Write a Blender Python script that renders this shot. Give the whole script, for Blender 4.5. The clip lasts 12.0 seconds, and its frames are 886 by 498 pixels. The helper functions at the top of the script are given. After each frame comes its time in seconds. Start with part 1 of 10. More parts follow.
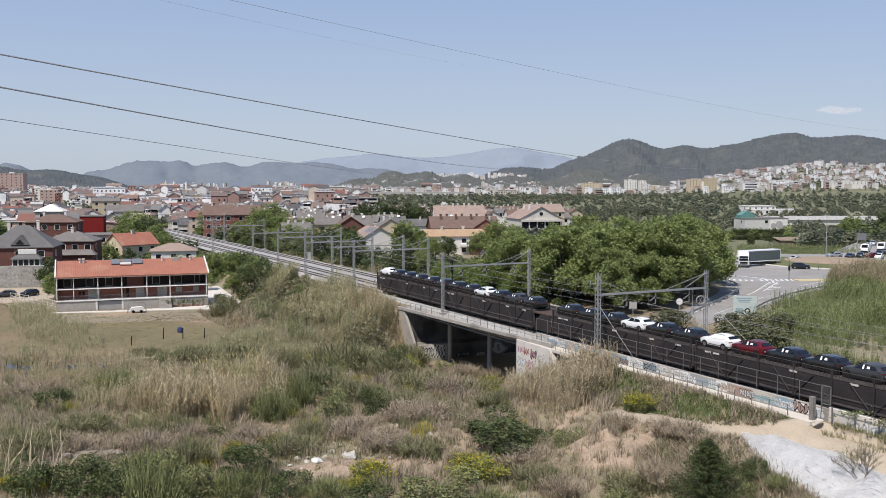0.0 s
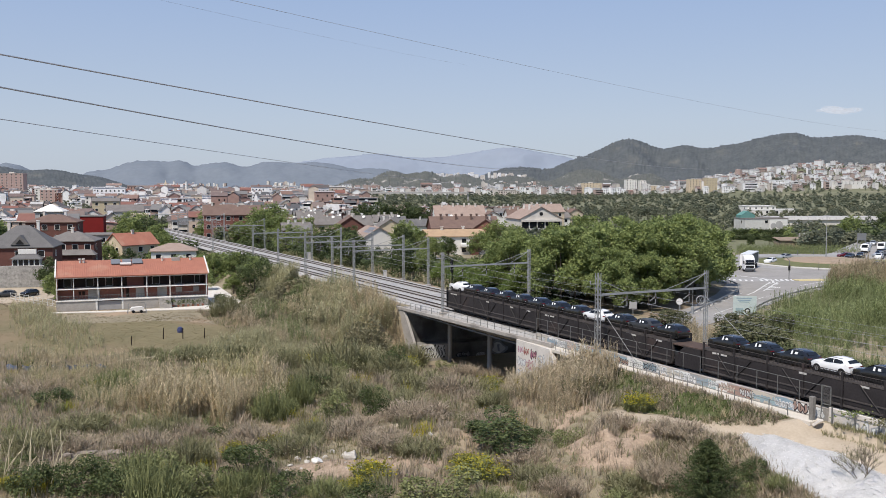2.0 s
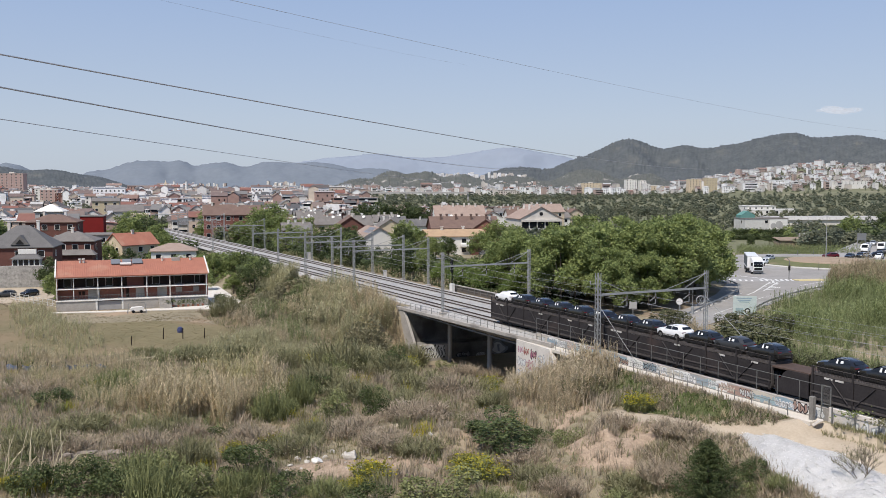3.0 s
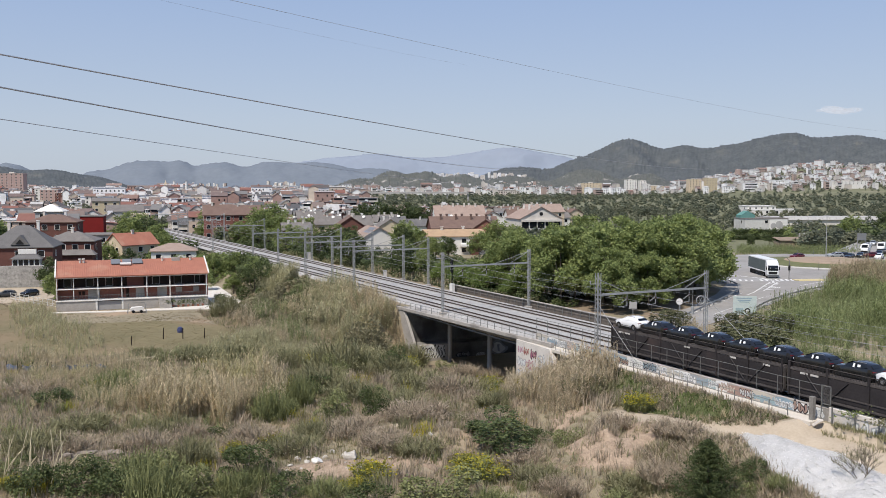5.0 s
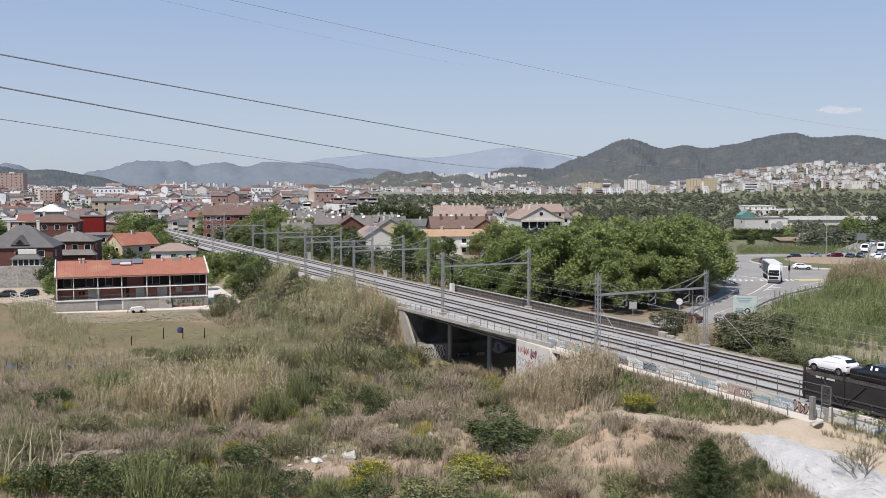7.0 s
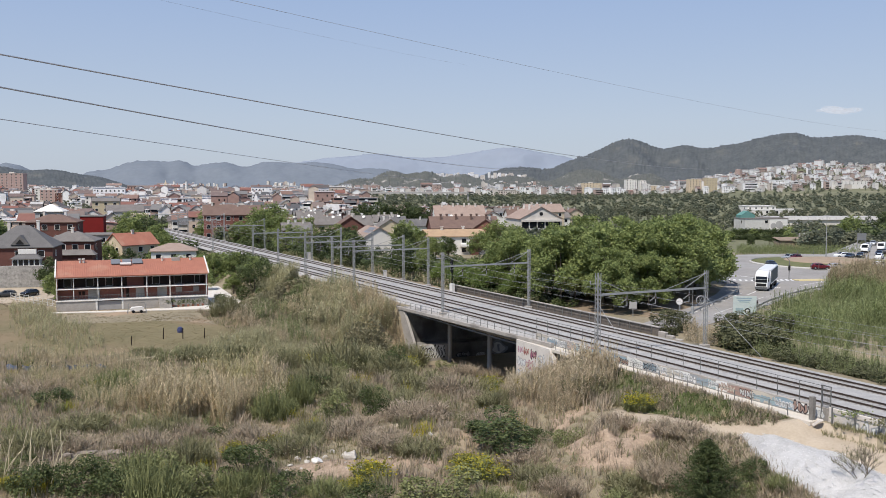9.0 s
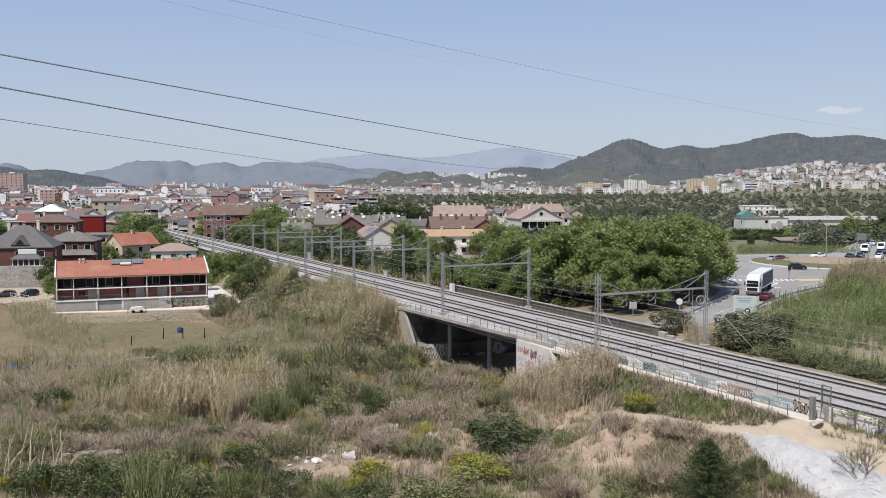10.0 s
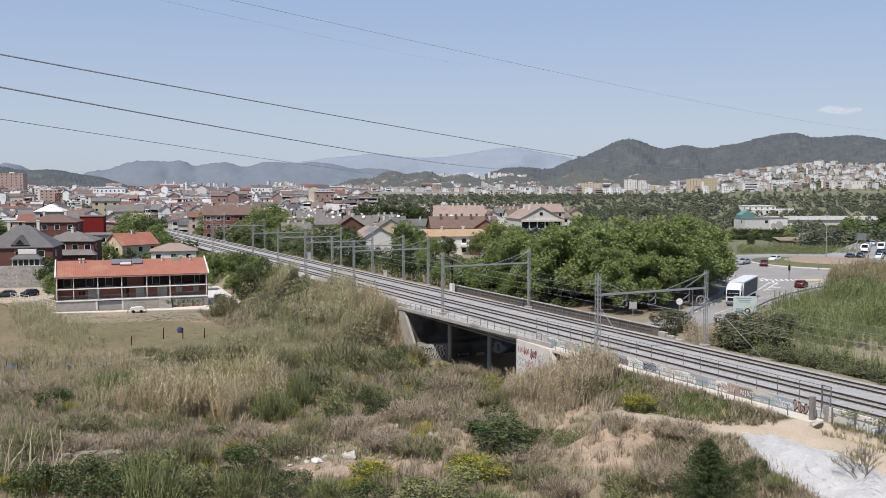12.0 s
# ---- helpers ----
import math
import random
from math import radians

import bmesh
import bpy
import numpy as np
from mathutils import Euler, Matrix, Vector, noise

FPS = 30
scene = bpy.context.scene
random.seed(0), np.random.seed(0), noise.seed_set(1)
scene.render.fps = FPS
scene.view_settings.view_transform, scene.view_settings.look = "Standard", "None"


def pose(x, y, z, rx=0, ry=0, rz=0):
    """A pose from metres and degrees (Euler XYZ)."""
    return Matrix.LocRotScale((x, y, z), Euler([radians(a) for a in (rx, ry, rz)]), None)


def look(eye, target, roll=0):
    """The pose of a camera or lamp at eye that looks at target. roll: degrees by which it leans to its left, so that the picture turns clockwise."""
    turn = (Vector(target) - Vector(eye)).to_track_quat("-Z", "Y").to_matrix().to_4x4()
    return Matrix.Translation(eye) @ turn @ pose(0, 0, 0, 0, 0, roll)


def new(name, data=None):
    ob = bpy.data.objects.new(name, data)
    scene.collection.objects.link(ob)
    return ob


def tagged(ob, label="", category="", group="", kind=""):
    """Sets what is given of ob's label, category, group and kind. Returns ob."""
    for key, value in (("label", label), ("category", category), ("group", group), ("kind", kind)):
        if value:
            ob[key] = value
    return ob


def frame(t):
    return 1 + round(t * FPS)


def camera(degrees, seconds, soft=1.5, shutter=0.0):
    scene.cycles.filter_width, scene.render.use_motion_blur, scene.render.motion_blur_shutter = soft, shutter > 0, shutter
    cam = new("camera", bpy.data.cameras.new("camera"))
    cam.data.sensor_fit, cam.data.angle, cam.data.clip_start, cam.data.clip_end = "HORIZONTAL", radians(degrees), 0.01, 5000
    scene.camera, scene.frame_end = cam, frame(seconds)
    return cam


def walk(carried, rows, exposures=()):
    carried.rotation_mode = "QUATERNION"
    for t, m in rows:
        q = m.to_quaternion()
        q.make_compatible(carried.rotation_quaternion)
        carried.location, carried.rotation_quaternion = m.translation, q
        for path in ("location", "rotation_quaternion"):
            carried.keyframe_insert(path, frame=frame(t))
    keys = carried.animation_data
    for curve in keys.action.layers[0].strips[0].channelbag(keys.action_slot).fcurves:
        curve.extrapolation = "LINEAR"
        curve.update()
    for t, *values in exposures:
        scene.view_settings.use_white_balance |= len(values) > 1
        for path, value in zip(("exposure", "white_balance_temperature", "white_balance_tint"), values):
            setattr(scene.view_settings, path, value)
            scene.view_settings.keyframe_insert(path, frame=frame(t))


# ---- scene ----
cam = camera(49.98, 12.0, soft=0.75)
EYE_Z = 20.5
TILT = 4.047
walk(cam, [(0.0, pose(0, 0, EYE_Z, 90 - TILT, 0, 0)), (12.0, pose(0, 0, EYE_Z, 90 - TILT, 0, 0))],
     exposures=[(0.0, 0.0, 6440, 12.5), (12.0, 0.0, 6440, 12.5)])

# ---- light ----
SUN_EL, SUN_AZ = 58.0, 212.0      # elevation; compass turn from +Y towards +X
world = bpy.data.worlds.new("sky")
scene.world = world
world.use_nodes = True
wn = world.node_tree
wn.nodes.clear()
sky = wn.nodes.new("ShaderNodeTexSky")
sky.sky_type = "NISHITA"
sky.sun_disc = False
sky.sun_elevation, sky.sun_rotation = radians(SUN_EL), radians(SUN_AZ)
sky.air_density, sky.dust_density, sky.ozone_density = 1.0, 0.6, 2.0
haze_at = wn.nodes.new("ShaderNodeTexCoord")
haze_z = wn.nodes.new("ShaderNodeSeparateXYZ")
haze = wn.nodes.new("ShaderNodeValToRGB")
for place, col in ((0.0, (0.50, 0.58, 0.68)), (0.06, (0.49, 0.58, 0.71)), (0.20, (0.36, 0.485, 0.72)), (0.5, (0.22, 0.36, 0.66))):
    e = haze.color_ramp.elements.new(place)
    e.color = (*col, 1)
haze.color_ramp.elements.remove(haze.color_ramp.elements[0])
haze.color_ramp.elements[-1].color = (0.15, 0.27, 0.58, 1)
wb_sky = wn.nodes.new("ShaderNodeBackground")
wb_sky.inputs["Strength"].default_value = 0.10
wb_haze = wn.nodes.new("ShaderNodeBackground")
wb_haze.inputs["Strength"].default_value = 1.0
wb = wn.nodes.new("ShaderNodeMixShader")      # clear sky behind a veil of summer haze
wb.inputs[0].default_value = 0.8
wn.links.new(haze_at.outputs["Generated"], haze_z.inputs[0])
wn.links.new(haze_z.outputs["Z"], haze.inputs[0])
wn.links.new(haze.outputs[0], wb_haze.inputs[0])
wn.links.new(wb_sky.outputs[0], wb.inputs[1])
wn.links.new(wb_haze.outputs[0], wb.inputs[2])
wo = wn.nodes.new("ShaderNodeOutputWorld")
wn.links.new(sky.outputs[0], wb_sky.inputs[0])
wn.links.new(wb.outputs[0], wo.inputs[0])
sun = new("sun", bpy.data.lights.new("sun", "SUN"))
sun.data.energy, sun.data.angle, sun.data.color = 5.0, radians(0.5), (1.0, 0.94, 0.83)
sd = Vector((math.sin(radians(SUN_AZ)) * math.cos(radians(SUN_EL)), math.cos(radians(SUN_AZ)) * math.cos(radians(SUN_EL)), math.sin(radians(SUN_EL))))
sun.matrix_world = look(sd * 200, (0, 0, 0))

# ---- building helpers ----
TRACK_TURN = -63.0
TRACK = pose(19.70, 118.46, 0, 0, 0, TRACK_TURN)     # local x runs along the line, local y away from the viewpoint
UX, UY = math.cos(radians(TRACK_TURN)), math.sin(radians(TRACK_TURN))


def on_track(s, l, z=0.0):
    return TRACK @ Vector((s, l, z))


class Geo:
    """Collects vertices and faces of one mesh."""

    def __init__(self):
        self.v, self.f = [], []

    def add(self, verts, faces, m=None):
        k = len(self.v)
        self.v += [tuple(m @ Vector(p)) for p in verts] if m else [tuple(p) for p in verts]
        self.f += [tuple(i + k for i in q) for q in faces]
        return self

    def box(self, x0, y0, z0, x1, y1, z1, m=None, c=0.0):
        """A box; c: the width of a bevel round its top and upright edges."""
        if c <= 0:
            v = [(x0, y0, z0), (x1, y0, z0), (x1, y1, z0), (x0, y1, z0), (x0, y0, z1), (x1, y0, z1), (x1, y1, z1), (x0, y1, z1)]
            return self.add(v, [(0, 3, 2, 1), (4, 5, 6, 7), (0, 1, 5, 4), (1, 2, 6, 5), (2, 3, 7, 6), (3, 0, 4, 7)], m)
        def ring(z, i):
            a0, a1, b0, b1 = x0 + i, x1 - i, y0 + i, y1 - i
            e = c * 0.6
            return [(a0 + e, b0, z), (a1 - e, b0, z), (a1, b0 + e, z), (a1, b1 - e, z), (a1 - e, b1, z), (a0 + e, b1, z), (a0, b1 - e, z), (a0, b0 + e, z)]
        v = ring(z0, 0) + ring(z1 - c, 0) + ring(z1, c)
        f = [tuple(reversed(range(8))), tuple(range(16, 24))]
        for k in (0, 8):
            f += [(k + i, k + (i + 1) % 8, k + 8 + (i + 1) % 8, k + 8 + i) for i in range(8)]
        return self.add(v, f, m)

    def tube(self, a, b, r0, r1=None, n=8, m=None):
        """A round bar from a to b."""
        a, b = Vector(a), Vector(b)
        r1 = r0 if r1 is None else r1
        d = (b - a).normalized()
        p = d.orthogonal().normalized()
        q = d.cross(p)
        v = [a + (p * math.cos(t) + q * math.sin(t)) * r0 for t in [2 * math.pi * i / n for i in range(n)]]
        v += [b + (p * math.cos(t) + q * math.sin(t)) * r1 for t in [2 * math.pi * i / n for i in range(n)]]
        f = [(i, (i + 1) % n, n + (i + 1) % n, n + i) for i in range(n)] + [tuple(reversed(range(n))), tuple(range(n, 2 * n))]
        return self.add(v, f, m)

    def prism(self, profile, x0, x1, m=None):
        """A profile of (y, z) pairs pushed along x."""
        n = len(profile)
        v = [(x0, y, z) for y, z in profile] + [(x1, y, z) for y, z in profile]
        f = [(i, n + i, n + (i + 1) % n, (i + 1) % n) for i in range(n)] + [tuple(range(n)), tuple(reversed(range(n, 2 * n)))]
        return self.add(v, f, m)

    def loft(self, rings, m=None, caps=True):
        n = len(rings[0])
        v = [p for r in rings for p in r]
        f = []
        for k in range(len(rings) - 1):
            f += [(k * n + i, k * n + (i + 1) % n, (k + 1) * n + (i + 1) % n, (k + 1) * n + i) for i in range(n)]
        if caps:
            f += [tuple(reversed(range(n))), tuple(range(len(v) - n, len(v)))]
        return self.add(v, f, m)

    def mesh(self, name, material=None, smooth=False):
        me = bpy.data.meshes.new(name)
        me.from_pydata(self.v, [], self.f)
        bm = bmesh.new()
        bm.from_mesh(me)
        bmesh.ops.recalc_face_normals(bm, faces=bm.faces)
        bm.to_mesh(me)
        bm.free()
        if material:
            me.materials.append(material)
        if smooth:
            me.shade_smooth()
        return me


def part(name, geo, material, parent=None, label="", smooth=False, at=None):
    """Links a Geo (or a mesh) as one mesh object, under parent if one is given."""
    me = geo.mesh(name, material, smooth) if isinstance(geo, Geo) else geo
    ob = new(name, me)
    if parent:
        ob.parent = parent
    if at is not None:
        ob.matrix_basis = at
    if label:
        ob["label"] = label
    return ob


def thing(name, m, label, category, group="", kind=""):
    ob = new(name)
    ob.matrix_basis = m
    ob.empty_display_size = 0.3
    return tagged(ob, label, category, group, kind)


def cable_geo(pts, r, n=6):
    """One round cable through points."""
    rings = []
    for i, p in enumerate(pts):
        d = (Vector(pts[min(i + 1, len(pts) - 1)]) - Vector(pts[max(i - 1, 0)])).normalized()
        a = d.cross(Vector((0, 0, 1))).normalized()
        b = a.cross(d)
        rings.append([tuple(Vector(p) + (a * math.cos(t) + b * math.sin(t)) * r) for t in [2 * math.pi * k / n for k in range(n)]])
    return Geo().loft(rings)


def big_mesh(name, verts, quads, material, smooth=False):
    """A mesh from numpy arrays of vertices and of quads (or triangles)."""
    me = bpy.data.meshes.new(name)
    verts = np.asarray(verts, dtype=np.float32)
    quads = np.asarray(quads, dtype=np.int32)
    k = quads.shape[1]
    me.vertices.add(len(verts))
    me.vertices.foreach_set("co", verts.ravel())
    me.loops.add(quads.size)
    me.loops.foreach_set("vertex_index", quads.ravel())
    me.polygons.add(len(quads))
    me.polygons.foreach_set("loop_start", np.arange(0, quads.size, k, dtype=np.int32))
    me.materials.append(material)
    me.update(calc_edges=True)
    me.validate()
    if smooth:
        me.shade_smooth()
    return me


def scatter(template_v, template_f, places, turns, sizes, tilt=0.12, rng=None):
    """Copies of a template joined into one pair of arrays: places (n,3), turns (n), sizes (n,3)."""
    rng = rng or np.random.default_rng(5)
    n, k = len(places), len(template_v)
    c, s = np.cos(turns), np.sin(turns)
    p = template_v[None, :, :] * sizes[:, None, :]
    lean = rng.normal(0, tilt, (n, 2))
    x = p[:, :, 0] * c[:, None] - p[:, :, 1] * s[:, None] + lean[:, :1] * p[:, :, 2]
    y = p[:, :, 0] * s[:, None] + p[:, :, 1] * c[:, None] + lean[:, 1:] * p[:, :, 2]
    v = np.stack([x, y, p[:, :, 2]], -1) + places[:, None, :]
    f = template_f[None, :, :] + (np.arange(n) * k)[:, None, None]
    return v.reshape(-1, 3), f.reshape(-1, template_f.shape[1])


# ---- materials ----
def mat(name, a, b=None, rough=0.85, metal=0.0, scale=1.0, fine=None, bump=0.2, island=0.0, objects=0.0, c=None, trans=0.0, mix=0.5, spec=0.15):
    """A surface that wanders between colours a and b (and stains c) at two scales; island / objects: spread of value from piece to piece."""
    m = bpy.data.materials.new(name)
    m.use_nodes = True
    nt = m.node_tree
    n, ln = nt.nodes, nt.links
    bs = n["Principled BSDF"]
    bs.inputs["Roughness"].default_value = rough
    bs.inputs["Metallic"].default_value = metal
    bs.inputs["Specular IOR Level"].default_value = spec
    b = b or tuple(x * 0.75 for x in a)
    geo = n.new("ShaderNodeNewGeometry")
    pos = geo.outputs["Position"]
    if objects or metal or bump == 0:
        tc = n.new("ShaderNodeTexCoord")
        pos = tc.outputs["Object"]
    big = n.new("ShaderNodeTexNoise")
    big.inputs["Scale"].default_value = scale
    big.inputs["Detail"].default_value = 6
    big.inputs["Roughness"].default_value = 0.62
    ln.new(pos, big.inputs["Vector"])
    small = n.new("ShaderNodeTexNoise")
    small.inputs["Scale"].default_value = fine or scale * 9
    small.inputs["Detail"].default_value = 4
    ln.new(pos, small.inputs["Vector"])
    ramp = n.new("ShaderNodeMapRange")
    ramp.inputs["From Min"].default_value, ramp.inputs["From Max"].default_value = 0.32, 0.68
    add = n.new("ShaderNodeMath")
    add.operation = "MULTIPLY_ADD"
    add.inputs[1].default_value = 0.45
    half = n.new("ShaderNodeMath")
    half.operation = "MULTIPLY"
    half.inputs[1].default_value = 0.55
    ln.new(big.outputs["Fac"], half.inputs[0])
    ln.new(small.outputs["Fac"], add.inputs[0])
    ln.new(half.outputs[0], add.inputs[2])
    ln.new(add.outputs[0], ramp.inputs["Value"])
    mx = n.new("ShaderNodeMix")
    mx.data_type = "RGBA"
    mx.inputs[6].default_value, mx.inputs[7].default_value = (*b, 1), (*a, 1)
    ln.new(ramp.outputs[0], mx.inputs[0])
    col = mx.outputs[2]
    if c:
        st = n.new("ShaderNodeTexNoise")
        st.inputs["Scale"].default_value = scale * 0.37
        st.inputs["Detail"].default_value = 5
        ln.new(pos, st.inputs["Vector"])
        sr = n.new("ShaderNodeMapRange")
        sr.inputs["From Min"].default_value, sr.inputs["From Max"].default_value = mix, mix + 0.14
        ln.new(st.outputs["Fac"], sr.inputs["Value"])
        m2 = n.new("ShaderNodeMix")
        m2.data_type = "RGBA"
        m2.inputs[7].default_value = (*c, 1)
        ln.new(sr.outputs[0], m2.inputs[0])
        ln.new(col, m2.inputs[6])
        col = m2.outputs[2]
    if island or objects:
        src = geo.outputs["Random Per Island"]
        if objects:
            oi = n.new("ShaderNodeObjectInfo")
            src = oi.outputs["Random"]
        hs = n.new("ShaderNodeHueSaturation")
        r2 = n.new("ShaderNodeMapRange")
        k = island or objects
        r2.inputs["To Min"].default_value, r2.inputs["To Max"].default_value = 1 - k, 1 + k
        ln.new(src, r2.inputs["Value"])
        ln.new(r2.outputs[0], hs.inputs["Value"])
        r3 = n.new("ShaderNodeMapRange")
        r3.inputs["To Min"].default_value, r3.inputs["To Max"].default_value = 0.5 + 0.06 * k, 0.5 - 0.06 * k
        ln.new(src, r3.inputs["Value"])
        ln.new(r3.outputs[0], hs.inputs["Hue"])
        ln.new(col, hs.inputs["Color"])
        col = hs.outputs[0]
    ln.new(col, bs.inputs["Base Color"])
    if bump:
        bp = n.new("ShaderNodeBump")
        bp.inputs["Strength"].default_value = bump
        bp.inputs["Distance"].default_value = 0.05
        ln.new(small.outputs["Fac"], bp.inputs["Height"])
        ln.new(bp.outputs[0], bs.inputs["Normal"])
    if trans:
        tl = n.new("ShaderNodeBsdfTranslucent")
        ln.new(col, tl.inputs["Color"])
        ms = n.new("ShaderNodeMixShader")
        ms.inputs[0].default_value = trans
        ln.new(bs.outputs[0], ms.inputs[1])
        ln.new(tl.outputs[0], ms.inputs[2])
        ln.new(ms.outputs[0], n["Material Output"].inputs["Surface"])
    return m


def paint(name, col, rough=0.35, metal=0.0, coat=0.2):
    m = bpy.data.materials.new(name)
    m.use_nodes = True
    bs = m.node_tree.nodes["Principled BSDF"]
    nz = m.node_tree.nodes.new("ShaderNodeTexNoise")
    nz.inputs["Scale"].default_value = 3.0
    mr = m.node_tree.nodes.new("ShaderNodeMapRange")
    mr.inputs["To Min"].default_value, mr.inputs["To Max"].default_value = rough * 0.8, rough * 1.3
    m.node_tree.links.new(nz.outputs["Fac"], mr.inputs["Value"])
    m.node_tree.links.new(mr.outputs[0], bs.inputs["Roughness"])
    bs.inputs["Base Color"].default_value = (*col, 1)
    bs.inputs["Metallic"].default_value = metal
    bs.inputs["Coat Weight"].default_value = coat
    bs.inputs["Specular IOR Level"].default_value = 0.42 if max(col) < 0.03 else 0.5
    return m


M_BALLAST = mat("ballast", (0.44, 0.43, 0.41), (0.26, 0.25, 0.24), scale=0.8, fine=9, bump=0.6)
M_RAIL = mat("rail_steel", (0.10, 0.075, 0.06), (0.05, 0.04, 0.035), rough=0.6, metal=0.4, scale=2)
M_SLEEPER = mat("sleeper_concrete", (0.36, 0.35, 0.33), (0.22, 0.21, 0.2), scale=3)
M_CONCRETE = mat("concrete", (0.42, 0.39, 0.355), (0.27, 0.25, 0.225), scale=0.5, fine=7, c=(0.19, 0.172, 0.155), mix=0.54)
M_CONCRETE_DARK = mat("dark_concrete", (0.26, 0.25, 0.23), (0.13, 0.12, 0.11), scale=0.6, fine=6, c=(0.09, 0.085, 0.08), mix=0.52)
M_STEEL = mat("galvanised_steel", (0.42, 0.425, 0.42), (0.25, 0.255, 0.25), rough=0.6, metal=0.3, scale=3)
M_STEEL_DARK = mat("sign_back", (0.20, 0.205, 0.21), (0.15, 0.155, 0.16), rough=0.6, scale=1)
M_FENCE = mat("fence_metal", (0.26, 0.26, 0.25), (0.17, 0.17, 0.16), rough=0.6, metal=0.5, scale=2)
M_WIRE = mat("conductor", (0.46, 0.46, 0.47), (0.34, 0.34, 0.35), rough=0.6, metal=0.3, scale=0.3)
M_GLASS = paint("dark_glass", (0.012, 0.014, 0.017), 0.08, 0, 0)
M_TYRE = mat("tyre_rubber", (0.02, 0.02, 0.02), (0.012, 0.012, 0.012), scale=4)
M_RIM = paint("wheel_alloy", (0.35, 0.35, 0.36), 0.35, 0.7, 0)

# ---- ground ----
def smooth(a, b, x):
    t = np.clip((x - a) / (b - a), 0, 1)
    return t * t * (3 - 2 * t)


def wave(x, y, k, seed=0.0):
    """Cheap smooth unevenness in -1..1."""
    r = 0
    for i, (ax, ay, w) in enumerate(((1.0, 0.31, 0.5), (-0.42, 0.9, 0.5), (1.7, -1.3, 0.3), (0.6, 2.3, 0.25), (-2.9, 1.1, 0.18), (3.1, 3.7, 0.12))):
        r = r + w * np.sin(k * (ax * x + ay * y) + 1.7 * i + seed + 1.3 * np.sin(k * 0.5 * (ay * x - ax * y) + i))
    return r / 1.4


def ground_z(x, y):
    """Height of the ground: the hill of the viewpoint, the low scrub land, the railway bank with its underpass, the plain and the far slopes."""
    x, y = np.asarray(x, float), np.asarray(y, float)
    dx, dy = x - 19.70, y - 118.46
    s, l = dx * UX + dy * UY, -dx * UY + dy * UX
    r = np.hypot(x, y)
    low = -6.3 + 0.9 * wave(x, y, 0.06) * smooth(400, 60, r) + 0.35 * wave(x, y, 0.25, 2) * smooth(150, 90, r)
    low = low + 0.8 * smooth(130, 190, y) * smooth(-10, -40, x)                         # meadow by the long house
    w = np.exp(-((x + 62) / 26) ** 4 - ((y - 192) / 18) ** 4)
    low = low * (1 - w) - 5.52 * w                                                      # level yard of the long house
    mound = np.exp(-(((x - 16) / 6) ** 2 + ((y - 86.5) / 5.0) ** 2))
    low = low + mound * (3.2 + 0.45 * wave(x, y, 1.1, 1) + 0.25 * wave(x, y, 2.3, 4))    # earth mounds
    rough = np.exp(-((x - 2) / 16) ** 4 - ((y - 88) / 9) ** 4)
    low = low + rough * (0.28 * wave(x, y, 0.9, 6) + 0.16 * wave(x, y, 2.1, 2))          # dug-over ground
    low = low + 1.6 * np.exp(-(((x - 2) / 9) ** 2 + ((y - 92) / 4) ** 2))
    low = low - 2.2 * smooth(-17, -6, l) * smooth(-53, -43, s) * smooth(-2, -12, s)          # dip towards the underpass
    bank = smooth(-6, 9, s)
    berm = np.where(l > -6.3, -0.62 - 0.75 * smooth(36.5, 39.5, s), -0.62 - 0.75 * smooth(36.5, 39.5, s) - (1.75 - 0.75 * smooth(36.5, 39.5, s)) * smooth(-6.3, -9.5, l) - 4.2 * smooth(-13, -24, l) * smooth(70, 40, s))
    berm = berm + 0.15 * wave(x, y, 0.5, 1) * smooth(-6, -8, l)
    west = -0.7 - 5.2 * smooth(-3.6, -15, l) * smooth(-520, -300, s)
    near = np.where(s < -25, west * smooth(-47.5, -51, s) + low * (1 - smooth(-47.5, -51, s)), berm * bank + low * (1 - bank))
    near = np.minimum(np.maximum(near, low), 0)
    near = near + (-1.1 - near) * smooth(220, 420, r) * (l < -6)
    far = -1.1 + 0.0 * l
    z = np.where(l < 0, near, far)
    z = np.where((l > -4.6) & (l < 14.5), np.where((s > -48.6) & (s < -10.4), -9.0, -0.55), z)
    z = np.where((l >= 14.5) & (l < 18) & (s > -48.6) & (s < -10.4), -9.0, z)
    hill = 18.9 - 0.40 * r
    z = np.maximum(z, np.where(r < 72, hill, -50))
    # plain falls a little, then slopes of the far town
    a = np.degrees(np.arctan2(x, np.maximum(y, 1)))
    z = z - 3.0 * smooth(250, 420, r) * (y > 0)
    z = z + smooth(1500, 3000, r) * smooth(9, 24, a) * 62 * (0.85 + 0.3 * wave(x, y, 0.0035))
    z = z + smooth(900, 1500, r) * smooth(-21.5, -27, a) * 16
    return z


M_GROUND = mat("scrub_earth", (0.31, 0.262, 0.18), (0.17, 0.147, 0.098), scale=0.22, fine=2.2, bump=0.7, c=(0.36, 0.262, 0.182), mix=0.56)

M_PLAIN = mat("plain_fields", (0.20, 0.195, 0.115), (0.115, 0.12, 0.07), scale=0.012, fine=0.06, bump=0.3, c=(0.30, 0.26, 0.18), mix=0.58)


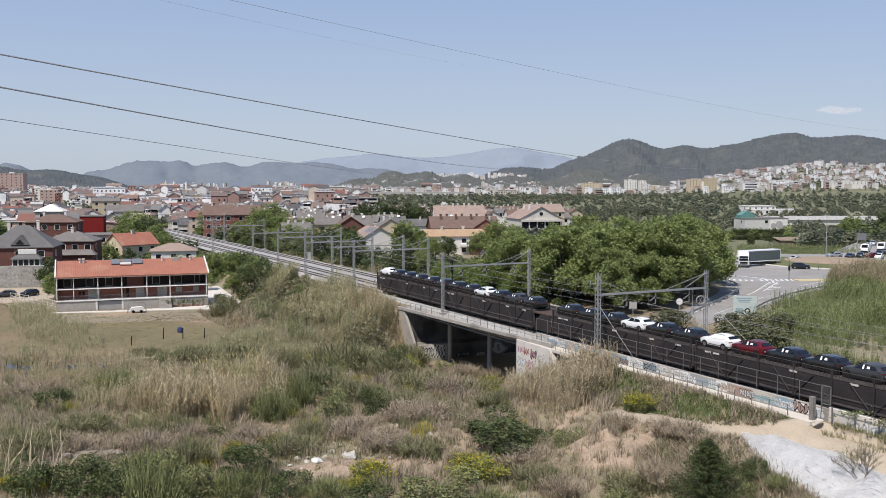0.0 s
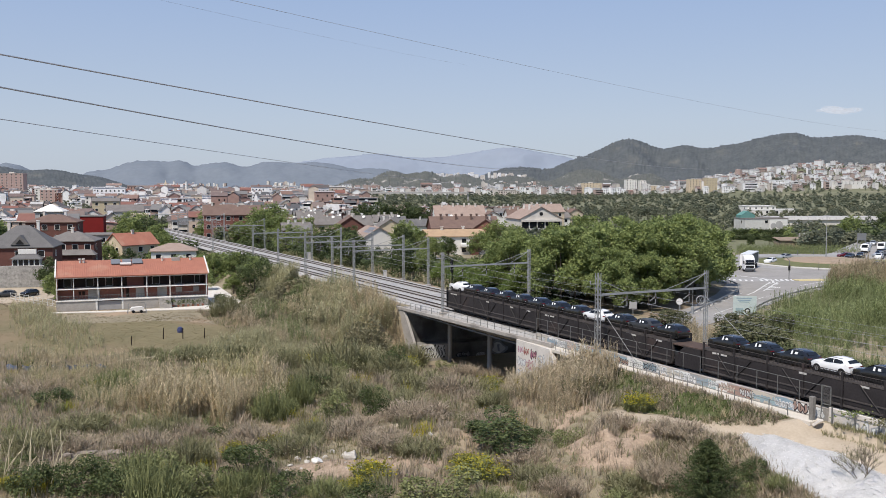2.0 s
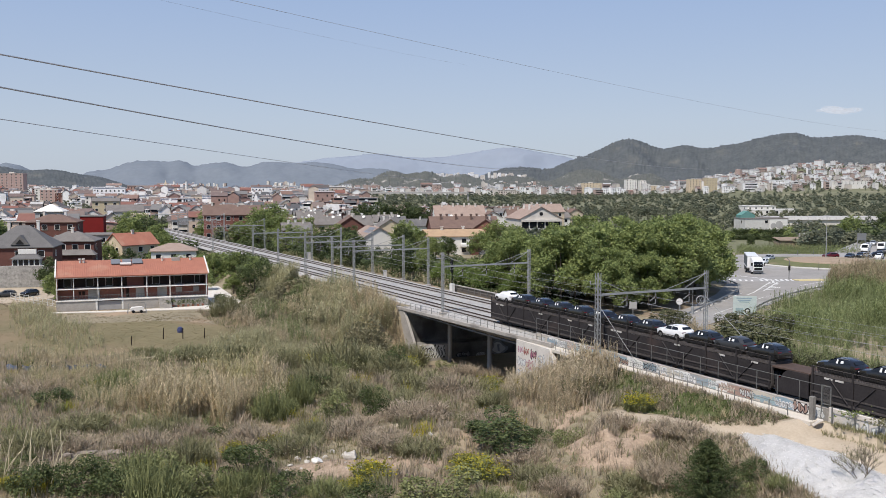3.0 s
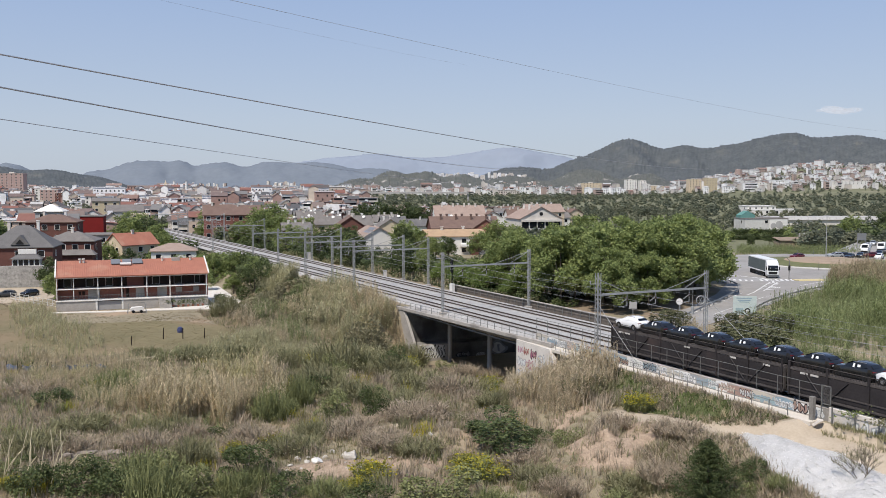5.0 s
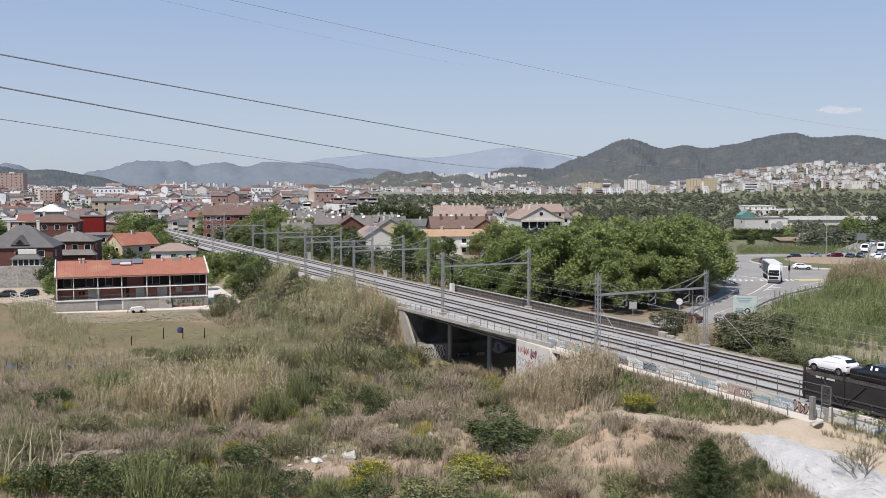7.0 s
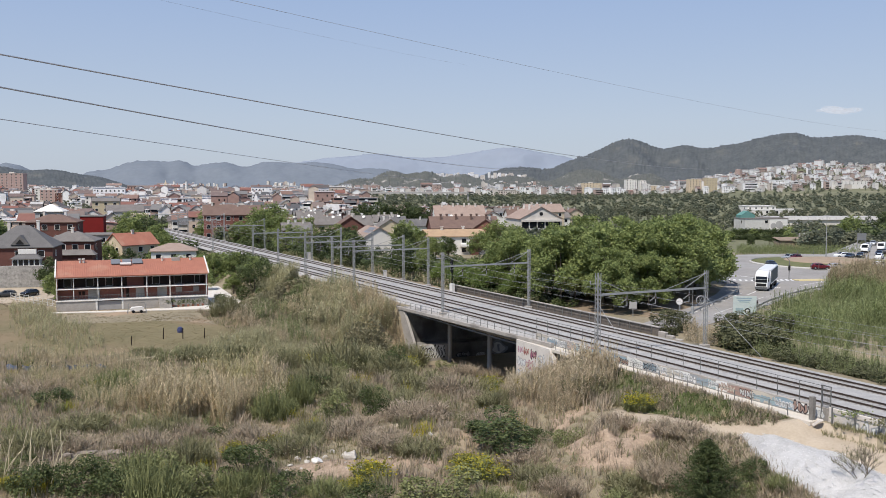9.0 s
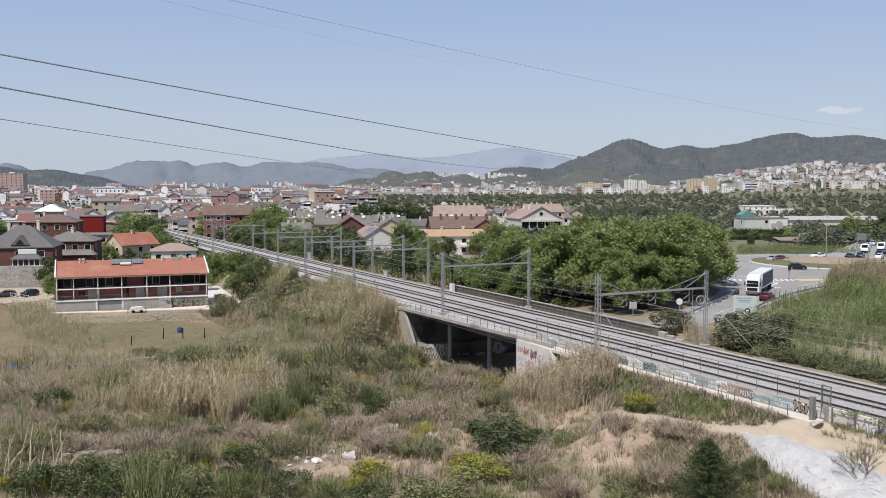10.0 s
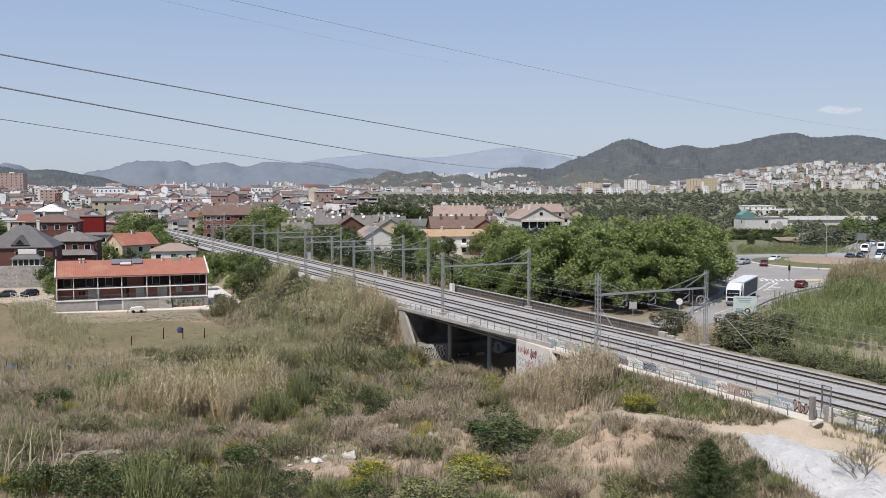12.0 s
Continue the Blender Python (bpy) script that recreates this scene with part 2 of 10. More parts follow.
def build_ground():
    fine = np.radians(np.arange(-31, 31.01, 0.26))
    wide = np.radians(np.arange(37, 323.1, 6.5))
    ang = np.concatenate([fine, wide])
    rad = np.concatenate([[0.5], np.geomspace(8, 60, 24), np.geomspace(61, 240, 270), np.geomspace(244, 4700, 170)])
    A, R = np.meshgrid(ang, rad)
    X, Y = R * np.sin(A), R * np.cos(A)
    Z = ground_z(X, Y)
    v = np.stack([X, Y, Z], -1).reshape(-1, 3)
    m, n = len(rad), len(ang)
    i, j = np.meshgrid(np.arange(m - 1), np.arange(n), indexing="ij")
    j2 = (j + 1) % n
    q = np.stack([i * n + j, (i + 1) * n + j, (i + 1) * n + j2, i * n + j2], -1).reshape(-1, 4)
    top = len(v)
    v = np.concatenate([v, [[0, 0, float(ground_z(0, 0))]]])
    jj = np.arange(n)
    cap = np.stack([jj, (jj + 1) % n, np.full(n, top), np.full(n, top)], -1)
    cap = cap[::2]
    cap[:, 1] = (cap[:, 0] + 2) % n
    cap = np.stack([np.arange(0, n, 2), (np.arange(0, n, 2) + 1) % n, (np.arange(0, n, 2) + 2) % n, np.full((n + 1) // 2, top)], -1)
    q = np.concatenate([q, cap if n % 2 == 0 else cap[:-1]])
    ob = new("ground", big_mesh("ground", v, q[:, ::-1], M_GROUND, smooth=True))
    me = ob.data
    me.materials.append(M_PLAIN)
    c = np.empty(len(me.polygons) * 3, dtype=np.float32)
    me.polygons.foreach_get("center", c)
    c = c.reshape(-1, 3)
    me.polygons.foreach_set("material_index", ((c[:, 1] > 0) & (np.hypot(c[:, 0], c[:, 1]) > 310 + 25 * wave(c[:, 0], c[:, 1], 0.05))).astype(np.int32))
    tagged(ob, "dry uneven scrub ground of brown earth and grass", "ground", kind="structure")


build_ground()


def lay(name, outline, material, label, category, up=0.06, thick=0.5, rows=10, kind="structure", bulge=0.0):
    """A thin layer on the ground inside an outline of (x, y) points, in rings from its middle, following the ground's height."""
    o = np.array(outline, float)
    fine = []
    for a, b in zip(o, np.roll(o, -1, 0)):
        k = max(1, int(np.hypot(*(b - a)) / 0.8))
        fine += [a + (b - a) * j / k for j in range(k)]
    fine = np.array(fine)
    c = o.mean(0)
    n = len(fine)
    V = [np.array([[c[0], c[1], float(ground_z(c[0], c[1])) + up + bulge]])]
    for j in range(1, rows + 1):
        q = c + (fine - c) * (j / rows)
        z = ground_z(q[:, 0], q[:, 1]) + up + bulge * (1 - (j / rows) ** 2) + (0 if j < rows else -0.04)
        V.append(np.column_stack([q, z]))
    V.append(np.column_stack([fine, ground_z(fine[:, 0], fine[:, 1]) - thick]))
    v = np.concatenate(V)
    f = [(0, 1 + i, 1 + (i + 1) % n) for i in range(n)]
    for j in range(rows):
        a, b = 1 + j * n, 1 + (j + 1) * n
        f += [(a + i, b + i, b + (i + 1) % n, a + (i + 1) % n) for i in range(n)]
    g = Geo()
    g.add([tuple(p) for p in v], f)
    return tagged(part(name, g, material, smooth=True), label, category, kind=kind)


def blob(x, y, rx, ry, turn=0.0, seed=0, n=26):
    """A ragged oval outline."""
    out = []
    for i in range(n):
        a = 2 * math.pi * i / n
        r = 1 + 0.22 * math.sin(3 * a + seed) + 0.13 * math.sin(5 * a + 2.3 * seed) + 0.08 * math.sin(9 * a + seed)
        px, py = rx * r * math.cos(a), ry * r * math.sin(a)
        out.append((x + px * math.cos(turn) - py * math.sin(turn), y + px * math.sin(turn) + py * math.cos(turn)))
    return out

# ---- railway ----
S0, S1 = -420.0, 95.0
TRACKS = (-0.6, 3.75, 9.1)


def build_trackbed():
    g = Geo()
    for a, b in ((S0, -48.0), (-48.0, -11.0), (-11.0, S1)):
        g.prism([(-3.3, -0.6), (-2.6, -0.2), (11.6, -0.2), (12.6, -0.6)], a, b)
    bed = part("ballast_bed", g, M_BALLAST, at=TRACK)
    tagged(bed, "pale grey crushed stone ballast under three railway tracks", "ballast", kind="structure")
    for l in TRACKS:
        t = thing("railway_track", TRACK @ pose(0, l, 0), "straight railway track, dark steel rails on concrete sleepers", "track", "railway tracks", "structure")
        prof = [(-0.07, -0.17), (0.07, -0.17), (0.07, -0.15), (0.015, -0.12), (0.015, -0.05), (0.036, -0.04), (0.036, 0.0), (-0.036, 0.0), (-0.036, -0.04), (-0.015, -0.05), (-0.015, -0.12), (-0.07, -0.15)]
        for side in (-0.834, 0.834):
            part("rail", Geo().prism([(side + y, z) for y, z in prof], S0, S1), M_RAIL, t)
        tv = np.array([(-.13, -1.3, -.3), (.13, -1.3, -.3), (.13, 1.3, -.3), (-.13, 1.3, -.3), (-.1, -1.27, -.165), (.1, -1.27, -.165), (.1, 1.27, -.165), (-.1, 1.27, -.165)])
        tf = np.array([(4, 5, 6, 7), (0, 1, 5, 4), (1, 2, 6, 5), (2, 3, 7, 6), (3, 0, 4, 7)])
        xs = np.arange(S0 + 0.3, S1, 0.6)
        pl = np.stack([xs, 0 * xs, 0 * xs], -1)
        v, f = scatter(tv, tf, pl, 0 * xs, np.ones((len(xs), 3)), 0.0)
        ob = part("sleepers", big_mesh("sleepers", v, f, M_SLEEPER), None, t)
        ob["kind"] = "stuff"


build_trackbed()


def build_bridge():
    b = thing("railway_bridge", TRACK, "concrete railway bridge with graffiti over a dark underpass", "bridge", kind="structure")
    a0, a1 = -48.2, -11.4
    part("deck", Geo().prism([(-4.5, -0.62), (-4.5, -0.9), (-4.2, -1.0), (-3.6, -1.45), (13.6, -1.45), (14.2, -0.85), (14.2, -0.62)], a0 - 1.2, a1 + 1.2), M_CONCRETE, b)
    # the edge beam rises a little towards the viewpoint
    v = []
    for s, zb, zt in ((a0 - 5, -1.26, -0.74), (a1 + 8, -0.42, 0.08)):
        v += [(s, -5.05, zb), (s, -4.55, zb), (s, -4.55, zt - 0.04), (s, -4.62, zt), (s, -4.98, zt), (s, -5.05, zt - 0.06)]
    part("edge_beam", Geo().add(v, [(0, 1, 2, 3, 4, 5), (11, 10, 9, 8, 7, 6)] + [(k, 6 + k, 6 + (k + 1) % 6, (k + 1) % 6) for k in range(6)]), M_CONCRETE, b, "pale weathered concrete edge beam")
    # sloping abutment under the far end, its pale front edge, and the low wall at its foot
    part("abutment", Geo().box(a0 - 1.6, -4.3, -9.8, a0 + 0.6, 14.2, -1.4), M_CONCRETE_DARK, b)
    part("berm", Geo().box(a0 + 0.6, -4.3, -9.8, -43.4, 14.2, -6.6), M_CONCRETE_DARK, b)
    part("wing_wall", Geo().add([(a0 - 2.2, -4.95, -1.25), (a0 - 0.1, -4.95, -1.25), (-44.3, -4.95, -6.2), (-44.3, -4.95, -9.8), (-46.0, -4.95, -9.8), (a0 - 2.2, -4.5, -1.25), (a0 - 0.1, -4.5, -1.25), (-44.3, -4.5, -6.2), (-44.3, -4.5, -9.8), (-46.0, -4.5, -9.8)],
                             [(0, 1, 2, 3, 4), (9, 8, 7, 6, 5), (0, 5, 6, 1), (1, 6, 7, 2), (2, 7, 8, 3), (3, 8, 9, 4), (4, 9, 5, 0)]), M_CONCRETE, b)
    part("ledge", Geo().box(-43.4, -4.7, -9.6, -42.5, 0.4, -6.3, c=0.06), M_CONCRETE, b, "low pale wall with white graffiti")
    part("abutment", Geo().box(a1, -4.4, -9.6, a1 + 2.2, 14.2, -1.4), M_CONCRETE, b, "concrete abutment sprayed with graffiti")
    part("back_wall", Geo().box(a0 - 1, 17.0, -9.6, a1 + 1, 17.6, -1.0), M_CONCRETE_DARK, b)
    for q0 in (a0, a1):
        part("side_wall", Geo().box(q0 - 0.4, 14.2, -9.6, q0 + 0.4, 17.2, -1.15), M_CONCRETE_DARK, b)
    pier = Geo().loft([[(0.38 * math.cos(k * math.pi / 7), 0.38 * math.sin(k * math.pi / 7), z) for k in range(14)] for z in (-9.4, -1.9)]).box(-0.6, -0.6, -1.9, 0.6, 0.6, -1.42, c=0.05).mesh("pier", M_CONCRETE)
    for s, l in ((-41.0, 0.05), (-41.0, 7.6), (-27.0, -0.4), (-27.0, 7.6)):
        part("pier", pier, None, b, at=pose(s, l, 0))
    x0, x1 = a1, a1 + 8.5
    part("wing_wall", Geo().add([(x0, -5.25, -0.55), (x1, -5.6, -0.55), (x1 + 1, -5.6, -2.2), (x0, -5.25, -9.6), (x1 + 1, -5.6, -9.6), (x0, -4.6, -0.55), (x1, -5.0, -0.55), (x1 + 1, -5.0, -2.2), (x0, -4.6, -9.6), (x1 + 1, -5.0, -9.6)],
                                [(0, 1, 2, 4, 3), (5, 8, 9, 7, 6), (0, 5, 6, 1), (1, 6, 7, 2), (2, 7, 9, 4), (0, 3, 8, 5)]), M_FOOTWAY_WALL, b, "whitewashed wing wall with pink graffiti")
    # dark concrete strip under the deck edge
    part("soffit_strip", Geo().box(a0, -4.54, -1.5, a1, -4.3, -1.3), M_CONCRETE_DARK, b)


M_FOOTWAY_WALL = mat("whitewashed_concrete", (0.66, 0.62, 0.57), (0.5, 0.46, 0.42), scale=0.6, fine=6, c=(0.4, 0.35, 0.32), mix=0.56)
build_bridge()


def build_fence(name, m, length, height, step, label, rails, r=0.03, wires=0, wire_top=0.05, group=""):
    f = thing(name, m, label, "fence", group)
    n = max(2, int(length / step) + 1)
    post = Geo().box(-r, -r, 0, r, r, height).mesh("post", M_FENCE)
    for i in range(n):
        part("post", post, None, f, at=pose(i * step, 0, 0))
    L = (n - 1) * step
    for z in rails:
        part("rail", Geo().box(0, -0.022, z - 0.022, L, 0.022, z + 0.022), M_FENCE, f)
    if wires:
        g = Geo()
        for z in np.linspace(0.1, height - wire_top, wires):
            g.box(0, -0.006, z - 0.006, L, 0.006, z + 0.006)
        for x in np.arange(0.25, L, 0.25):
            g.box(x - 0.006, -0.006, 0.05, x + 0.006, 0.006, height - wire_top)
        o = part("wire_mesh", g, M_FENCE, f)
    return f


M_FOOTWAY = mat("footway_concrete", (0.62, 0.57, 0.50), (0.48, 0.44, 0.38), scale=0.8, fine=6)
M_PARAPET = mat("parapet", (0.17, 0.145, 0.125), (0.09, 0.08, 0.07), scale=0.8, fine=5)


def build_line_side():
    # near parapet wall of the bank, with graffiti
    tagged(part("wall_south", Geo().box(-9.0, -3.75, -0.9, 38.6, -3.45, 0.62, c=0.05), M_CONCRETE, at=TRACK),
           "low concrete parapet wall covered in faded graffiti", "wall", kind="structure")
    tagged(part("wall_east", Geo().box(38.7, -3.85, -2.6, 92, -3.5, 0.78, c=0.05), M_FOOTWAY_WALL, at=TRACK),
           "whitewashed retaining wall with graffiti beside the track", "wall", kind="structure")
    tagged(part("pavement", Geo().box(-8.0, -5.35, -0.9, 38.0, -3.75, -0.5, c=0.04), M_FOOTWAY, at=TRACK), "narrow pale concrete footway along the wall", "footway", kind="structure")
    tagged(part("wall_north", Geo().box(-66.0, 13.3, -1.2, -4.6, 13.5, 0.62), M_PARAPET, at=TRACK), "dark parapet along the far side of the line", "wall", kind="structure")
    tagged(part("trim_coping", Geo().box(-66.1, 13.2, 0.62, -4.5, 13.6, 0.76, c=0.03), M_CONCRETE, at=TRACK), "pale concrete coping of the far parapet", "coping", kind="structure")
    for k in range(3):
        part("end_block", Geo().box(-4.5 + 1.6 * k, 13.1, -1.2, -3.2 + 1.6 * k, 13.7, 0.2 - 0.28 * k, c=0.06), M_CONCRETE, bpy.data.objects["wall_north"])
    build_fence("track_fence", TRACK @ pose(-9, -3.6, 0.6), 47, 1.9, 2.6, "tall thin wire mesh fence on the parapet wall", (1.88,), 0.022)
    build_fence("far_railing", TRACK @ pose(-66, 13.15, -0.3), 61, 0.95, 2.4, "dark railing before the far parapet", (0.93, 0.5), 0.04)
    build_fence("bridge_railing", TRACK @ pose(-58, -4.8, -0.85, 0, -0.83, 0), 53, 1.05, 2.0, "grey steel railing along the bridge edge", (1.03, 0.55), 0.03)
    build_fence("footway_railing", TRACK @ pose(-2, -5.25, -0.52), 38, 1.0, 2.2, "low steel railing beside the footway", (0.98, 0.5), 0.03)
    build_fence("track_fence", TRACK @ pose(39.4, -4.2, -1.3), 48, 2.3, 2.35, "rusty wire fence before the retaining wall", (2.25,), 0.05)


build_line_side()


def lattice_mast(h, w=0.38):
    g = Geo()
    for x in (-w / 2, w / 2):
        for y in (-w / 2, w / 2):
            g.box(x - 0.034, y - 0.034, 0, x + 0.034, y + 0.034, h)
    z, k = 0.3, 0
    while z < h - 0.6:
        for side in (-w / 2, w / 2):
            a = w / 2 if k % 2 else -w / 2
            g.tube((a, side, z), (-a, side, z + 0.6), 0.025, n=4)
            g.tube((side, a, z), (side, -a, z + 0.6), 0.025, n=4)
        z += 0.6
        k += 1
    return g


def build_portals():
    tall = lattice_mast(9.9, 0.32).mesh("mast", M_STEEL)
    near = lattice_mast(10.3, 0.46).mesh("mast", M_STEEL)
    for i, s in enumerate((5.0, -37.0, -75.0, -87.0, -104.0, -124.0, -146.0, -190.0, -240.0, -300.0)):
        p = thing("catenary_portal", TRACK @ pose(s, 0, 0), "grey lattice steel catenary portal spanning the tracks", "portal", "catenary portals")
        y0 = -3.3 if i else -4.0
        part("mast", tall if i else near, None, p, at=pose(0, y0, -0.6))
        part("mast", tall, None, p, at=pose(0, 12.75, -0.6))
        part("footing", Geo().box(-0.5, y0 - 0.5, -1.0, 0.5, y0 + 0.8, -0.1, c=0.08), M_CONCRETE, p)
        part("footing", Geo().box(-0.5, 12.2, -1.0, 0.5, 13.2, -0.1, c=0.08), M_CONCRETE, p)
        g = Geo().box(-0.11, y0, 6.98, -0.07, 12.75, 7.22).box(0.07, y0, 6.98, 0.11, 12.75, 7.22)
        for k in range(17):
            g.box(-0.07, y0 + 0.3 + k * 0.97, 7.0, 0.07, y0 + 0.36 + k * 0.97, 7.2)
        part("beam", g, M_STEEL, p, "pale double steel cross beam")
        part("tie", Geo().tube((0, 12.7, 9.0), (0, 6.2, 7.2), 0.04, n=5), M_STEEL, p)
        part("tie", Geo().tube((0, 12.7, 9.0), (0, 9.2, 7.2), 0.04, n=5), M_STEEL, p)
        part("tie", Geo().tube((0, y0, 9.0), (0, y0 + 4.2, 7.2), 0.04, n=5), M_STEEL, p)
        part("bracket", Geo().tube((0, y0, 8.4), (-0.3, y0 - 0.9, 8.4), 0.05, n=5).tube((-0.3, y0 - 0.9, 8.4), (-0.3, y0 - 0.9, 8.8), 0.07, n=6), M_STEEL, p)
        for l in TRACKS:
            h = Geo().tube((0, l + 0.9, 7.0), (0, l + 0.9, 5.5), 0.05, n=6).tube((0, l + 0.9, 5.55), (0, l - 0.25, 5.45), 0.035, n=6).tube((0, l + 0.9, 6.4), (0, l, 5.9), 0.035, n=6)
            part("registration_arm", h, M_STEEL, p)
            part("insulator", Geo().tube((0, l + 0.9, 6.15), (0, l + 0.9, 6.55), 0.1, n=8), M_RAIL, p)
        if i == 0:
            # tensioning wheel with its weights at the far mast, and the stays
            ring = Geo().loft([[(0.55 * math.cos(a) + r * math.cos(a) * math.cos(q), r * math.sin(q), 0.55 * math.sin(a) + r * math.sin(a) * math.cos(q)) for r, q in ((0.06, 0), (0.06, 1.57), (0.06, 3.14), (0.06, 4.71))] for a in [k * math.pi / 9 for k in range(19)]], caps=False)
            for k in range(3):
                a = k * math.pi / 3
                ring.tube((0.55 * math.cos(a), 0, 0.55 * math.sin(a)), (-0.55 * math.cos(a), 0, -0.55 * math.sin(a)), 0.03, n=4)
            part("tension_wheel", ring, M_STEEL, p, "spoked tensioning wheel", at=pose(0.2, 11.7, 5.6, 0, 0, 75))
            part("weight", Geo().tube((0.2, 10.4, 4.0), (0.2, 10.4, 4.9), 0.18, n=10), M_STEEL, p)
            part("weight_rope", Geo().tube((0.2, 10.4, 4.9), (0.2, 10.4, 7.0), 0.02, n=4), M_STEEL, p)
            part("stay", Geo().tube((0, y0, 6.0), (8.5, -4.1, -0.5), 0.035, n=5), M_STEEL, p)
            part("stay", Geo().tube((0, 12.7, 6.0), (9.5, 13.5, -0.8), 0.035, n=5), M_STEEL, p)
    for l in TRACKS:
        g = Geo()
        ss = (S0, -300, -240, -190, -146, -124, -104, -87, -75, -37, 5, 50, 95)
        for a, b in zip(ss, ss[1:]):
            n = 8
            sag = 0.00022 * (b - a) ** 2
            pts = [(a + (b - a) * k / n, l, 6.6 - sag * 4 * (k / n) * (1 - k / n)) for k in range(n + 1)]
            for p, q in zip(pts, pts[1:]):
                g.tube(p, q, 0.012, n=4)
            for k in range(1, n):
                g.tube(pts[k], (pts[k][0], l, 5.45), 0.006, n=3)
            g.tube((a, l, 5.45), (b, l, 5.45), 0.012, n=4)
        tagged(part("contact_line", g, M_WIRE, at=TRACK), "thin overhead contact wire with droppers", "overhead wire", "overhead wires")


build_portals()

# ---- train ----
M_WAGON = mat("wagon_paint", (0.044, 0.039, 0.040), (0.022, 0.020, 0.021), rough=0.6, scale=0.6, fine=5, c=(0.058, 0.044, 0.041), mix=0.55)
M_WAGON_BAND = mat("wagon_band", (0.105, 0.093, 0.088), (0.055, 0.049, 0.047), rough=0.7, scale=0.8, fine=5)
M_WAGON_PALE = mat("wagon_marking", (0.55, 0.53, 0.5), (0.4, 0.38, 0.36), scale=2)
CAR_PAINTS = {"white": paint("white_paint", (0.78, 0.78, 0.78), 0.25), "black": paint("black_paint", (0.012, 0.012, 0.013), 0.22, 0, 0.6), "navy": paint("navy_paint", (0.012, 0.013, 0.018), 0.22, 0, 0.6),
              "grey": paint("grey_paint", (0.05, 0.052, 0.056), 0.35, 0.3, 0.1), "red": paint("red_paint", (0.10, 0.005, 0.010), 0.3), "silver": paint("silver_paint", (0.42, 0.43, 0.44), 0.35, 0.4)}
M_WHITE_FILM = paint("white_film", (0.75, 0.75, 0.75), 0.6, 0, 0)
M_TAIL = paint("tail_light", (0.12, 0.006, 0.006), 0.2)
M_HEAD = paint("head_light", (0.6, 0.62, 0.65), 0.12)
M_TRIM = mat("black_plastic", (0.02, 0.02, 0.02), (0.014, 0.014, 0.014), rough=0.6, scale=4)
CAR_MESH = {}


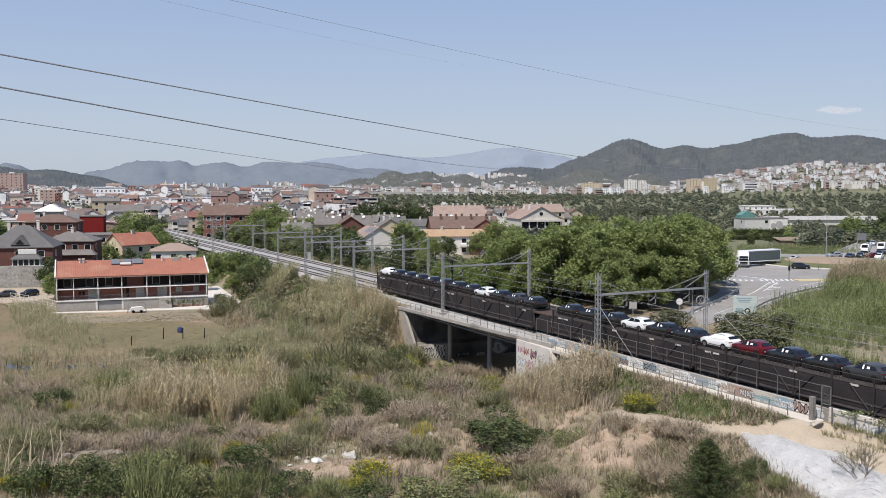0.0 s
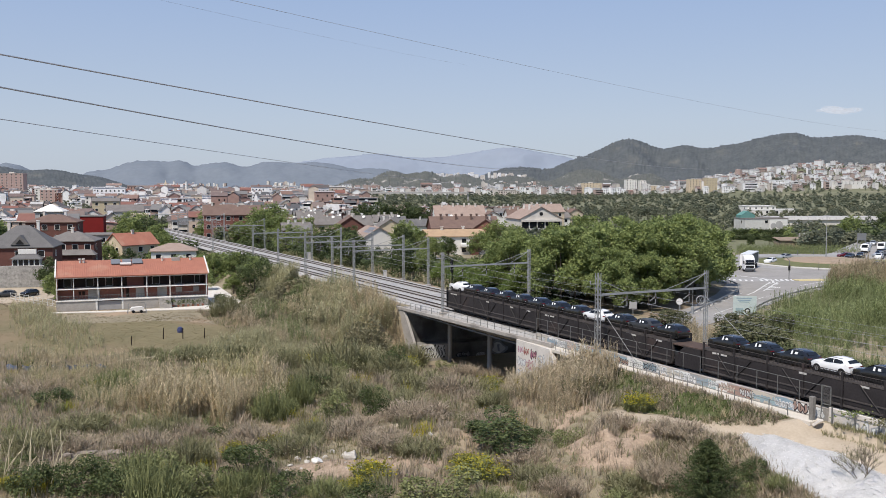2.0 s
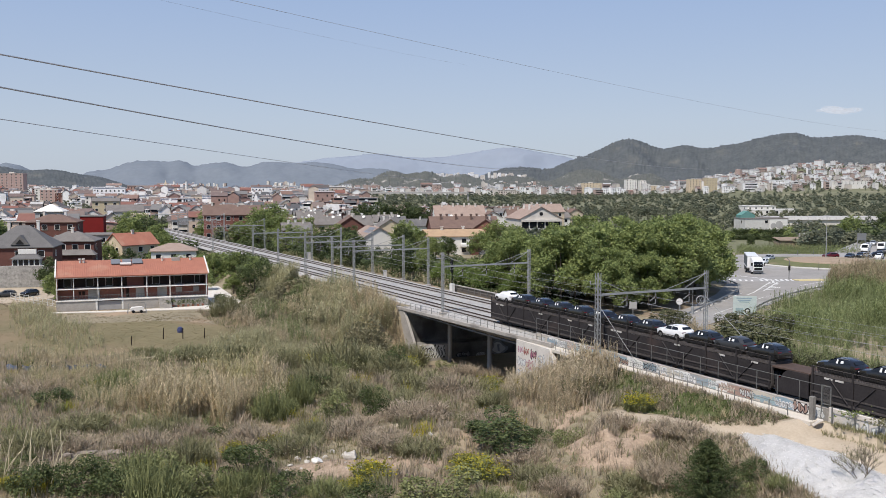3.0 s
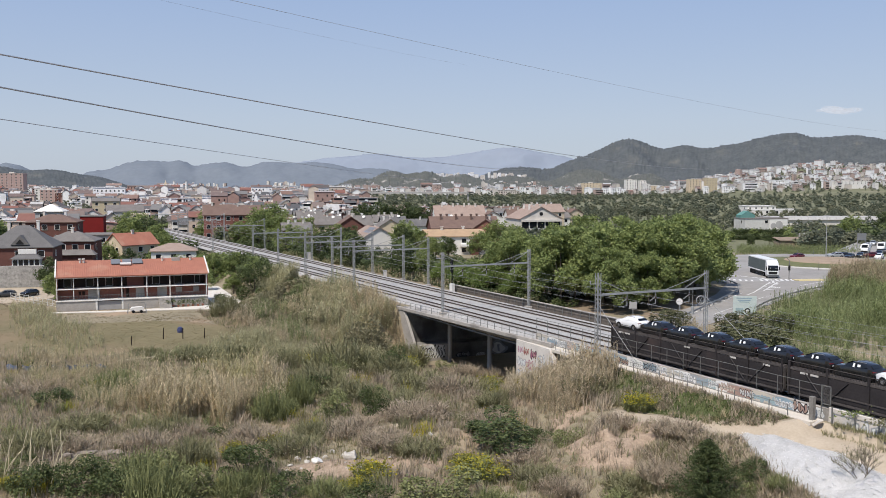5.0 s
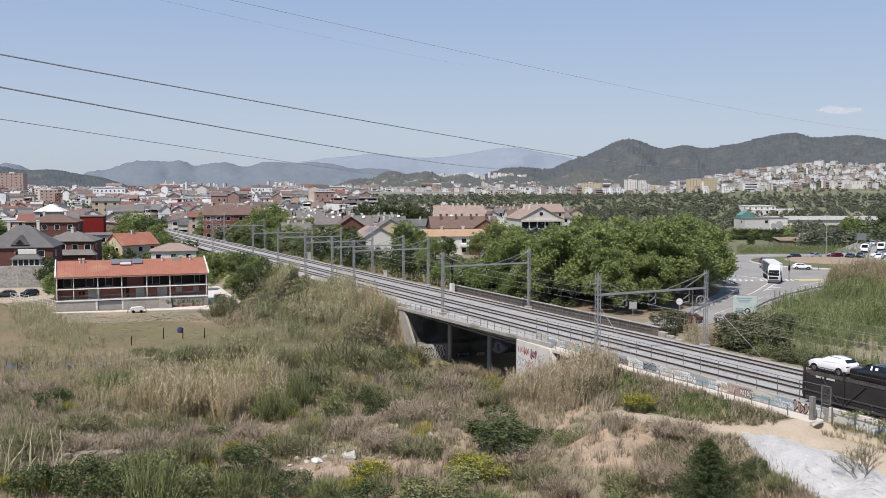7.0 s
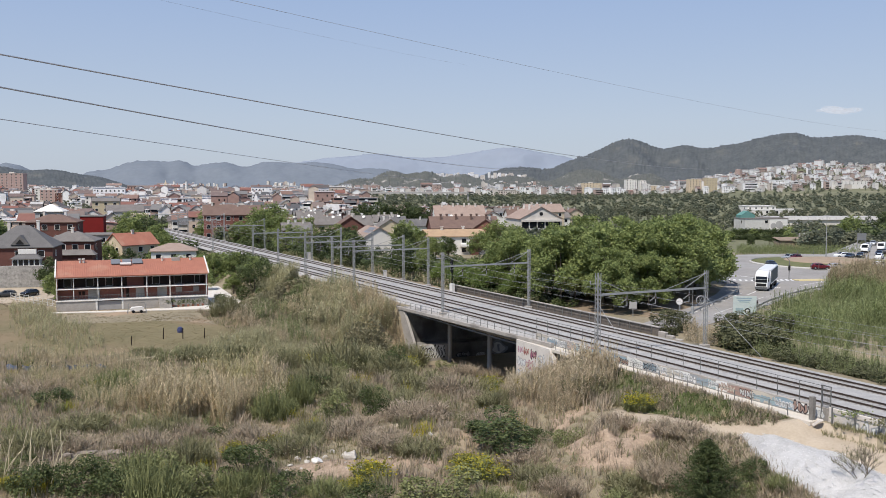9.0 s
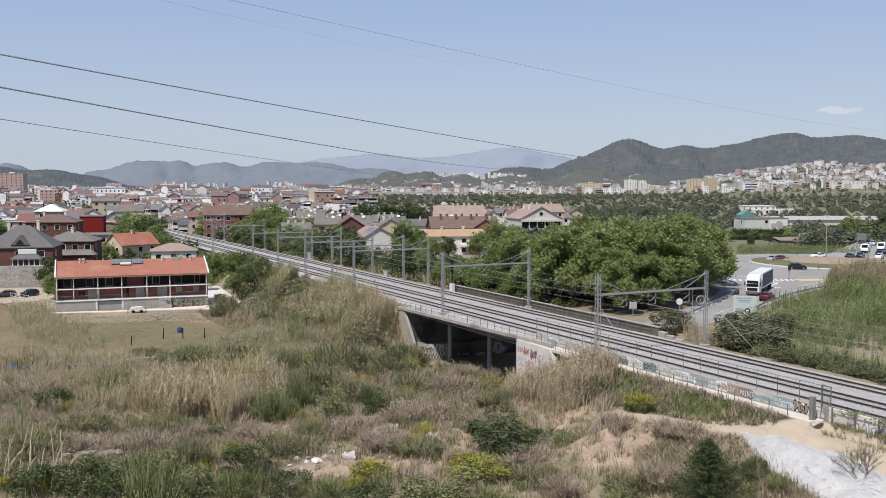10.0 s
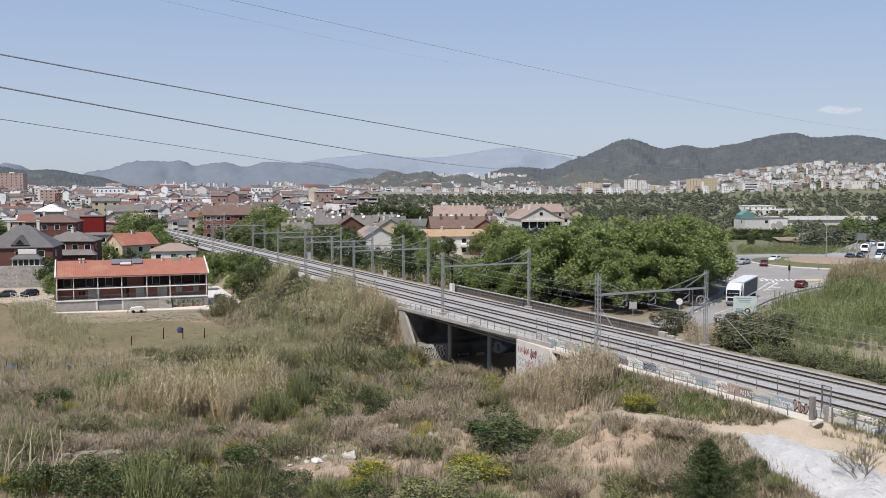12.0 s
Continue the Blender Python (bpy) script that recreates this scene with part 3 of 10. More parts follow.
def car_meshes():
    """Shared meshes of a compact crossover, 4.25 m long, nose towards -x, wheels on z = 0."""
    def section(x, w, zs, zb, rw, zr):
        half = [(w * 0.88, zs), (w * 0.98, zs + 0.16), (w, (zs + zb) / 2 + 0.05), (w * 0.96, zb), (rw + 0.03, zr - 0.06), (rw * 0.8, zr), (rw * 0.3, zr + 0.03)]
        return [(x, -y, z) for y, z in half] + [(x, y, z) for y, z in reversed(half)]
    rings = ((-2.20, 0.60, 0.40, 0.70, 0.50, 0.74), (-2.16, 0.76, 0.28, 0.80, 0.66, 0.87), (-2.02, 0.86, 0.24, 0.90, 0.76, 0.97), (-1.7, 0.91, 0.22, 0.97, 0.80, 1.04), (-1.3, 0.92, 0.21, 1.01, 0.80, 1.09), (-0.98, 0.92, 0.2, 1.03, 0.79, 1.13),
             (-0.62, 0.92, 0.2, 1.04, 0.74, 1.33), (-0.28, 0.92, 0.2, 1.05, 0.69, 1.49), (0.05, 0.92, 0.2, 1.06, 0.66, 1.57), (0.45, 0.92, 0.2, 1.07, 0.66, 1.60), (0.9, 0.92, 0.2, 1.09, 0.65, 1.585), (1.3, 0.93, 0.21, 1.12, 0.64, 1.54), (1.6, 0.93, 0.22, 1.15, 0.63, 1.47), (1.68, 0.93, 0.22, 1.15, 0.64, 1.43),
             (1.95, 0.91, 0.25, 1.13, 0.70, 1.22), (2.10, 0.88, 0.3, 1.06, 0.74, 1.12), (2.20, 0.82, 0.36, 0.92, 0.70, 0.98), (2.23, 0.70, 0.42, 0.80, 0.60, 0.84))
    body = Geo().loft([section(*q) for q in rings])
    glass = Geo().add([(-0.72, -0.877, 1.09), (0.38, -0.882, 1.13), (0.38, -0.735, 1.50), (0.05, -0.735, 1.49), (-0.30, -0.765, 1.40)], [(0, 1, 2, 3, 4)])
    quarter = Geo().add([(0.46, -0.882, 1.13), (1.25, -0.880, 1.18), (1.55, -0.86, 1.26), (1.25, -0.72, 1.45), (0.46, -0.735, 1.50)], [(0, 1, 2, 3, 4)])
    screen = Geo().add([(-0.92, -0.70, 1.17), (-0.92, 0.70, 1.17), (-0.20, 0.62, 1.54), (-0.20, -0.62, 1.54)], [(0, 1, 2, 3)])
    rear = Geo().add([(1.97, -0.62, 1.225), (1.97, 0.62, 1.225), (1.66, 0.56, 1.465), (1.66, -0.56, 1.465)], [(0, 1, 2, 3)])
    arch = Geo().loft([[(r * math.cos(t), 0.0, r * math.sin(t)) for t in [math.pi * i / 12 for i in range(13)]] + [(0.30 * math.cos(t), 0.0, 0.30 * math.sin(t)) for t in [math.pi * (12 - i) / 12 for i in range(13)]] for r in (0.42,)] * 2, caps=True)
    arch.v = [(x, (-0.012 if i < 26 else 0.012), z) for i, (x, y, z) in enumerate(arch.v)]
    tail = Geo().box(2.02, -0.86, 0.90, 2.21, -0.40, 1.0, c=0.02)
    head = Geo().box(-2.15, -0.82, 0.72, -1.9, -0.46, 0.84, c=0.02)
    tyre = Geo().loft([[(r * math.cos(t), y, r * math.sin(t)) for t in [2 * math.pi * i / 16 for i in range(16)]] for y, r in ((-0.11, 0.27), (-0.11, 0.30), (-0.08, 0.33), (0.08, 0.33), (0.11, 0.30), (0.11, 0.27))])
    rim = Geo().tube((0, -0.115, 0), (0, 0.115, 0), 0.22, n=12)
    wrap = Geo().add([(0.08, -0.905, 1.13), (0.30, -0.905, 1.13), (0.28, -0.77, 1.48), (0.12, -0.77, 1.48)], [(0, 1, 2, 3)])
    patch = Geo().add([(0.56, -0.895, 1.19), (0.90, -0.893, 1.20), (0.86, -0.81, 1.41), (0.58, -0.81, 1.41)], [(0, 1, 2, 3)])
    skirt = Geo().box(-1.95, -0.925, 0.17, 2.0, 0.925, 0.33)
    return dict(body=body, glass=glass, quarter=quarter, screen=screen, rear=rear, tail=tail, head=head, tyre=tyre, rim=rim, wrap=wrap, patch=patch, skirt=skirt, arch=arch, roofrail=Geo().box(0.1, 0, 1.57, 1.3, 0.03, 1.62))


def build_car(m, colour, label, wrapped=False, group="", covered=False):
    if not CAR_MESH:
        for k, g in car_meshes().items():
            CAR_MESH[k] = g
    def me(k, mt, sm=False):
        key = (k, mt.name)
        if key not in CAR_MESH:
            CAR_MESH[key] = CAR_MESH[k].mesh(k, mt, sm)
            if sm:
                CAR_MESH[key].set_sharp_from_angle(angle=radians(38))
        return CAR_MESH[key]
    c = thing("car", m, label, "car", group)
    c.scale = (1, 1, 0.98)
    p = CAR_PAINTS[colour]
    part("body", me("body", p, True), None, c)
    for sd in (1.015, -1.015):
        part("front_side_window", me("glass", M_WHITE_FILM if covered else M_GLASS), None, c, at=Matrix.Diagonal((1, sd, 1, 1)))
        part("rear_side_window", me("quarter", M_WHITE_FILM if covered else M_GLASS), None, c, at=Matrix.Diagonal((1, sd, 1, 1)))
    for y in (-0.62, 0.60):
        part("roof_rail", me("roofrail", M_RIM), None, c, at=pose(0, y, 0))
    part("windscreen", me("screen", M_WHITE_FILM if covered else M_GLASS), None, c, at=pose(-0.03, 0, 0.03))
    part("rear_window", me("rear", M_GLASS), None, c, at=pose(0.03, 0, 0.02))
    part("sill", me("skirt", M_TRIM), None, c)
    for sd in (0, 1.26):
        part("tail_light", me("tail", M_TAIL), None, c, "red tail light", at=pose(0, sd, 0))
        part("head_light", me("head", M_HEAD), None, c, at=pose(0, sd * 1.03, 0))
    for x in (-1.38, 1.36):
        for y in (-0.82, 0.82):
            w = part("wheel", me("tyre", M_TYRE), None, c, at=pose(x, y, 0.33))
            part("wheel_arch", me("arch", M_TRIM), None, c, at=pose(x, 0.925 if y > 0 else -0.925, 0.34))
            part("rim", me("rim", M_TRIM if wrapped else M_RIM), None, w)
    if wrapped:
        part("protective_film", me("wrap", M_WHITE_FILM), None, c, "white transport film on the side window", at=pose(0, -0.03, 0.01))
        part("film_patch", me("patch", M_WHITE_FILM), None, c, "white film patch on the rear side window", at=pose(0, -0.03, 0.01))
    return c


DECK = 3.12
WAGON_L = 27.3
ROLLING = []


def wagon_pieces():
    """(name, mesh, places) of all parts of one wagon; alike pieces share a mesh."""
    L = WAGON_L
    bay = (L - 0.9) / 6
    bars = Geo()
    for k in range(int((L - 1.2) / 0.16)):
        bars.box(0.6 + 0.16 * k, -0.012, DECK, 0.625 + 0.16 * k, 0.012, DECK + 0.55)
    out = [("upper_deck", Geo().box(0.3, -1.42, DECK - 0.22, L - 0.3, 1.42, DECK, c=0.03).mesh("upper_deck", M_WAGON_BAND), [pose(0, 0, 0)]),
           ("lower_deck", Geo().box(0.3, -1.42, 0.62, L - 0.3, 1.42, 0.85, c=0.03).mesh("lower_deck", M_WAGON_BAND), [pose(0, 0, 0)]),
           ("underframe", Geo().box(1.0, -1.2, 0.35, L - 1.0, 1.2, 0.62).mesh("underframe", M_WAGON), [pose(0, 0, 0)]),
           ("coupler", Geo().box(0, -0.5, 0.5, 0.45, 0.5, 0.9, c=0.05).mesh("coupler", M_WAGON), [pose(-0.15, 0, 0), pose(L - 0.3, 0, 0)]),
           ("post", Geo().box(-0.1, -0.06, 0.5, 0.1, 0.06, DECK + 0.6).mesh("post", M_WAGON), [pose(0.45 + bay * k, y, 0) for k in range(7) for y in (-1.44, 1.44)]),
           ("side_panel", Geo().box(0, -0.02, 0.9, bay - 0.3, 0.02, DECK - 0.28, c=0.02).mesh("side_panel", M_WAGON), [pose(0.6 + bay * k, y, 0) for k in range(6) for y in (-1.42, 1.42)]),
           ("side_grille", bars.mesh("side_grille", M_WAGON), [pose(0, y, 0) for y in (-1.45, 1.45)]),
           ("handrail", Geo().box(0.3, -0.02, DECK + 0.56, L - 0.3, 0.02, DECK + 0.61).mesh("handrail", M_WAGON_BAND), [pose(0, y, 0) for y in (-1.47, 1.47)]),
           ("side_rail", Geo().box(0.3, -0.04, 1.3, L - 0.3, 0.04, 1.42).mesh("side_rail", M_WAGON_BAND), [pose(0, y, 0) for y in (-1.47, 1.47)]),
           ("brace", Geo().tube((0.2, 0, 0.9), (2.2, 0, DECK - 0.3), 0.06, n=5).mesh("brace", M_WAGON), [pose(0.6 + bay * k, y, 0) for k in (1, 3, 5) for y in (-1.5, 1.5)]),
           ("brace", Geo().tube((2.2, 0, 0.9), (0.2, 0, DECK - 0.3), 0.06, n=5).mesh("brace", M_WAGON), [pose(2.2 + bay * k, y, 0) for k in (0, 2, 4) for y in (-1.5, 1.5)]),
           ("marking", Geo().box(0, -0.01, DECK - 0.42, 0.9, 0.01, DECK - 0.24).mesh("marking", M_WAGON_PALE), [pose(x, -1.49, 0) for x in (1.8, 3.0, 13.2, 20.0, 24.5)]),
           ("end_arch", Geo().box(-0.05, -1.4, 0.85, 0.05, -1.1, DECK - 0.2).box(-0.05, 1.1, 0.85, 0.05, 1.4, DECK - 0.2).box(-0.05, -1.1, DECK - 0.5, 0.05, 1.1, DECK - 0.2).mesh("end_arch", M_WAGON_BAND), [pose(0.25, 0, 0), pose(L - 0.25, 0, 0)])]
    return out


def build_train():
    pieces = wagon_pieces()
    ramp_mat = mat("rusty_deck", (0.11, 0.075, 0.06), (0.06, 0.045, 0.04), scale=0.8, fine=5)
    wheel = Geo().tube((0, -0.9, 0), (0, -0.76, 0), 0.40, n=16).tube((0, 0.76, 0), (0, 0.9, 0), 0.40, n=16).tube((0, -0.76, 0), (0, 0.76, 0), 0.08, n=8).mesh("wheelset", M_RAIL)
    for k in range(5):
        w = thing("car_carrier_wagon", TRACK, "dark double-deck railway car carrier wagon loaded with new cars", "wagon", "train wagons")
        for name, me, places in pieces:
            for m in places:
                part(name, me, None, w, at=m)
        for x in (2.2, 12.6, 14.4, 24.8):
            part("wheelset", wheel, None, w, at=pose(x, 0, 0.40))
        ROLLING.append((w, 58.9 * (k // 2) - 2.45 + WAGON_L * (k % 2), 0.0))
        if k % 2:
            part("end_ramp", Geo().box(WAGON_L - 0.2, -1.35, DECK - 0.42, WAGON_L + 4.3, 1.35, DECK - 0.25, c=0.03), ramp_mat, w, "low rusty ramp between wagon units")
            for y in (-1.4, 1.4):
                part("end_post", Geo().prism([(0.3, 0.5), (4.3, 0.5), (4.3, DECK - 0.35), (1.8, DECK - 0.35), (1.3, DECK - 0.7), (0.9, DECK - 1.3), (0.3, DECK - 1.5)], -0.05, 0.05, Matrix.Translation((WAGON_L, y, 0)) @ Matrix(((0, 1, 0, 0), (1, 0, 0, 0), (0, 0, 1, 0), (0, 0, 0, 1)))), M_WAGON, w)
            part("draw_bar", Geo().box(WAGON_L, -0.4, 0.45, WAGON_L + 4.6, 0.4, 0.85), M_WAGON, w)
    upper = ["white", "black", "navy", "black", "black", "navy", "black", "black", "white", "black", "grey", "black", "black", "black", "black", "white", "black", "navy", "white", "red", "navy", "black", "grey", "black", "navy", "white", "black", "black"]
    names = {"white": "white new crossover car on the train's upper deck", "black": "black new car with white film on its side window", "navy": "dark blue new car with white film on its side window",
             "grey": "dark grey new car with white film on its side window", "red": "dark red new car on the train's upper deck"}
    for i, c in enumerate(upper):
        if c:
            ROLLING.append((build_car(TRACK, c, "white new car wrapped in white transport film" if i in (0, 18) else names[c], c != "white", "cars on the train", i in (0, 18)), 58.9 * (i // 12) + 4.55 * (i % 12), DECK))
    lower = ["black", "grey", "navy", "white", "black", "grey", "red"]
    for i in range(28):
        c = lower[(i * 3) % 7]
        if c == "white" or c == "red":
            c = "black"
        ROLLING.append((build_car(TRACK, c, "dark new car inside the train's lower deck", False, "cars on the train"), 58.9 * (i // 12) + 4.55 * (i % 12) + 0.2, 0.85))


build_train()
TRAIN_S0, TRAIN_V, TRAIN_A = -64.36, 14.14, 0.0348      # metres along the line, speed, gain of speed


def train_motion():
    for ob, s, z in ROLLING:
        walk(ob, [(t, TRACK @ pose(TRAIN_S0 + TRAIN_V * t + TRAIN_A * t * t + s, TRACKS[0], z)) for t in (0.0, 1.5, 3.0, 4.5, 6.0, 7.5, 9.0, 10.5, 12.0)])

# ---- road and roundabout ----
M_ASPHALT = mat("asphalt", (0.325, 0.308, 0.286), (0.225, 0.213, 0.198), scale=0.12, fine=1.5, bump=0.15, c=(0.31, 0.305, 0.295), mix=0.5)
M_MARKING = mat("road_paint", (0.72, 0.72, 0.70), (0.5, 0.5, 0.48), scale=1.2)
M_KERB = mat("kerb_concrete", (0.5, 0.48, 0.45), (0.36, 0.35, 0.33), scale=1)
M_DRYGRASS = mat("dry_grass", (0.36, 0.275, 0.20), (0.26, 0.20, 0.145), scale=0.3, fine=3, c=(0.22, 0.19, 0.11), mix=0.58)
M_ISLAND_GRASS = mat("island_grass", (0.16, 0.165, 0.075), (0.10, 0.105, 0.05), scale=0.4, fine=3, c=(0.22, 0.18, 0.11), mix=0.6)
RB_X, RB_Y, RB_IN, RB_OUT, ROAD_Z = 102.0, 250.0, 20.0, 33.0, -1.0


def ribbon(name, pts, material, z, label, thick=0.06):
    """A strip through (x, y, width) points."""
    top = []
    for i, (x, y, w) in enumerate(pts):
        a, b = pts[max(i - 1, 0)], pts[min(i + 1, len(pts) - 1)]
        d = Vector((b[0] - a[0], b[1] - a[1])).normalized()
        top.append([(x - d.y * w / 2, y + d.x * w / 2), (x + d.y * w / 2, y - d.x * w / 2)])
    rings = [[(l[0], l[1], z), (r[0], r[1], z), (r[0], r[1], z - thick), (l[0], l[1], z - thick)] for l, r in top]
    return tagged(part(name, Geo().loft(rings), material), label, "road", kind="structure")


def build_roads():
    n = 64
    ring = Geo()
    circ = [[((RB_X + r * math.cos(2 * math.pi * k / n)), RB_Y + r * math.sin(2 * math.pi * k / n), z) for r, z in ((RB_IN, -1.12), (RB_IN, ROAD_Z), (RB_OUT, ROAD_Z), (RB_OUT, -1.12))] for k in range(n)]
    ring.loft(circ + [circ[0]], caps=False)
    tagged(part("road_ring", ring, M_ASPHALT), "grey asphalt roundabout carriageway", "road", kind="structure")
    isl = Geo()
    def arc(r, z):
        return [(RB_X + r * math.cos(2 * math.pi * k / n), RB_Y + r * math.sin(2 * math.pi * k / n), z) for k in range(n)]
    isl.loft([arc(RB_IN, -1.1), arc(RB_IN, -0.8), arc(RB_IN - 2, -0.74), arc(RB_IN - 5, -0.55), arc(RB_IN - 9, -0.2), arc(RB_IN - 9.5, -0.25)])
    island = tagged(part("roundabout_island", isl, M_ISLAND_GRASS), "roundabout island with olive grass slope and brown top", "island", kind="structure")
    top = Geo().loft([arc(RB_IN - 8.6, -0.3), arc(RB_IN - 8.8, -0.1), arc(RB_IN - 12, 0.2), arc(1, 0.42)])
    part("earth_top", top, M_DRYGRASS, island, "bare brown earth top of the island")
    ribbon("road_approach", [(31.5, 137, 8.5), (34.5, 142, 8.5), (47, 160, 10), (58, 178, 13), (69, 196, 20), (79, 214, 27)], M_ASPHALT, ROAD_Z + 0.01, "grey asphalt road leading to the roundabout")
    tagged(part("road_apron", Geo().add([(x, y, ROAD_Z + 0.004 - q) for q in (0, 0.3) for x, y in ((61, 199), (58, 214), (60, 232), (68, 250), (78, 264), (84, 248), (90, 224), (98, 217.4), (86, 204), (78, 203))],
              [tuple(range(10)), tuple(range(19, 9, -1))] + [(k, 10 + k, 10 + (k + 1) % 10, (k + 1) % 10) for k in range(10)]), M_ASPHALT), "grey asphalt apron where the road joins the roundabout", "road", kind="structure")
    ribbon("road_east", [(112, 268, 14), (124, 285, 13), (139, 312, 12), (158, 345, 11), (185, 380, 11), (260, 420, 11)], M_ASPHALT, ROAD_Z + 0.012, "asphalt road with queueing cars")


build_roads()
TRAFFIC = []


M_GREY_TRUCK = paint("truck_grey", (0.10, 0.105, 0.11), 0.5)


def build_truck(m):
    t = thing("articulated_truck", m, "white articulated truck with grey curtain-sided trailer", "truck")
    cabw = paint("truck_white", (0.75, 0.75, 0.75), 0.3)
    curtain = mat("truck_curtain", (0.12, 0.14, 0.14), (0.085, 0.10, 0.10), rough=0.6, scale=0.5)
    g = Geo()
    def sec(x, z1, w=1.25):
        return [(x, -w, 0.55), (x, -w, z1 - 0.25), (x, -w + 0.2, z1), (x, w - 0.2, z1), (x, w, z1 - 0.25), (x, w, 0.55)]
    g.loft([sec(0.0, 2.3, 1.15), sec(-0.12, 2.4, 1.22), sec(-0.35, 3.4, 1.24), sec(-1.2, 3.9, 1.24), sec(-2.2, 3.95, 1.24)])
    part("cab", g, cabw, t)
    part("windscreen", Geo().add([(0.0, -1.10, 1.70), (0.0, 1.10, 1.70), (-0.02, 1.08, 2.25), (-0.22, 1.04, 2.85), (-0.22, -1.04, 2.85), (-0.02, -1.08, 2.25)], [(0, 1, 2, 5), (5, 2, 3, 4)]), M_GLASS, t, at=pose(0.03, 0, 0.0))
    part("grille", Geo().box(0.0, -0.95, 0.95, 0.05, 0.95, 1.5, c=0.03), M_TRIM, t)
    part("bumper", Geo().box(-0.05, -1.2, 0.35, 0.07, 1.2, 0.85, c=0.04), M_GREY_TRUCK, t)
    for y in (-1.0, 0.75):
        part("head_light", Geo().box(0.0, y, 0.65, 0.06, y + 0.3, 0.85), M_HEAD, t)
    for y in (-1.27, 1.24):
        part("side_window", Geo().box(-1.3, y, 1.9, -0.5, y + 0.03, 2.6), M_GLASS, t)
        part("mirror", Geo().box(-0.15, y * 1.12 - 0.08, 1.9, 0.02, y * 1.12 + 0.1, 2.6, c=0.03), M_TRIM, t)
    part("chassis", Geo().box(-5.6, -0.5, 0.6, -0.4, 0.5, 1.0), M_TRIM, t)
    r = new("trailer")
    r.parent = t
    r.matrix_basis = pose(-3.6, 0, 0)
    r["label"] = "trailer with grey curtain sides and white frame"
    part("trailer_frame", Geo().box(-12.4, -1.27, 1.1, 0.85, 1.27, 1.35, c=0.03).box(-12.4, -1.27, 3.8, 0.85, 1.27, 4.0, c=0.03).box(0.65, -1.27, 1.1, 0.85, 1.27, 4.0).box(-12.4, -1.27, 1.1, -12.25, 1.27, 4.0), cabw, r)
    for y in (-1.265, 1.235):
        pleat = [(-12.25 + 12.9 * k / 40, y + (0.012 if k % 2 else 0)) for k in range(41)]
        cg = Geo().loft([[(x, q, 1.35), (x, y + 0.03, 1.35), (x, y + 0.03, 3.8), (x, q, 3.8)] for x, q in pleat])
        part("curtain", cg, curtain, r)
    part("roof", Geo().box(-12.4, -1.25, 4.0, 0.85, 1.25, 4.05, c=0.02), cabw, r)
    part("side_guard", Geo().box(-6.8, -1.2, 0.5, -1.2, -1.15, 1.0).box(-6.8, 1.15, 0.5, -1.2, 1.2, 1.0), M_TRIM, r)
    wheel = Geo().loft([[(q * math.cos(a), y, q * math.sin(a)) for a in [2 * math.pi * i / 18 for i in range(18)]] for y, q in ((-0.16, 0.4), (-0.14, 0.5), (0.14, 0.5), (0.16, 0.4))]).mesh("wheel", M_TYRE)
    rim = Geo().tube((0, -0.165, 0), (0, 0.165, 0), 0.29, n=12).mesh("rim", M_RIM)
    for x in (-1.35, -4.9):
        for y in (-1.08, 1.08):
            w = part("wheel", wheel, None, t, at=pose(x, y, 0.5))
            part("rim", rim, None, w)
    for x in (-7.9, -9.2, -10.5):
        for y in (-1.08, 1.08):
            part("wheel", wheel, None, r, at=pose(x, y, 0.5))
    return t, r


def drive(ob, rows, offset=0.0):
    """rows of (t, x, y, heading in degrees) on the road; the heading is where +x of the thing points."""
    TRAFFIC.append((ob, [(t, pose(x, y, ROAD_Z + 0.02, 0, 0, h + offset)) for t, x, y, h in rows]))


def road_motion():
    for ob, rows in TRAFFIC:
        walk(ob, rows)
    walk(trailer, [(t, pose(-3.6, 0, 0, 0, 0, a)) for t, a in TRAILER])

# ---- traffic ----
truck, trailer = build_truck(pose(0, 0, 0))
drive(truck, [(0.0, 75.44, 237.58, -106.4), (1.0, 73.88, 231.64, -101.1), (2.0, 73.31, 226.12, -91.5), (3.0, 73.39, 220.36, -87.3), (4.0, 73.72, 215.46, -86.8), (5.0, 73.52, 210.85, -99.0), (6.0, 72.15, 205.53, -108.6), (7.0, 69.82, 199.73, -114.7), (8.0, 66.58, 193.32, -118.4), (9.0, 62.65, 186.17, -118.9), (10.0, 58.40, 178.45, -118.7), (11.0, 54.19, 170.70, -118.3), (12.0, 50.03, 162.93, -118.1)])
TRAILER = [(0.0, -42.7), (1.0, -27.9), (2.0, -24.7), (3.0, -17.1), (4.0, -9.8), (5.0, 7.8), (6.0, 13.8), (7.0, 12.8), (8.0, 9.0), (9.0, 4.0), (10.0, 1.3), (11.0, 0.1), (12.0, -0.1)]
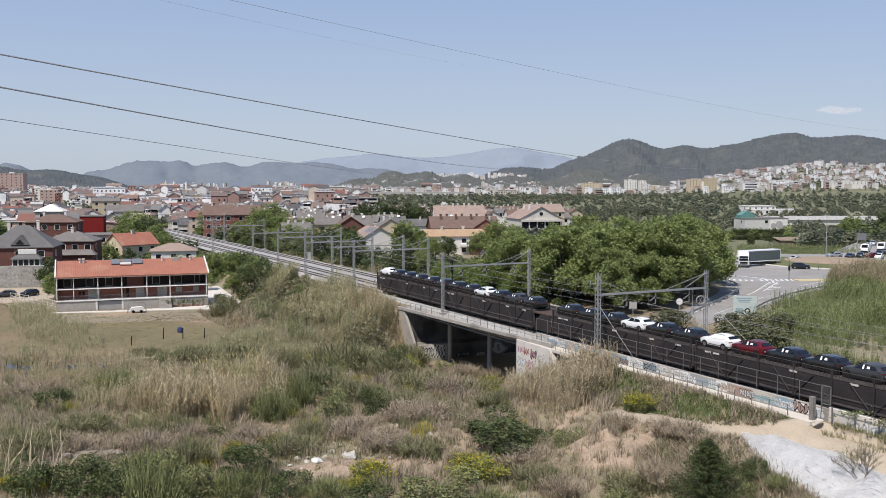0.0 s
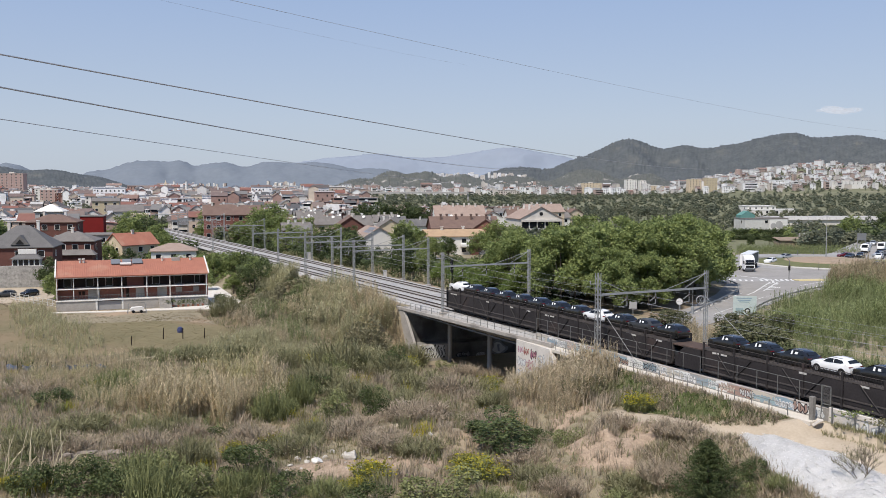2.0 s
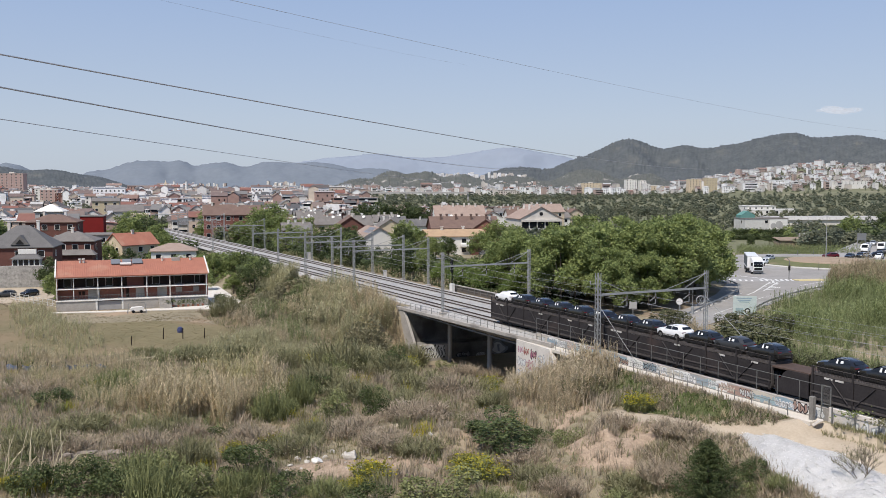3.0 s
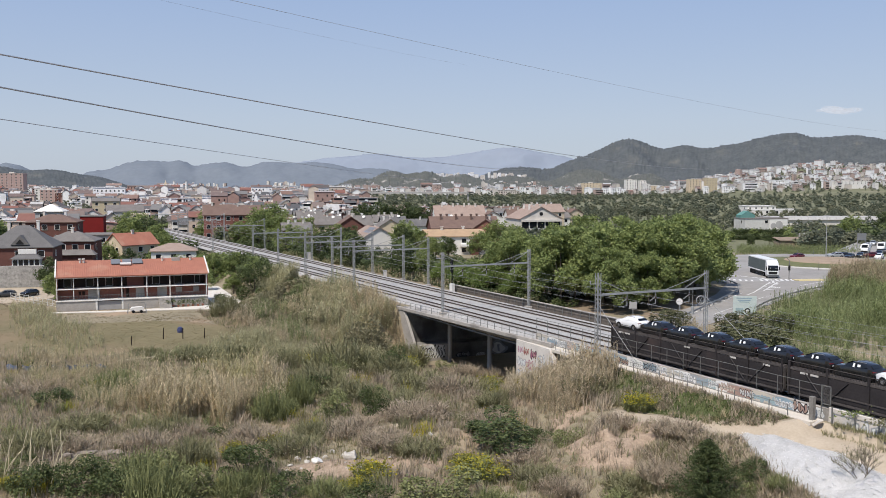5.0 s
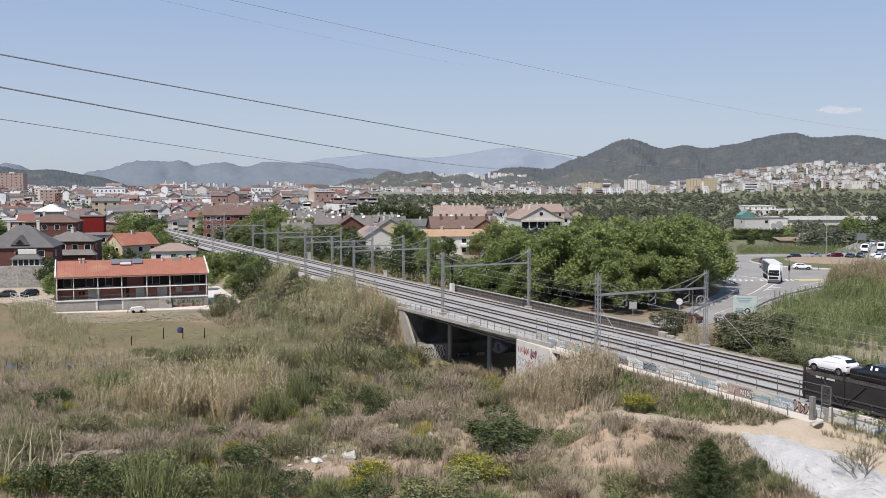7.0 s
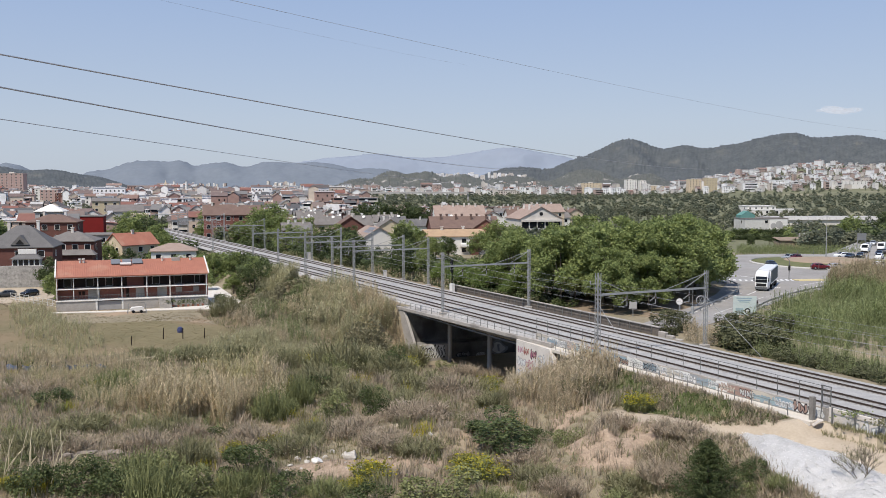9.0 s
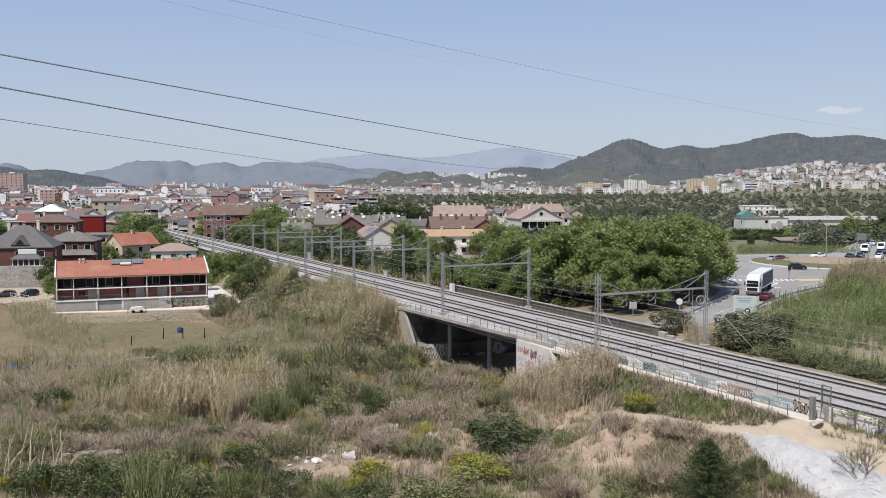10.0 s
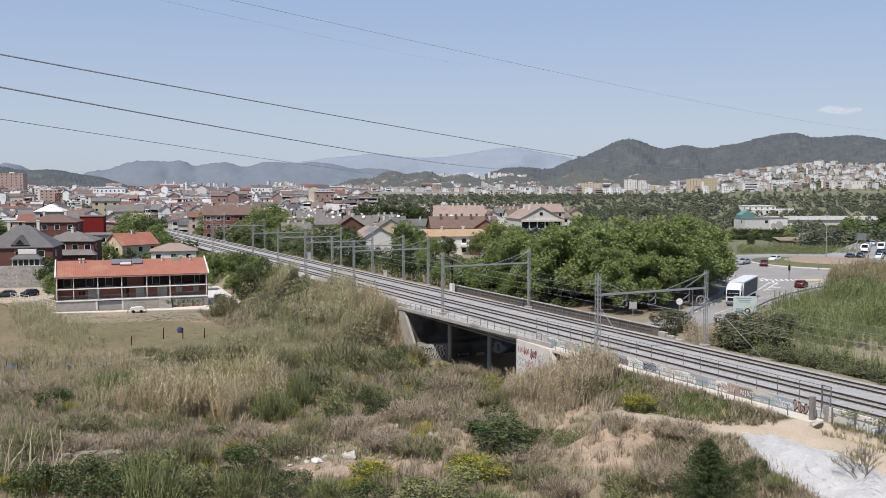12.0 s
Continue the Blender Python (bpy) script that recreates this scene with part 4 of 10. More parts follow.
drive(build_car(pose(0, 0, 0), "navy", "dark blue car driving round the roundabout"), [(0.0, 88.59, 234.48, -20), (0.5, 92.68, 233.16, -13), (1.0, 97.55, 232.90, 7), (1.5, 103.52, 234.61, 22), (2.0, 109.79, 237.47, 26), (2.5, 115.43, 240.32, 28), (3.0, 120.36, 243.12, 31), (3.5, 124.71, 245.92, 34), (4.0, 128.58, 248.68, 37), (4.5, 132.05, 251.33, 38), (5.0, 135.22, 253.80, 38), (5.5, 138.18, 256.04, 36), (6.0, 140.95, 257.99, 34), (6.5, 143.42, 259.60, 32), (7.0, 145.48, 260.88, 32), (7.5, 147.12, 261.88, 31), (8.0, 148.42, 262.63, 29), (8.5, 149.45, 263.19, 28), (9.0, 150.28, 263.61, 26), (9.5, 150.97, 263.92, 24), (10.0, 151.59, 264.20, 23), (10.5, 152.21, 264.47, 24), (11.0, 152.89, 264.79, 26), (11.5, 153.71, 265.20, 28), (12.0, 154.68, 265.71, 28)], 180)
drive(build_car(pose(0, 0, 0), "white", "white car driving round the roundabout"), [(0.0, 94.75, 255.33, -151), (0.5, 92.33, 253.98, -150), (1.0, 90.08, 252.66, -148), (1.5, 88.13, 251.36, -144), (2.0, 86.36, 249.84, -135), (2.5, 84.63, 247.90, -129), (3.0, 83.02, 245.74, -125), (3.5, 81.56, 243.59, -123), (4.0, 80.34, 241.48, -116), (4.5, 79.64, 239.47, -99), (5.0, 79.80, 237.62, -71), (5.5, 80.87, 235.95, -46), (6.0, 82.76, 234.63, -26), (6.5, 85.30, 233.71, -16), (7.0, 88.30, 232.95, -13), (7.5, 91.91, 232.36, -4), (8.0, 96.69, 232.72, 12), (8.5, 102.96, 234.67, 21), (9.0, 109.87, 237.64, 25), (9.5, 116.44, 241.04, 30), (10.0, 122.63, 244.85, 33), (10.5, 128.59, 248.99, 36), (11.0, 134.44, 253.31, 37), (11.5, 140.28, 257.62, 36), (12.0, 146.19, 261.84, 35)], 180)
drive(build_car(pose(0, 0, 0), "silver", "silver car driving round the roundabout"), [(0.0, 110.89, 268.69, -163), (0.5, 106.71, 267.45, -163), (1.0, 102.57, 266.16, -161), (1.5, 98.56, 264.66, -157), (2.0, 94.76, 262.88, -152), (2.5, 91.43, 260.78, -142), (3.0, 88.89, 258.30, -129), (3.5, 86.97, 255.52, -121), (4.0, 85.28, 252.64, -120), (4.5, 83.59, 249.74, -120), (5.0, 81.99, 246.81, -116), (5.5, 80.74, 243.81, -108), (6.0, 80.00, 240.69, -98), (6.5, 79.86, 237.49, -85), (7.0, 80.83, 234.90, -48), (7.5, 83.42, 233.54, -15), (8.0, 87.15, 232.88, -8), (8.5, 91.55, 232.36, -3), (9.0, 96.79, 232.69, 11), (9.5, 103.08, 234.59, 21), (10.0, 110.14, 237.88, 28), (10.5, 117.70, 242.38, 33), (11.0, 125.68, 247.92, 36), (11.5, 133.87, 253.95, 36), (12.0, 142.04, 259.95, 36)], 180)
drive(build_car(pose(0, 0, 0), "red", "dark red car driving round the roundabout"), [(0.0, 121.50, 267.69, 178), (0.5, 119.58, 267.79, 176), (1.0, 117.69, 267.93, 175), (1.5, 115.80, 268.07, 177), (2.0, 113.85, 268.12, 181), (2.5, 111.76, 268.00, 186), (3.0, 109.49, 267.69, 189), (3.5, 107.10, 267.34, 188), (4.0, 104.60, 266.97, 190), (4.5, 101.93, 266.28, 199), (5.0, 98.97, 264.90, 210), (5.5, 95.54, 262.56, 217), (6.0, 91.42, 259.28, 221), (6.5, 87.24, 255.04, 232), (7.0, 84.30, 249.40, 253), (7.5, 83.24, 242.37, 270), (8.0, 84.63, 236.43, 303), (8.5, 88.52, 233.67, 341), (9.0, 92.76, 232.65, 351), (9.5, 97.06, 232.40, 364), (10.0, 102.74, 233.63, 380), (10.5, 109.99, 237.21, 391), (11.0, 118.59, 242.93, 395), (11.5, 127.79, 249.61, 396), (12.0, 136.97, 256.24, 396)], 180)
drive(build_car(pose(0, 0, 0), "black", "black car driving round the roundabout"), [(0.0, 134.47, 269.70, -179), (0.5, 132.49, 269.70, -181), (1.0, 130.62, 269.78, -184), (1.5, 128.85, 269.91, -185), (2.0, 127.11, 270.07, -185), (2.5, 125.31, 270.19, -183), (3.0, 123.40, 270.23, -180), (3.5, 121.28, 270.14, -176), (4.0, 118.90, 269.87, -172), (4.5, 116.17, 269.39, -168), (5.0, 113.05, 268.70, -167), (5.5, 109.59, 267.96, -168), (6.0, 105.87, 267.11, -165), (6.5, 101.88, 265.76, -157), (7.0, 97.59, 263.57, -149), (7.5, 92.99, 260.38, -141), (8.0, 88.45, 255.61, -126), (8.5, 84.75, 248.54, -109), (9.0, 83.29, 240.13, -90), (9.5, 84.44, 234.75, -55), (10.0, 87.23, 233.02, -17), (10.5, 91.04, 232.22, -8), (11.0, 95.78, 232.06, 6), (11.5, 101.80, 233.50, 18), (12.0, 108.61, 236.02, 21)], 180)
drive(build_car(pose(0, 0, 0), "red", "dark red car driving round the roundabout"), [(0.0, 138.20, 270.72, -177), (0.5, 136.63, 270.65, -178), (1.0, 135.13, 270.61, -179), (1.5, 133.69, 270.60, -180), (2.0, 132.27, 270.58, -179), (2.5, 130.81, 270.56, -179), (3.0, 129.28, 270.51, -177), (3.5, 127.63, 270.41, -176), (4.0, 125.82, 270.25, -174), (4.5, 123.80, 270.01, -172), (5.0, 121.55, 269.70, -172), (5.5, 119.11, 269.34, -172), (6.0, 116.50, 268.95, -170), (6.5, 113.72, 268.41, -167), (7.0, 110.73, 267.63, -164), (7.5, 107.46, 266.59, -161), (8.0, 103.99, 265.31, -158), (8.5, 100.51, 263.78, -154), (9.0, 97.17, 261.98, -149), (9.5, 94.09, 259.79, -141), (10.0, 91.44, 257.37, -135), (10.5, 89.04, 254.74, -129), (11.0, 86.42, 250.96, -122), (11.5, 84.06, 246.63, -116), (12.0, 82.16, 242.40, -113)], 180)
drive(build_car(pose(0, 0, 0), "silver", "silver car driving round the roundabout"), [(0.0, 135.48, 271.74, -172), (0.5, 132.82, 271.36, -172), (1.0, 130.10, 270.97, -172), (1.5, 127.36, 270.58, -172), (2.0, 124.63, 270.19, -172), (2.5, 121.97, 269.81, -172), (3.0, 119.41, 269.43, -171), (3.5, 117.01, 269.06, -171), (4.0, 114.81, 268.72, -171), (4.5, 112.85, 268.44, -173), (5.0, 111.10, 268.25, -174), (5.5, 109.48, 268.06, -172), (6.0, 107.87, 267.78, -168), (6.5, 106.17, 267.33, -162), (7.0, 104.33, 266.67, -158), (7.5, 102.39, 265.86, -156), (8.0, 100.37, 264.89, -152), (8.5, 98.12, 263.56, -147), (9.0, 95.41, 261.65, -143), (9.5, 92.24, 259.10, -140), (10.0, 89.18, 256.29, -136), (10.5, 86.48, 253.72, -140), (11.0, 83.63, 251.59, -145), (11.5, 80.92, 249.56, -140), (12.0, 78.54, 247.41, -137)], 180)
drive(build_car(pose(0, 0, 0), "white", "white car driving round the roundabout"), [(0.0, 141.96, 271.74, -176), (0.5, 140.94, 271.67, -176), (1.0, 140.01, 271.62, -177), (1.5, 139.15, 271.58, -178), (2.0, 138.34, 271.55, -178), (2.5, 137.52, 271.52, -178), (3.0, 136.66, 271.48, -177), (3.5, 135.72, 271.43, -176), (4.0, 134.67, 271.35, -176), (4.5, 133.45, 271.25, -175), (5.0, 132.03, 271.11, -174), (5.5, 130.38, 270.93, -174), (6.0, 128.47, 270.72, -174), (6.5, 126.38, 270.52, -175), (7.0, 124.16, 270.33, -175), (7.5, 121.78, 270.12, -174), (8.0, 119.18, 269.81, -172), (8.5, 116.28, 269.33, -169), (9.0, 113.03, 268.65, -167), (9.5, 109.40, 267.79, -166), (10.0, 105.53, 266.72, -163), (10.5, 101.64, 265.35, -158), (11.0, 97.77, 263.43, -148), (11.5, 93.80, 260.32, -137), (12.0, 89.73, 256.24, -134)], 180)
drive(build_car(pose(0, 0, 0), "red", "dark red car on the road to the roundabout"), [(0.0, 33.12, 137.73, -314), (0.5, 32.97, 137.60, -314), (1.0, 32.64, 137.30, -314), (1.5, 32.16, 136.82, -314), (2.0, 31.59, 136.25, -314), (2.5, 31.01, 135.68, -314), (3.0, 30.50, 135.17, -314), (3.5, 30.13, 134.81, -314), (4.0, 29.99, 134.69, -314), (4.5, 30.14, 134.88, -314), (5.0, 30.67, 135.47, -314), (5.5, 31.65, 136.53, -314), (6.0, 33.14, 138.10, -314), (6.5, 35.12, 140.19, -313), (7.0, 37.91, 143.34, -310), (7.5, 41.91, 148.26, -308), (8.0, 46.24, 153.81, -307), (8.5, 49.87, 158.67, -306), (9.0, 52.92, 162.96, -305), (9.5, 55.84, 167.19, -304), (10.0, 58.94, 171.72, -304), (10.5, 62.37, 176.74, -304), (11.0, 65.99, 182.14, -304), (11.5, 69.57, 187.54, -304), (12.0, 73.08, 192.83, -304)], 180)

# ---- the long brick house ----
M_BRICK = mat("red_brick", (0.26, 0.11, 0.085), (0.18, 0.08, 0.065), scale=0.8, fine=8)
M_ROOF = mat("clay_tile", (0.39, 0.165, 0.11), (0.28, 0.12, 0.085), scale=0.5, fine=6, c=(0.37, 0.195, 0.135), mix=0.55)
M_WHITE = mat("white_render", (0.74, 0.72, 0.68), (0.6, 0.58, 0.54), scale=0.4, fine=5)
M_STONE = mat("stone_base", (0.42, 0.39, 0.35), (0.28, 0.26, 0.235), scale=0.8, fine=5)
M_PALE = mat("pale_paving", (0.66, 0.62, 0.56), (0.52, 0.48, 0.43), scale=0.3, fine=4)
M_DARK_WOOD_SHADE = mat("dark_joinery_shade", (0.035, 0.022, 0.018), (0.02, 0.014, 0.012), rough=0.5, scale=2)
M_GREY_DOOR = mat("grey_shutter", (0.36, 0.35, 0.34), (0.28, 0.27, 0.26), rough=0.6, scale=1)
M_SOLAR = paint("solar_glass", (0.16, 0.165, 0.175), 0.45, 0.0, 0.1)
HOUSE = pose(-77.4, 189.0, -5.5, 0, 0, 20.7)      # local x along the front, local y into the house
HL, HD, HE = 29.7, 8.5, 6.95


def build_long_house():
    h = thing("long_house", HOUSE, "long two-storey red brick house with terracotta roof and white posts", "house")
    part("back_wall", Geo().box(0, HD - 0.3, 0, HL, HD, HE + 1.9), M_BRICK, h)
    for x in (0.0, HL - 0.35):
        part("end_wall", Geo().add([(x, 0.0, 0), (x + 0.35, 0.0, 0), (x + 0.35, HD, 0), (x, HD, 0), (x, 0.0, HE - 0.2), (x + 0.35, 0.0, HE - 0.2), (x + 0.35, HD, HE + 2.0), (x, HD, HE + 2.0), (x, 7.3, HE + 2.2), (x + 0.35, 7.3, HE + 2.2)],
             [(0, 1, 5, 4), (1, 2, 6, 9, 5), (2, 3, 7, 6), (3, 0, 4, 8, 7), (4, 5, 9, 8), (8, 9, 6, 7)]), M_BRICK, h)
    part("front_wall", Geo().box(0.35, 2.0, 2.0, HL - 0.35, 2.3, 4.35), M_BRICK, h, "red brick ground-floor wall")
    # near-black gallery wall: the shade under the eave is put into its colour
    part("upper_wall", Geo().box(0.35, 2.6, 4.35, HL - 0.35, 2.9, HE + 0.5), M_DARK_WOOD_SHADE, h, "recessed upper gallery wall, eave shade in its dark colour")
    part("base_wall", Geo().box(0.0, -0.25, -0.8, 7.6, 0.2, 2.0).box(12.6, -0.25, -0.8, HL, 0.2, 2.0), M_STONE, h, "pale stone base wall under the terrace")
    part("garage_door", Geo().box(7.7, -0.05, 0.0, 12.5, 0.05, 1.75), M_GREY_DOOR, h, "grey garage door")
    for x in (7.4, 12.4):
        part("garage_jamb", Geo().box(x, -0.3, 0, x + 0.35, 0.1, 2.05), M_WHITE, h)
    part("terrace_slab", Geo().box(-0.1, -0.4, 1.95, HL + 0.1, 2.1, 2.15, c=0.03), M_WHITE, h)
    part("floor_band", Geo().box(-0.05, -0.22, 4.32, HL + 0.05, 2.7, 4.48, c=0.03), M_WHITE, h, "white slab edge between the storeys")
    part("eave_band", Geo().box(-0.1, -0.3, HE - 0.38, HL + 0.1, 0.0, HE - 0.22, c=0.03), M_WHITE, h)
    for k in range(7):
        x = 0.15 + (HL - 0.45) * k / 6.0 if k in (0, 6) else 3.3 + 4.6 * (k - 1) + 0.3 * (k > 3)
        part("post", Geo().box(x - 0.085, -0.15, 2.1, x + 0.085, 0.05, HE - 0.3, c=0.02), M_WHITE, h)
    part("roof", Geo().prism([(-0.55, HE - 0.22), (7.3, HE + 2.45), (HD + 0.7, HE + 1.95), (HD + 0.7, HE + 2.12), (7.3, HE + 2.65), (-0.55, HE - 0.02)], -0.1, HL + 0.1), M_ROOF, h, "faded terracotta tiled roof")
    ribs = Geo()
    for k in range(int(HL / 0.42)):
        x = 0.2 + k * 0.42
        ribs.add([(x, -0.58, HE - 0.02), (x + 0.1, -0.58, HE + 0.01), (x + 0.2, -0.58, HE - 0.02), (x, 7.3, HE + 2.65), (x + 0.1, 7.3, HE + 2.68), (x + 0.2, 7.3, HE + 2.65)], [(0, 1, 4, 3), (1, 2, 5, 4), (0, 2, 1), (3, 4, 5)])
    o = part("tile_course", ribs, M_ROOF, h)
    o["kind"] = "stuff"
    for x in (-0.22, HL + 0.02):
        part("verge", Geo().add([(x, -0.6, HE - 0.1), (x + 0.25, -0.6, HE - 0.1), (x + 0.25, 7.3, HE + 2.85), (x, 7.3, HE + 2.85), (x, -0.6, HE + 0.2), (x + 0.25, -0.6, HE + 0.2), (x + 0.25, 7.4, HE + 3.0), (x, 7.4, HE + 3.0)],
             [(0, 3, 2, 1), (4, 5, 6, 7), (0, 1, 5, 4), (1, 2, 6, 5), (2, 3, 7, 6), (3, 0, 4, 7)]), M_WHITE, h, "white verge")
    for k, (a, b) in enumerate(((10.6, 12.5), (12.9, 14.6), (14.8, 16.9))):
        part("solar_panel", Geo().add([(a, 4.6, HE + 1.75), (b, 4.6, HE + 1.75), (b, 6.3, HE + 2.55), (a, 6.3, HE + 2.55), (a, 4.6, HE + 1.85), (b, 4.6, HE + 1.85), (b, 6.3, HE + 2.65), (a, 6.3, HE + 2.65)],
             [(0, 3, 2, 1), (4, 5, 6, 7), (0, 1, 5, 4), (1, 2, 6, 5), (2, 3, 7, 6), (3, 0, 4, 7)]), M_SOLAR, h, "tilted solar panel", at=pose(0, 0, 0.2))
    part("tank", Geo().tube((12.4, 4.3, HE + 1.95), (14.6, 4.3, HE + 1.95), 0.3, n=12), M_WHITE, h, "white solar water tank")
    for x in (4.6, 5.3, 21.0, 26.8):
        part("roof_vent", Geo().tube((x, 6.2, HE + 2.0), (x, 6.2, HE + 3.0), 0.2, n=10).tube((x, 6.2, HE + 2.9), (x, 6.2, HE + 3.15), 0.32, n=10), M_PALE, h)
    part("roof_box", Geo().box(22.9, 5.9, HE + 1.9, 24.6, 6.6, HE + 2.95, c=0.04), M_STONE, h)
    # upper gallery openings and ground-floor doors
    for x, w in ((1.4, 1.5), (5.6, 1.6), (9.4, 1.5), (18.6, 1.6), (23.0, 1.6), (27.2, 1.2)):
        w1 = part("upper_window", Geo().box(x, 2.5, 4.6, x + w, 2.62, 6.3, c=0.02), M_GREY_DOOR, h)
        part("pane", Geo().box(x + 0.12, 2.47, 4.7, x + w - 0.12, 2.52, 6.2), M_GLASS, w1)
    part("brick_panel", Geo().box(13.6, 2.4, 4.5, 16.9, 2.62, HE), M_BRICK, h)
    for x, w, z0, z1 in ((4.2, 0.5, 3.0, 3.7), (4.9, 0.5, 3.0, 3.7), (6.0, 2.3, 2.15, 4.0), (12.3, 0.6, 2.9, 3.9), (13.4, 0.6, 2.15, 4.0), (15.3, 1.7, 2.15, 4.0), (19.6, 1.9, 2.15, 4.0), (23.3, 1.3, 2.9, 3.9), (26.9, 1.2, 2.9, 3.9)):
        w1 = part("shutter", Geo().box(x, 1.93, z0, x + w, 2.03, z1, c=0.02), M_GREY_DOOR if w > 1 else M_DARK_WOOD_SHADE, h)
    # terrace railing
    rail = Geo()
    for x in np.arange(0.4, HL - 0.2, 0.3):
        if not 19.6 < x < 22.2:
            rail.box(x - 0.015, -0.3, 2.15, x + 0.015, -0.27, 3.05)
    rail.box(0.3, -0.32, 3.03, 19.6, -0.25, 3.09).box(22.2, -0.32, 3.03, HL - 0.1, -0.25, 3.09)
    part("terrace_railing", rail, M_FENCE, h)
    st = Geo()
    for k in range(9):
        st.box(19.7, -0.4 - 0.28 * k, -0.6, 22.1, -0.12 - 0.28 * k, 1.95 - 0.2 * k)
    part("steps", st, M_STONE, h, "stone steps up to the terrace")


build_long_house()


def build_house_yard():
    out = [(-1, -1.2), (3, -1.4), (10, -2.4), (18, -2.2), (26, -1.4), (30.2, -0.6), (31.0, 0.5), (31.0, 36), (36.5, 36), (37, 6.0), (37, -5.0), (33, -8.5), (26, -6.0), (18, -5.0), (10, -4.6), (3, -3.0), (-1, -2.2)]
    world_out = [tuple((HOUSE @ Vector((x, y, 0)))[:2]) for x, y in out]
    strips = Geo()
    pairs = list(zip(world_out[:8], [world_out[16], world_out[15], world_out[14], world_out[13], world_out[12], world_out[11], world_out[10], world_out[8]]))
    rings = [[(a[0], a[1], float(ground_z(*a)) + 0.1), (b[0], b[1], float(ground_z(*b)) + 0.1), (b[0], b[1], -6.4), (a[0], a[1], -6.4)] for a, b in pairs]
    tagged(part("driveway", strips.loft(rings), M_PALE), "pale concrete driveway curving round the house", "driveway", kind="structure")
    g2 = thing("gate_hedge", HOUSE @ pose(32.2, 2.0, 0.0), "square dark clipped hedge beside the driveway", "hedge")
    rng = np.random.default_rng(3)
    pts = np.stack([rng.uniform(-0.8, 1.4, 900), rng.uniform(-1.0, 1.6, 900), rng.uniform(0, 1.9, 900)], -1)
    v, f = leaf_cloud(pts, 0.16, rng)
    part("foliage", big_mesh("foliage", v, f, M_LEAF_DARK), None, g2)
    # a swing frame and a covered trailer on the lawn
    s = thing("swing_frame", HOUSE @ pose(13.2, -7.5, -0.1), "dark tubular A-frame swing on the lawn", "swing")
    for x in (0, 3.6):
        for y in (-0.9, 0.9):
            part("leg", Geo().tube((x, y, 0), (x + (0.3 if x == 0 else -0.3), 0, 2.2), 0.06, n=6), M_FENCE, s)
    part("crossbar", Geo().tube((0.3, 0, 2.2), (3.3, 0, 2.2), 0.05, n=6), M_FENCE, s)
    c = thing("covered_trailer", HOUSE @ pose(13.8, -6.6, 0.0), "small white covered trailer on the drive", "trailer")
    part("body", Geo().loft([[(x, -0.8, z0), (x, -0.8, z1), (x, 0.8, z1), (x, 0.8, z0)] for x, z0, z1 in ((0, 0.5, 0.8), (0.3, 0.4, 1.1), (2.2, 0.4, 1.15), (2.6, 0.5, 0.8))]), M_WHITE, c)
    for x in (0.5, 2.0):
        for y in (-0.75, 0.75):
            part("wheel", Geo().tube((x, y - 0.08, 0.3), (x, y + 0.08, 0.3), 0.3, n=12), M_TYRE, c)
    b = thing("lawn_bin", pose(-45.5, 163, float(ground_z(-45.5, 163))), "small blue-grey covered object on the meadow", "barrel")
    part("drum", Geo().loft([[(r * math.cos(a), r * math.sin(a), z) for a in [k * math.pi / 6 for k in range(12)]] for r, z in ((0.42, 0), (0.5, 0.4), (0.42, 0.9), (0.2, 1.05))]), paint("blue_sheet", (0.04, 0.05, 0.13), 0.5), b)
    for k in range(9):
        x, y = 20.5 + 1.0 * k, -1.0 - 0.5 * (k % 2)
        p = thing("potted_plant", HOUSE @ pose(x, y, 0.08), "dark green plant in a clay pot", "plant", "potted plants")
        part("pot", Geo().loft([[(r * math.cos(a), r * math.sin(a), z) for a in [j * math.pi / 5 for j in range(10)]] for r, z in ((0.18, 0), (0.26, 0.42), (0.24, 0.42))]), M_ROOF, p)
        rng = np.random.default_rng(40 + k)
        v, f = leaf_cloud(rng.normal(0, 0.26, (90, 3)) + (0, 0, 0.85 + 0.2 * (k % 3)), 0.13, rng)
        part("foliage", big_mesh("foliage", v, f, M_SHRUB_DARK), None, p)


# ---- houses of the town ----
M_SLATE = mat("slate_roof", (0.165, 0.16, 0.155), (0.105, 0.10, 0.098), scale=0.5, fine=5)
M_BROWN_ROOF = mat("brown_tile", (0.20, 0.135, 0.11), (0.13, 0.09, 0.075), scale=0.5, fine=5)
M_TAN_ROOF = mat("tan_tile", (0.46, 0.32, 0.20), (0.34, 0.235, 0.15), scale=0.5, fine=5)
M_PINK_ROOF = mat("pale_tile", (0.36, 0.275, 0.23), (0.25, 0.185, 0.15), scale=0.5, fine=5)
M_GREY_ROOF = mat("grey_tile", (0.22, 0.20, 0.185), (0.13, 0.12, 0.11), scale=0.5, fine=5)
M_CREAM = mat("cream_render", (0.60, 0.50, 0.36), (0.5, 0.41, 0.3), scale=0.4)
M_DARK_BRICK = mat("dark_brick", (0.17, 0.075, 0.06), (0.11, 0.055, 0.045), scale=0.7, fine=6)
M_RED_WALL = mat("red_cladding", (0.22, 0.022, 0.02), (0.17, 0.018, 0.016), scale=0.4)
M_YELLOW = mat("yellow_render", (0.52, 0.44, 0.30), (0.43, 0.36, 0.25), scale=0.4)
M_PINK_WALL = mat("pink_render", (0.46, 0.33, 0.29), (0.36, 0.26, 0.23), scale=0.3)
